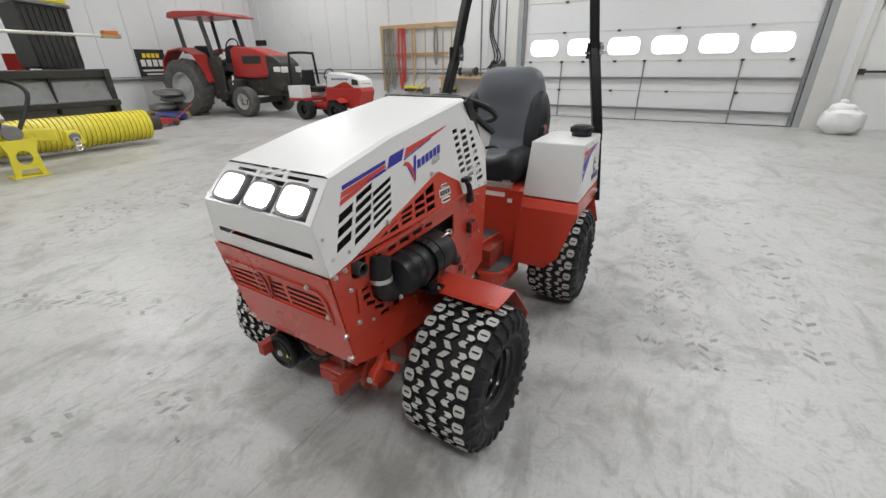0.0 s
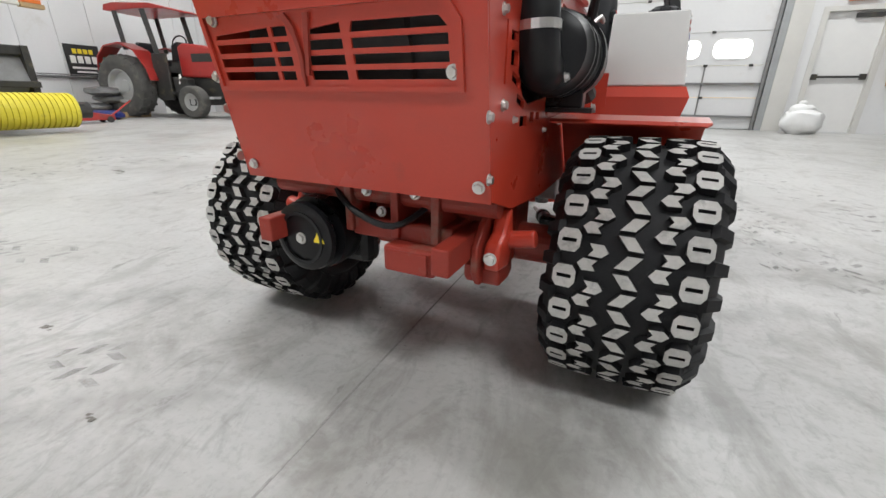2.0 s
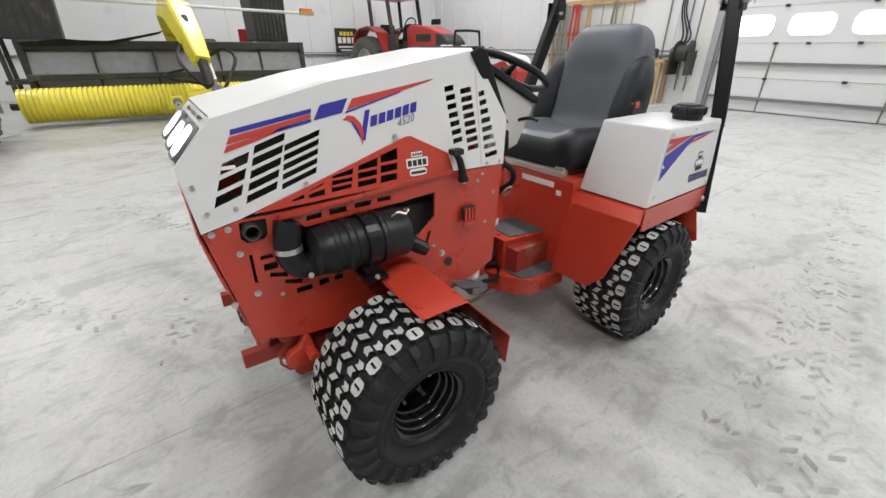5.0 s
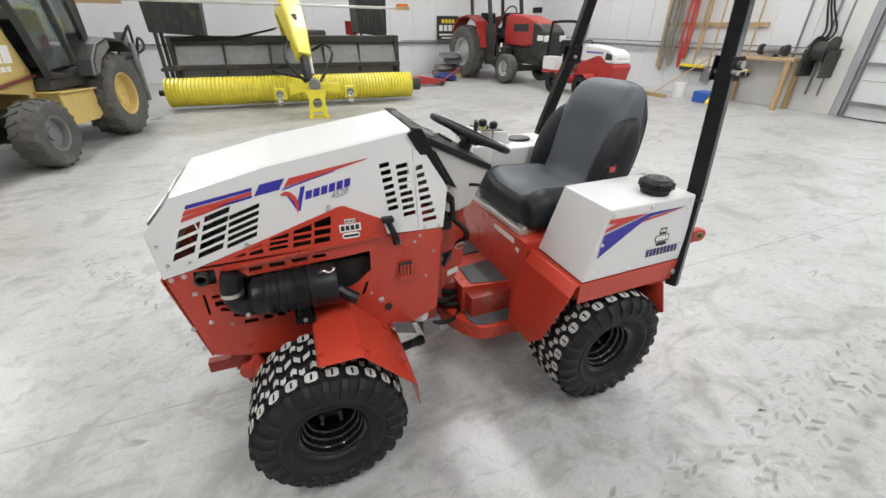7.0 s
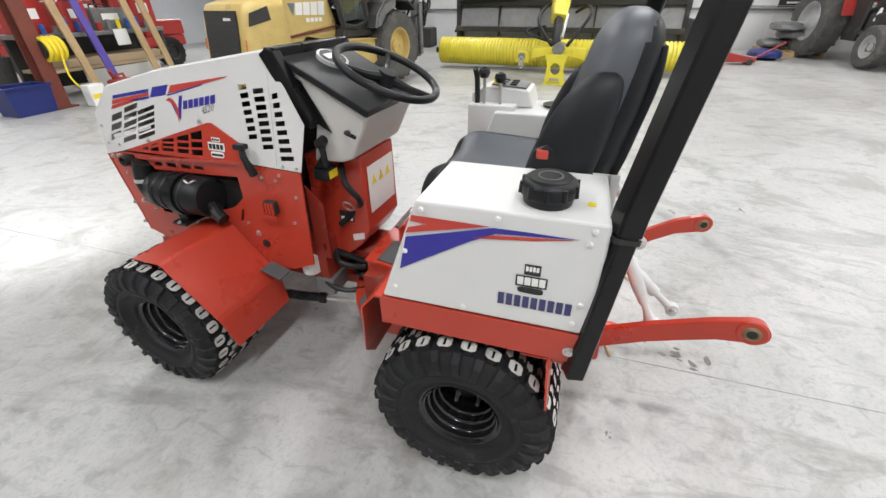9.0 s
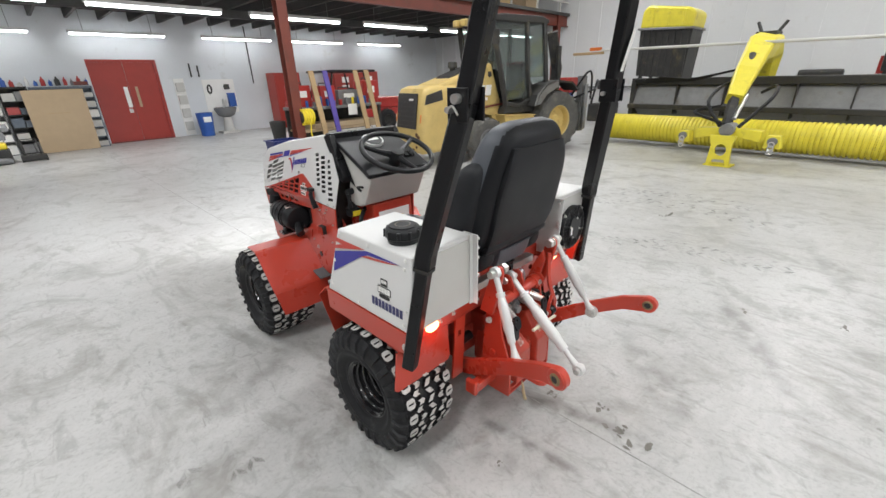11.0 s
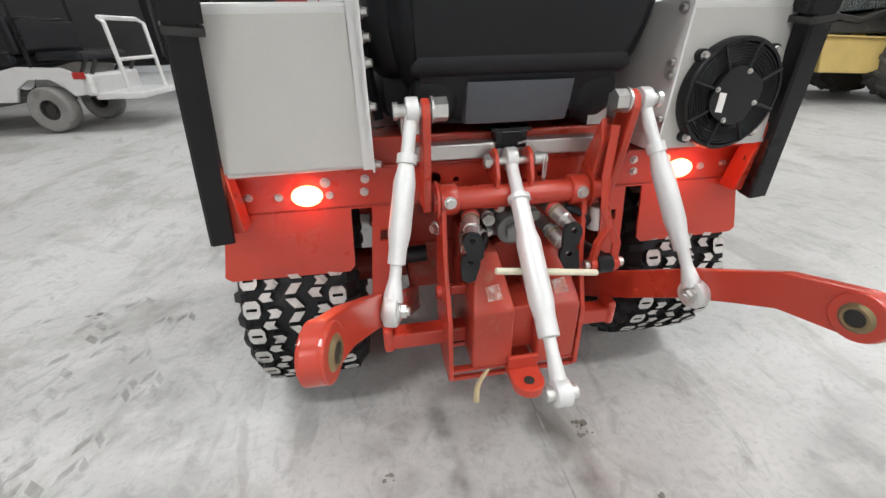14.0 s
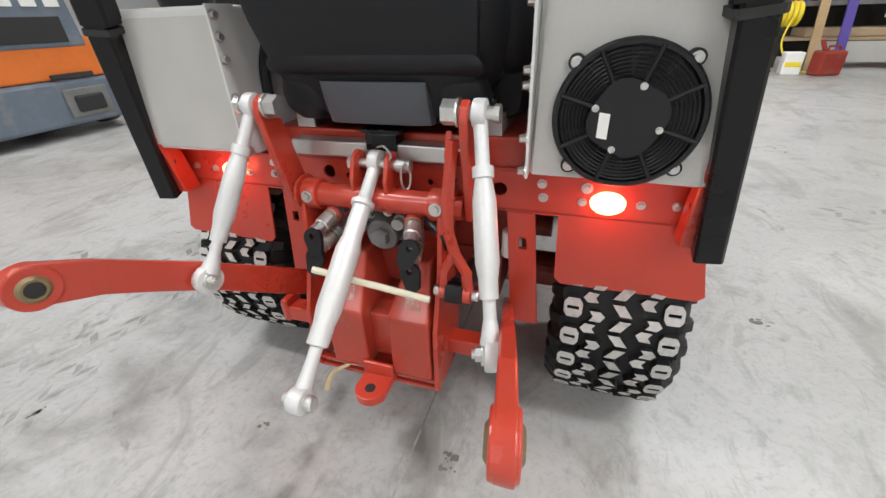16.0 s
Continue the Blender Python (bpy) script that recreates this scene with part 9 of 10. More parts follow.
clutter = thing("bench_clutter", "cans, a rag and small tools lying on the workbench", "clutter", m=pose(-4.0, -6.75, 0.86))
for k in range(12):
    x, r, h = -0.95 + 0.16 * k, random.uniform(0.025, 0.04), random.uniform(0.08, 0.2)
    part("can", cyl((x, 0.27, 0), (x, 0.27, h), r, n=12), random.choice([RED_FAR, BLUEPL, PAPER, YELLOWLABEL, GREYSTEEL]), clutter)
part("rag", box(-0.35, -0.12, 0.345, 0.36, -0.22, 0.01, 0.006), PAPER, clutter)
planks = ((-3.32, -6.28, WOOD, "bare wooden plank"), (-3.62, -6.25, PURPLE, "faded purple plank"), (-4.33, -6.2, WOOD, "bare wooden plank"), (-4.62, -6.2, WOOD, "bare wooden plank"))
for x, y, m_, nm in planks:
    pl = thing("plank", nm + " leaning against the workbench", "plank", "leaning planks")
    part("board", prism([(y - 0.13, 1.55), (y - 0.10, 1.55), (y + 0.28, 0.0), (y + 0.25, 0.0)], x - 0.055, x + 0.055), m_, pl)
reel2 = thing("hose_reel", "yellow air hose coiled on a reel fixed to the column", "hose reel", m=pose(-2.85, -5.92, 0.72))
parts("coil", seq(*[pipe([(0.06 * k - 0.08, 0.13 * math.cos(a) + 0.03 * k * 0, 0.13 * math.sin(a)) for a in np.linspace(0, 6.283, 20, endpoint=False)], 0.028, 6, closed=True) for k in range(4)]), YELLOWLABEL, reel2)
part("drum", cyl((-0.12, 0, 0), (0.14, 0, 0), 0.10), BLACKSTEEL, reel2)
part("bracket", box(-0.05, 0.17, -0.04, 0.0, -0.05, 0.05), GREYSTEEL, reel2)
part("hose_end", pipe(curve([(0.0, 0.14, -0.05), (0.05, 0.2, -0.35), (-0.1, 0.25, -0.6), (-0.3, 0.3, -0.70)]), 0.012, 6), YELLOWLABEL, reel2)
tub = thing("storage_tub", "navy blue plastic tub on the floor", "tub", m=pose(-2.32, -6.0, 0))
part("tub_body", plate(rect(-0.26, 0.26, -0.18, 0.18), [rect(-0.245, 0.245, -0.165, 0.165)], 0.34, lambda u, v, w: (u * (0.88 + 0.35 * w), v * (0.88 + 0.35 * w), w + 0.004)), NAVYPL, tub)
part("tub_floor", box(-0.22, 0.22, -0.15, 0.15, 0.0, 0.01), NAVYPL, tub)
part("rim", plate(rect(-0.28, 0.28, -0.20, 0.20), [rect(-0.24, 0.24, -0.16, 0.16)], 0.02, lambda u, v, w: (u, v, 0.33 + w)), NAVYPL, tub)
can = thing("jerry_can", "red fuel can standing on the floor", "fuel can", m=pose(-3.32, -5.55, 0, 0, 0, 20))
part("can_body", join(box(-0.16, 0.16, -0.10, 0.10, 0, 0.30, 0.03), cyl((0.08, 0, 0.29), (0.16, 0, 0.42), 0.025)), RED_DUSTY, can)
part("can_handle", pipe([(-0.12, 0, 0.29), (-0.10, 0, 0.35), (0.04, 0, 0.35), (0.05, 0, 0.29)], 0.014), RED_DUSTY, can)
wbox = thing("paper_bag", "white paper bag on the floor by the column", "bag", m=pose(-2.95, -5.62, 0))
part("bag_body", box(-0.11, 0.11, -0.08, 0.08, 0, 0.28, 0.015), PAPER, wbox)
part("print_band", box(-0.09, 0.09, 0.08, 0.082, 0.10, 0.16), YELLOWLABEL, wbox)
disp = thing("dark_bucket", "black bucket hanging beside the column", "bucket", m=pose(-2.62, -6.75, 0))
part("pail", lathe([(0.28, 0.12), (0.62, 0.16), (0.62, 0.15), (0.30, 0.0)], 18, "Z"), BLACKSTEEL, disp)
part("stand", cyl((0, 0, 0), (0, 0, 0.29), 0.08), BLACKSTEEL, disp)

# ---- corner by the west wall ----
drum = thing("oil_drum", "blue oil drum by the wall", "drum", "drums", pose(-10.9, -4.9, 0))
part("drum_body", lathe([(0, 0.27), (0.26, 0.27), (0.275, 0.285), (0.29, 0.27), (0.55, 0.27), (0.565, 0.285), (0.58, 0.27), (0.84, 0.27), (0.85, 0.25), (0.83, 0.0)], 26, "Z"), BLUEPL, drum, smooth=True)
part("drum_label", box(0.262, 0.285, -0.12, 0.12, 0.30, 0.50), PAPER, drum)
rbox = thing("tool_box", "red tool box standing on the blue oil drum", "tool box", m=pose(-10.9, -4.9, 0.83))
part("case", box(-0.25, 0.25, -0.30, 0.30, 0, 0.42, 0.02), RED_FAR, rbox)
part("label", box(0.25, 0.254, -0.18, 0.18, 0.15, 0.32), PAPER, rbox)
dv = thing("drill_press", "dark drill press against the wall", "drill press", m=pose(-11.5, -3.9, 0))
part("base", box(-0.3, 0.3, -0.35, 0.35, 0, 0.5, 0.03), BLACKSTEEL, dv)
part("head", join(cyl((0, 0, 0.5), (0, 0, 1.1), 0.05), box(-0.12, 0.3, -0.12, 0.12, 0.9, 1.15, 0.03)), BLACKSTEEL, dv)

# ---- black loader, barrels, trailer ----
ld = thing("compact_loader", "black articulated compact loader with lowered arms", "loader", m=pose(-0.10, 0.72, 0))
for x, y, s in ((2.32, -7.85, 1), (3.35, -7.85, 1), (2.15, -8.75, -1), (3.3, -8.75, -1)):
    big_wheel(ld, x, y, 0.33, 0.14, RIM, RUBBER, 18, 0.5, s)
part("chassis", join(box(2.1, 3.8, -8.6, -8.0, 0.42, 0.62, 0.03), box(2.7, 3.8, -8.62, -7.98, 0.60, 1.10, 0.06)), BLACK, ld)
part("lift_arm", prism([(2.95, 1.46), (2.30, 1.55), (1.56, 1.02), (1.48, 0.80), (1.64, 0.76), (2.30, 1.12), (2.95, 1.02)], -0.05, 0.05, 0.01), BLACK, ld, m=Matrix.Translation((0, -7.93, 0)) @ Matrix(((0, 1, 0, 0), (1, 0, 0, 0), (0, 0, 1, 0), (0, 0, 0, 1))))
part("lift_arm", prism([(2.95, 1.46), (2.30, 1.55), (1.56, 1.02), (1.48, 0.80), (1.64, 0.76), (2.30, 1.12), (2.95, 1.02)], -0.05, 0.05, 0.01), BLACK, ld, m=Matrix.Translation((0, -8.65, 0)) @ Matrix(((0, 1, 0, 0), (1, 0, 0, 0), (0, 0, 1, 0), (0, 0, 0, 1))))
part("arm_label", box(1.75, 2.05, -7.878, -7.875, 1.0, 1.06), OFFWHITE, ld)
part("quick_hitch", join(box(1.42, 1.55, -8.7, -7.85, 0.68, 0.84, 0.01), box(1.36, 1.44, -8.7, -7.85, 0.80, 0.86)), GREYSTEEL, ld)
part("lift_cylinder", cyl((2.8, -8.3, 0.75), (1.9, -8.3, 0.95), 0.05), BLACK, ld)
part("control_tower", join(box(2.75, 3.2, -8.6, -8.0, 1.1, 1.5, 0.05), pipe([(3.2, -8.55, 1.1), (3.3, -8.55, 1.70), (2.85, -8.55, 1.72)], 0.03), pipe([(3.2, -8.05, 1.1), (3.3, -8.05, 1.70), (2.85, -8.05, 1.72)], 0.03)), BLACK, ld)
part("canopy", box(2.7, 3.5, -8.65, -7.95, 1.70, 1.75, 0.02), BLACK, ld)
part("tank", box(3.0, 3.6, -8.55, -8.05, 0.62, 0.95, 0.05), PAPER, ld)
brl = thing("steel_barrel", "open dark grey steel barrel by the column", "barrel", "drums", pose(2.70, -5.36, 0))
part("barrel_body", lathe([(0, 0.26), (0.2, 0.26), (0.215, 0.27), (0.23, 0.26), (0.44, 0.26), (0.455, 0.27), (0.47, 0.26), (0.66, 0.26), (0.67, 0.27), (0.66, 0.25), (0.03, 0.25), (0.03, 0.0)], 28, "Z"), BLACKSTEEL, brl, smooth=True)
pb = thing("plastic_drum", "purple and blue plastic drum by the column", "drum", "drums", pose(2.34, -5.55, 0, 0, 3, 0))
part("drum_body", lathe([(0, 0.135), (0.25, 0.14), (0.27, 0.148), (0.29, 0.14)], 20, "Z"), BLUEPL, pb)
part("upper_drum", lathe([(0.29, 0.135), (0.62, 0.14), (0.64, 0.125), (0.63, 0.0)], 20, "Z"), PURPLE, pb)
part("drum_label", box(-0.06, 0.06, 0.128, 0.145, 0.33, 0.47), YELLOWLABEL, pb)
trl = thing("enclosed_trailer", "large black enclosed trailer", "trailer", m=pose(5.3, -6.85, 0))
part("shell", box(-1.95, 2.2, -0.75, 0.75, 0.45, 2.05, 0.05), BLACK, trl)
part("side_panel", box(-1.8, 2.0, 0.75, 0.76, 0.6, 1.9), INK, trl)
part("stripe", prism([(0.762, 0.75), (0.766, 0.75), (0.766, 1.05), (0.762, 1.05)], -0.6, -0.25), GREYSTEEL, trl)
for x in (-0.9, 0.2):
    big_wheel(trl, x, 0.62, 0.32, 0.11, RIMGREY, RUBBER, 16, 0.5, 1, bars=False)
part("fender", box(-1.3, 0.6, 0.76, 0.88, 0.66, 0.72), BLACKSTEEL, trl)
parts("jack_leg", seq(cyl((-1.9, 0, 0), (-1.9, 0, 0.5), 0.05), cyl((1.9, 0, 0), (1.9, 0, 0.5), 0.05)), GREYSTEEL, trl)

# ---- golf cart ----
gc = thing("golf_cart", "white golf cart with dark seats and dusty tyres", "golf cart", m=pose(3.38, -3.24, 0, 0, 0, -5) @ Matrix.Diagonal((0.93, 0.93, 1.0, 1)) @ Matrix.Translation((-3.86, -0.40, 0)))
for x in (3.86, 5.42):
    for y, s in ((0.40, 1), (-0.40, -1)):
        big_wheel(gc, x, y, 0.225, 0.10, BLACKSTEEL, PALETYRE, 16, 0.42, s, bars=False)
DUSTW = mat("dusty_white_gelcoat", (0.62, 0.62, 0.61), 0.4, var=0.06, spot=(0.45, 0.43, 0.4), spots=0.2)
for y in (-0.44, 0.40):
    part("rear_body", prism([(3.42, 0.36), (3.40, 0.50), (3.62, 0.60), (4.05, 0.62), (4.55, 0.52), (4.60, 0.30), (4.18, 0.30), (4.12, 0.42), (3.98, 0.50), (3.78, 0.50), (3.64, 0.42), (3.58, 0.34)], y, y + 0.04, 0.008), DUSTW, gc, m=Matrix(((0, 1, 0, 0), (1, 0, 0, 0), (0, 0, 1, 0), (0, 0, 0, 1))), label="dusty white rear body")
part("rear_tail", box(3.36, 3.48, -0.44, 0.44, 0.34, 0.54, 0.03), DUSTW, gc)
part("tail_lamp", box(3.40, 3.52, 0.442, 0.450, 0.50, 0.56), RED_FAR, gc)
part("floor_pan", box(4.5, 5.1, -0.44, 0.44, 0.24, 0.32, 0.02), GREYSTEEL, gc)
part("front_body", prism([(5.05, 0.24), (5.05, 0.70), (5.35, 0.62), (5.75, 0.48), (5.78, 0.30)], -0.42, 0.42, 0.03), DUSTW, gc, m=Matrix(((0, 1, 0, 0), (1, 0, 0, 0), (0, 0, 1, 0), (0, 0, 0, 1))))
parts("seat", seq(box(4.05, 4.55, -0.42, 0.42, 0.62, 0.74, 0.04), box(3.95, 4.08, -0.42, 0.42, 0.72, 1.05, 0.04), box(3.40, 3.85, -0.40, 0.40, 0.66, 0.74, 0.03), box(3.86, 3.94, -0.40, 0.40, 0.74, 1.02, 0.03)), SEAT, gc)
parts("bed_tube", seq(*[pipe([(3.45, y, 0.45), (3.30, y, 0.66)], 0.018) for y in (-0.35, 0.35)], pipe([(3.70, 0.30, 0.30), (3.42, 0.30, 0.68)], 0.018), pipe([(3.70, -0.30, 0.30), (3.42, -0.30, 0.68)], 0.018)), BLACKSTEEL, gc)
part("rear_deck", box(2.92, 3.40, -0.40, 0.40, 0.30, 0.36, 0.01), DUSTW, gc)
part("grab_frame", pipe([(3.05, 0.36, 0.36), (3.08, 0.36, 0.98), (3.12, 0.36, 1.02), (3.12, -0.30, 1.02), (3.08, -0.36, 0.98), (3.05, -0.36, 0.36)], 0.022), SILVER, gc, "silver grab frame")
part("grab_rail", cyl((3.07, -0.36, 0.66), (3.07, 0.36, 0.66), 0.018), SILVER, gc)
for x, y in ((5.15, 0.42), (5.15, -0.42), (3.9, 0.42), (3.9, -0.42)):
    part("roof_post", pipe([(x, y, 0.5), (x - 0.15 if x > 5 else x, y, 1.70)], 0.02), BLACK, gc)
part("roof", box(3.35, 5.15, -0.5, 0.5, 1.70, 1.76, 0.03), BLACK, gc)
part("steering_wheel", pipe([(4.95 + 0.05 * math.cos(a), 0.2 + 0.15 * math.sin(a), 0.92 + 0.13 * math.cos(a)) for a in np.linspace(0, 6.283, 20, endpoint=False)], 0.012, 6, closed=True), PLASTIC, gc)

# ---- forklift ----
fl = thing("forklift", "orange and grey forklift truck, rear counterweight showing", "forklift", m=pose(-0.38, 0.03, 0))
part("counterweight", prism([(-1.52, 0.10), (-1.55, 0.42), (-1.48, 0.47), (0.02, 0.47), (0.08, 0.42), (0.05, 0.10)], 4.34, 5.2, 0.03), BLUEGREY, fl, "scuffed blue-grey counterweight")
part("tow_recess", join(box(4.30, 4.345, -1.30, -1.05, 0.20, 0.34, 0.02)), INK, fl)
part("tow_plate", box(4.325, 4.342, -1.36, -0.98, 0.16, 0.40, 0.01), GREYSTEEL, fl)
part("tow_recess", box(4.33, 4.345, -1.30, -0.95, 0.48, 0.52), INK, fl)
part("rear_cover", prism([(-1.48, 0.475), (-1.40, 0.80), (-0.05, 0.80), (0.0, 0.475)], 4.36, 5.15, 0.02), ORANGE, fl, "orange rear cover")
part("radiator_panel", prism([(-1.36, 0.72), (-1.32, 1.15), (-0.12, 1.15), (-0.08, 0.72)], 4.345, 5.1, 0.02), BLUEGREY, fl)
part("radiator_opening", box(4.335, 4.348, -1.22, -0.25, 0.76, 0.95, 0.005), INK, fl)
parts("letter_block", seq(*[box(4.334, 4.3445, -1.26 + 0.17 * k, -1.15 + 0.17 * k, 1.02, 1.10) for k in range(6)]), PAPER, fl, "white letter-sized block")
parts("mast_member", seq(box(6.3, 6.5, -1.25, -1.10, 0.05, 2.2), box(6.3, 6.5, -0.35, -0.20, 0.05, 2.2), box(6.5, 7.4, -1.1, -0.98, 0.04, 0.08), box(6.5, 7.4, -0.45, -0.33, 0.04, 0.08)), BLACKSTEEL, fl)
part("body", box(5.1, 6.3, -1.35, -0.10, 0.30, 0.80, 0.04), ORANGE, fl)
for x, y in ((5.15, -1.3), (5.15, -0.15), (6.2, -1.3), (6.2, -0.15)):
    part("guard_post", pipe([(x, y, 0.8), (x + (0.15 if x < 6 else -0.1), y, 2.05)], 0.035), BLACKSTEEL, fl)
part("overhead_guard", box(5.2, 6.2, -1.35, -0.10, 2.04, 2.10, 0.02), BLACKSTEEL, fl)
for x, r in ((4.75, 0.20), (6.0, 0.28)):
    for y, s in ((-1.52, -1), (0.08, 1)):
        big_wheel(fl, x, y, r, 0.09, ORANGE, OLDTYRE, 14, 0.5, s, bars=False)
tanb = thing("parts_bench", "tan wooden bench with loose parts", "bench", m=pose(7.0, -4.75, 0))
part("bench_base", box(-0.9, 0.9, -0.3, 0.3, 0, 0.35, 0.02), CARD, tanb)
part("bench_top", box(-1.0, 1.0, -0.35, 0.35, 0.62, 0.70, 0.01), GREYSTEEL, tanb)
parts("bench_post", seq(*[box(x - 0.05, x + 0.05, y - 0.05, y + 0.05, 0.35, 0.62) for x in (-0.8, 0.8) for y in (-0.25, 0.25)]), WOOD, tanb)
for k in range(7):
    part("loose_part", box(-0.8 + 0.23 * k, -0.68 + 0.23 * k, -0.15, 0.12, 0.70 if k % 2 else 0.35, (0.70 if k % 2 else 0.35) + random.uniform(0.06, 0.18), 0.01), random.choice([OFFWHITE, GREYSTEEL, RUST, BLACKSTEEL]), tanb)

# ---- stored goods on the mezzanine ----
for k, x in enumerate((-11.2, -10.2, -9.1, -7.9, -6.8, -5.9, -4.6, -3.2, -1.5, 0.4)):
    b = thing("storage_box", "stored carton on the mezzanine deck", "box", "mezzanine cartons", pose(x, -6.7 - 0.4 * (k % 2), 3.14))
    w, h = random.uniform(0.25, 0.5), random.uniform(0.3, 0.9)
    part("carton", box(-w, w, -0.3, 0.3, 0, h, 0.01), random.choice([CARD, TAN, OFFWHITE, BLACKSTEEL, WOOD]), b)
    part("flap", box(-w, w, -0.02, 0.02, h, h + 0.003), WOOD, b)

# ---- marks on the floor ----
STAIN = mat("dark_oil_mark", (0.16, 0.15, 0.13), 0.5, var=0.4, scale=12, fine=80, bump=0.1)


def blot(x, y, a, b, turn, seed, material=STAIN):
    pts = []
    for k in range(22):
        q = 2 * math.pi * k / 22
        r = 1 + 0.45 * noise.noise(Vector((math.cos(q) * 1.7 + seed, math.sin(q) * 1.7, seed)))
        u, v = a * r * math.cos(q), b * r * math.sin(q)
        pts.append((x + u * math.cos(turn) - v * math.sin(turn), y + u * math.sin(turn) + v * math.cos(turn)))
    return plate(pts, [], 0.0006, lambda u, v, w: (u, v, 0.0006 + w))


bm = bmesh.new()
bm = join(bm, *[blot(x + random.gauss(0, a * 0.7) * math.cos(q) + random.gauss(0, b * 0.6), y + random.gauss(0, a * 0.7) * math.sin(q) + random.gauss(0, b * 0.6), a * f, b * f * 1.2, q + random.gauss(0, 0.5), 3.1 * i + 7 * f) for i, (x, y, a, b, q) in enumerate(((-0.16, 1.36, 0.045, 0.020, 0.9), (-0.12, 1.43, 0.05, 0.018, 0.8), (-0.22, 1.26, 0.03, 0.015, 0.5), (-0.155, 1.05, 0.018, 0.012, 0.2), (-0.15, 1.08, 0.012, 0.008, 0.2), (0.30, 1.10, 0.012, 0.008, 0), (-1.55, 1.55, 0.025, 0.012, 0.4), (-1.7, 2.0, 0.035, 0.012, 0.2), (-0.95, 0.35, 0.03, 0.012, 0.3), (-0.49, -1.04, 0.012, 0.008, 0.2), (-0.95, -0.9, 0.02, 0.008, 0.6), (1.26, 0.33, 0.02, 0.012, 0.3), (0.62, 1.75, 0.012, 0.012, 0.3), (0.9, 1.25, 0.018, 0.010, 1.3), (-3.2, 0.6, 0.12, 0.02, 0.2), (-6.6, -2.6, 0.35, 0.03, 0.3), (-6.9, -2.2, 0.25, 0.04, -0.3), (-1.9, 3.3, 0.05, 0.02, 0.8), (-2.7, 4.6, 0.06, 0.02, 0.2))) for f in (0.55, 0.38, 0.30, 0.24, 0.17, 0.12)])
tagged(part("floor_mark", bm, STAIN, None), "scattered dark oil marks on the concrete", "stain", kind="stuff")


# ---- faint dusty tyre prints ----
def print_material():
    m = mat("dusty_tyre_print", (0.235, 0.228, 0.212), 0.7, var=0.3, scale=9, fine=60, bump=0.0)
    n, l = m.node_tree.nodes, m.node_tree.links
    clear, mixer, tc, no, mr = n.new("ShaderNodeBsdfTransparent"), n.new("ShaderNodeMixShader"), n.new("ShaderNodeTexCoord"), n.new("ShaderNodeTexNoise"), n.new("ShaderNodeMapRange")
    no.inputs["Scale"].default_value, no.inputs["Detail"].default_value = 7.0, 6
    mr.inputs["From Min"].default_value, mr.inputs["From Max"].default_value, mr.inputs["To Max"].default_value = 0.42, 0.66, 0.44
    l.new(tc.outputs["Object"], no.inputs["Vector"])
    l.new(no.outputs["Fac"], mr.inputs["Value"])
    l.new(mr.outputs[0], mixer.inputs[0])
    l.new(clear.outputs[0], mixer.inputs[1])
    l.new(n["Principled BSDF"].outputs[0], mixer.inputs[2])
    l.new(mixer.outputs[0], n["Material Output"].inputs["Surface"])
    return m


def tyre_print(points, width, pitch):
    """Rows of slanted lug prints along a bent line on the floor."""
    bm = bmesh.new()
    line = curve([(x, y, 0) for x, y in points], 12)
    run, last = 0.0, line[0]
    for p in line[1:]:
        a, b = Vector(last), Vector(p)
        d = (b - a)
        run += d.length
        last = p
        if run < pitch:
            continue
        run = 0.0
        d.normalize()
        n_ = Vector((-d.y, d.x, 0))
        for k in range(4):
            if random.random() < 0.25:
                continue
            c = b + n_ * width * (k / 3 - 0.5) + d * random.uniform(-0.01, 0.01)
            u, v = d * pitch * 0.26, n_ * width * 0.12
            t = d * pitch * (0.3 if k % 2 else -0.3)
            vs = [bm.verts.new((c + q + Vector((0, 0, 0.0021)))) for q in (-u - v - t, u - v - t, u + v + t, -u + v + t)]
            bm.faces.new(vs)
    return bm


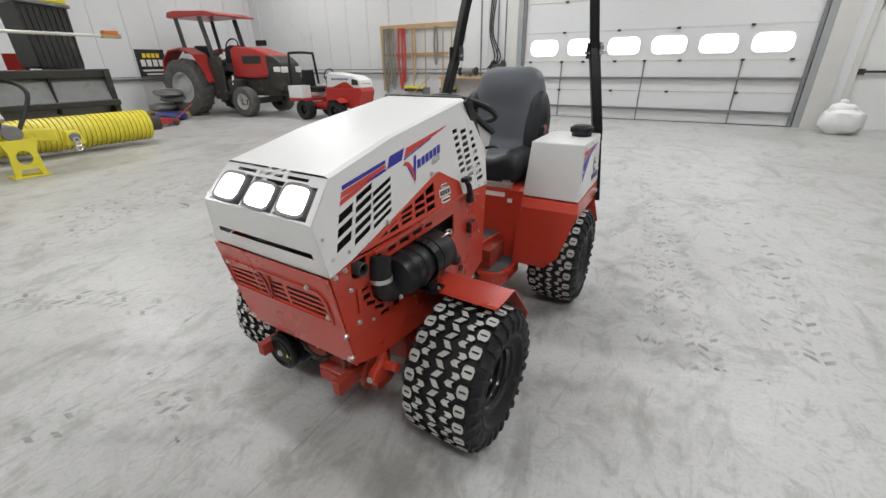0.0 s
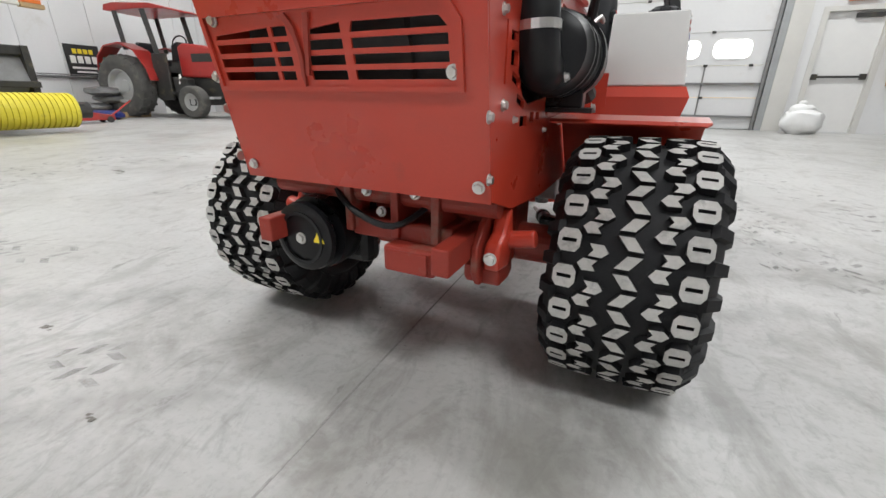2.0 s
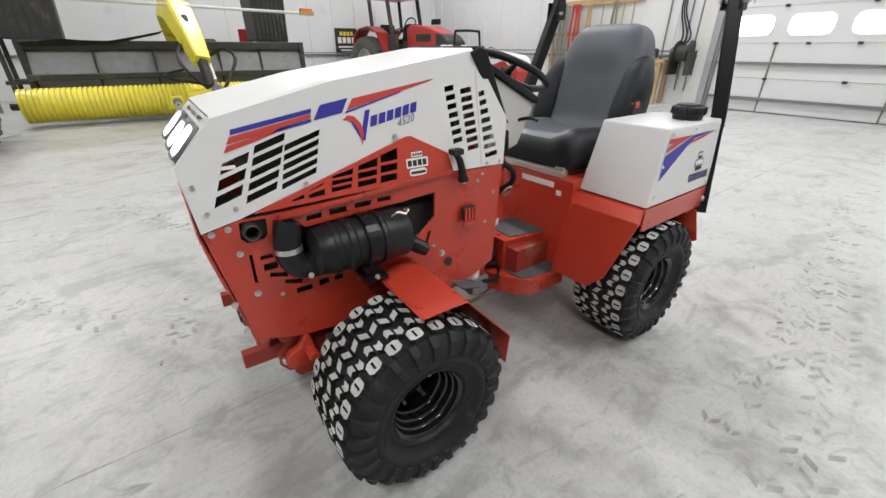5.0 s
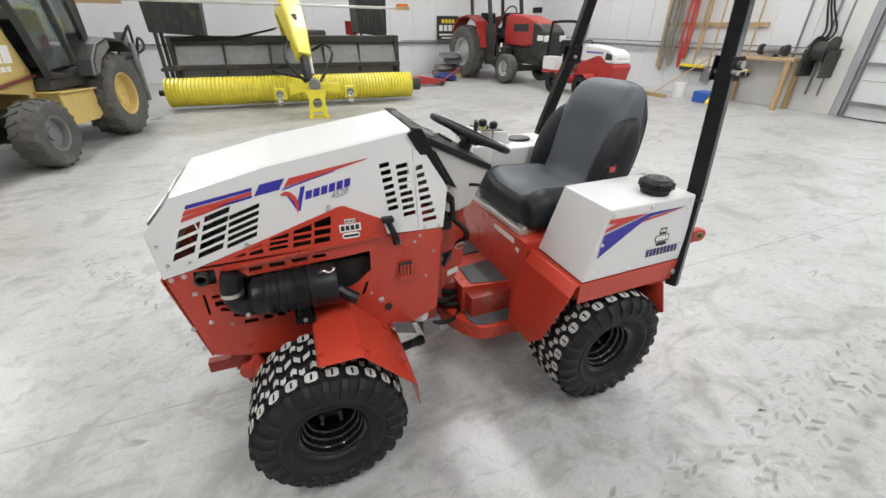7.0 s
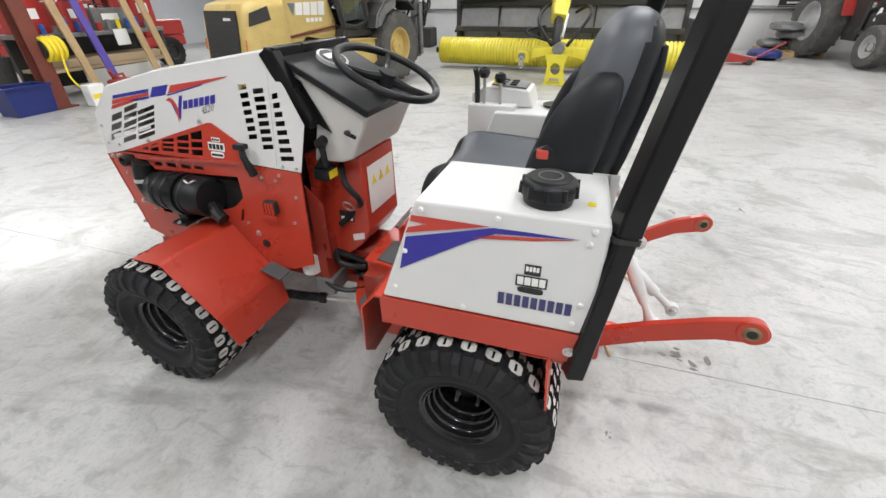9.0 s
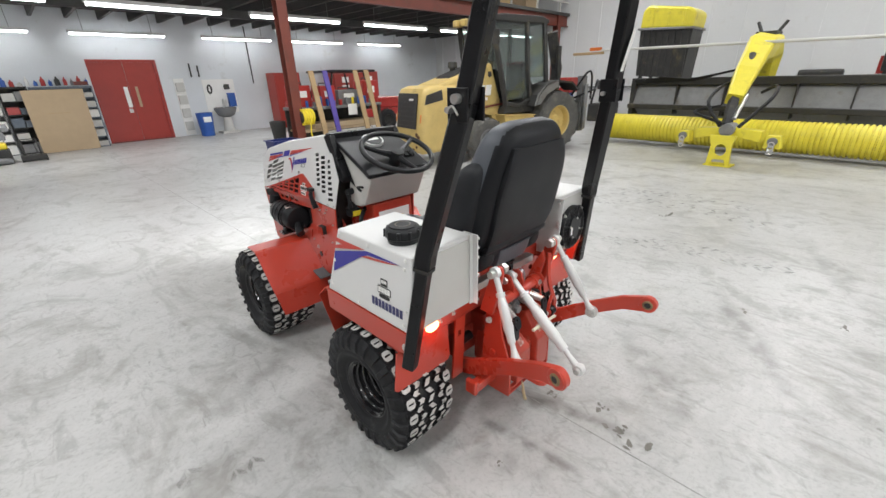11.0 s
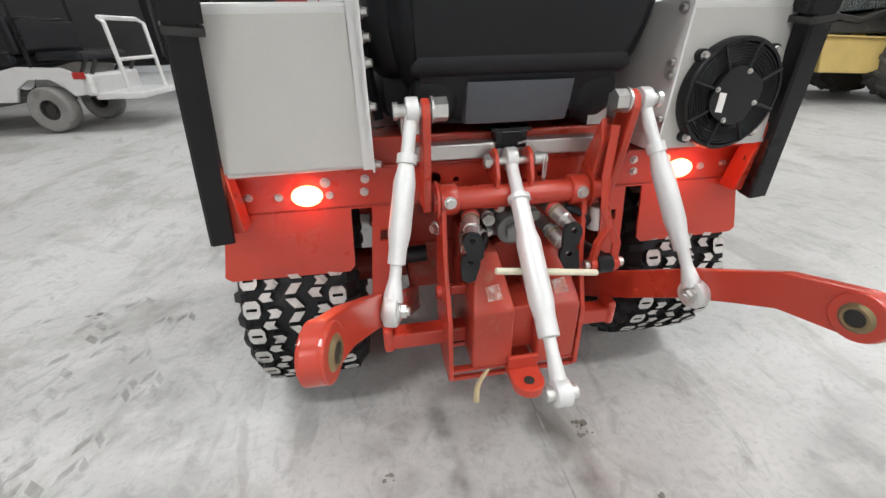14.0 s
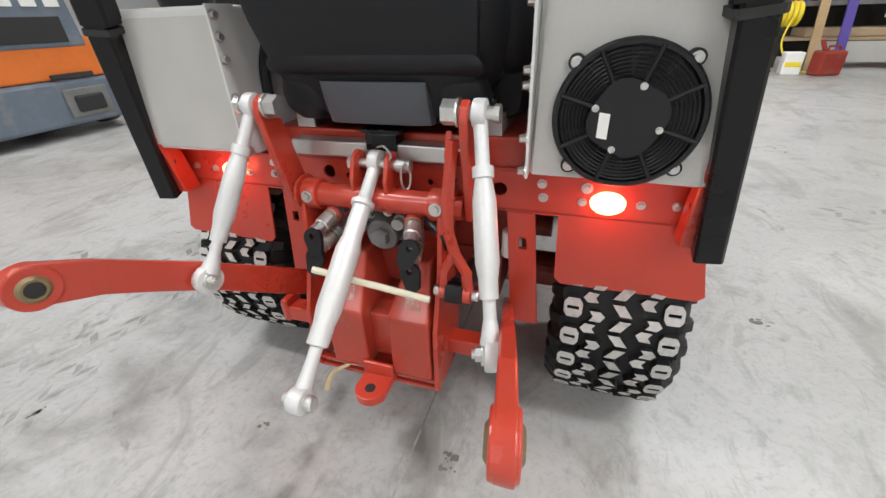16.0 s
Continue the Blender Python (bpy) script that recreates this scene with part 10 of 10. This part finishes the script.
PRINT = print_material()
PRINTS = (
    ([(1.20, 0.2), (1.12, 1.0), (0.98, 1.8), (0.83, 2.6), (0.64, 4.6)], 0.16, 0.055),
    ([(0.98, 0.35), (0.95, 0.95), (0.86, 2.05), (0.70, 3.4)], 0.10, 0.055),
    ([(1.60, 0.5), (1.55, 1.6), (1.35, 3.2)], 0.20, 0.06),
    ([(-1.75, -1.75), (-1.28, -1.50), (-0.90, -1.15), (-0.60, -0.90)], 0.14, 0.05),
    ([(-2.9, -1.2), (-2.2, -0.85), (-1.5, -0.55)], 0.18, 0.06),
    ([(-3.1, -0.5), (-3.5, 0.2), (-3.6, 0.8), (-3.4, 1.4)], 0.24, 0.07),
    ([(-3.7, -0.3), (-4.0, 0.5), (-4.0, 1.2)], 0.24, 0.07),
    ([(-2.1, 0.2), (-2.35, 0.9), (-2.4, 1.7)], 0.20, 0.06),
)
prints = join(*[tyre_print(pts, w, q) for pts, w, q in PRINTS])
tagged(part("tyre_print", prints, PRINT, None), "faint dusty tyre prints across the concrete", "tyre mark", kind="stuff")


# ---- wall shelf beside the side door ----
ws = thing("wall_shelf", "wooden wall shelf with dark tools beside the door", "shelf", m=pose(4.84, Y1, 1.12))
part("board", box(-0.30, 0.30, -0.34, 0.0, 0, 0.035), WOOD, ws)
for x in (-0.22, 0.22):
    part("bracket", prism([(-0.30, 0.0), (0.0, 0.0), (0.0, -0.28), (-0.03, -0.28)], x - 0.015, x + 0.015), WOOD, ws)
for k in range(4):
    h, w = random.uniform(0.12, 0.42), random.uniform(0.10, 0.16)
    tool = thing("tool_case", "dark tool case standing on the wall shelf", "tool case", "shelf tools", pose(4.63 + 0.14 * k, Y1 - 0.20, 1.155, 0, 0, random.uniform(-12, 12)))
    part("case", box(-w / 2, w / 2, -0.09, 0.09, 0, h, 0.012), random.choice([BLACKSTEEL, BLACK, GREYSTEEL, RUST]), tool)
    part("handle", pipe(curve([(-w * 0.3, 0, h - 0.004), (-w * 0.2, 0, h + 0.03), (w * 0.2, 0, h + 0.03), (w * 0.3, 0, h - 0.004)]), 0.007, 6), PLASTIC, tool)
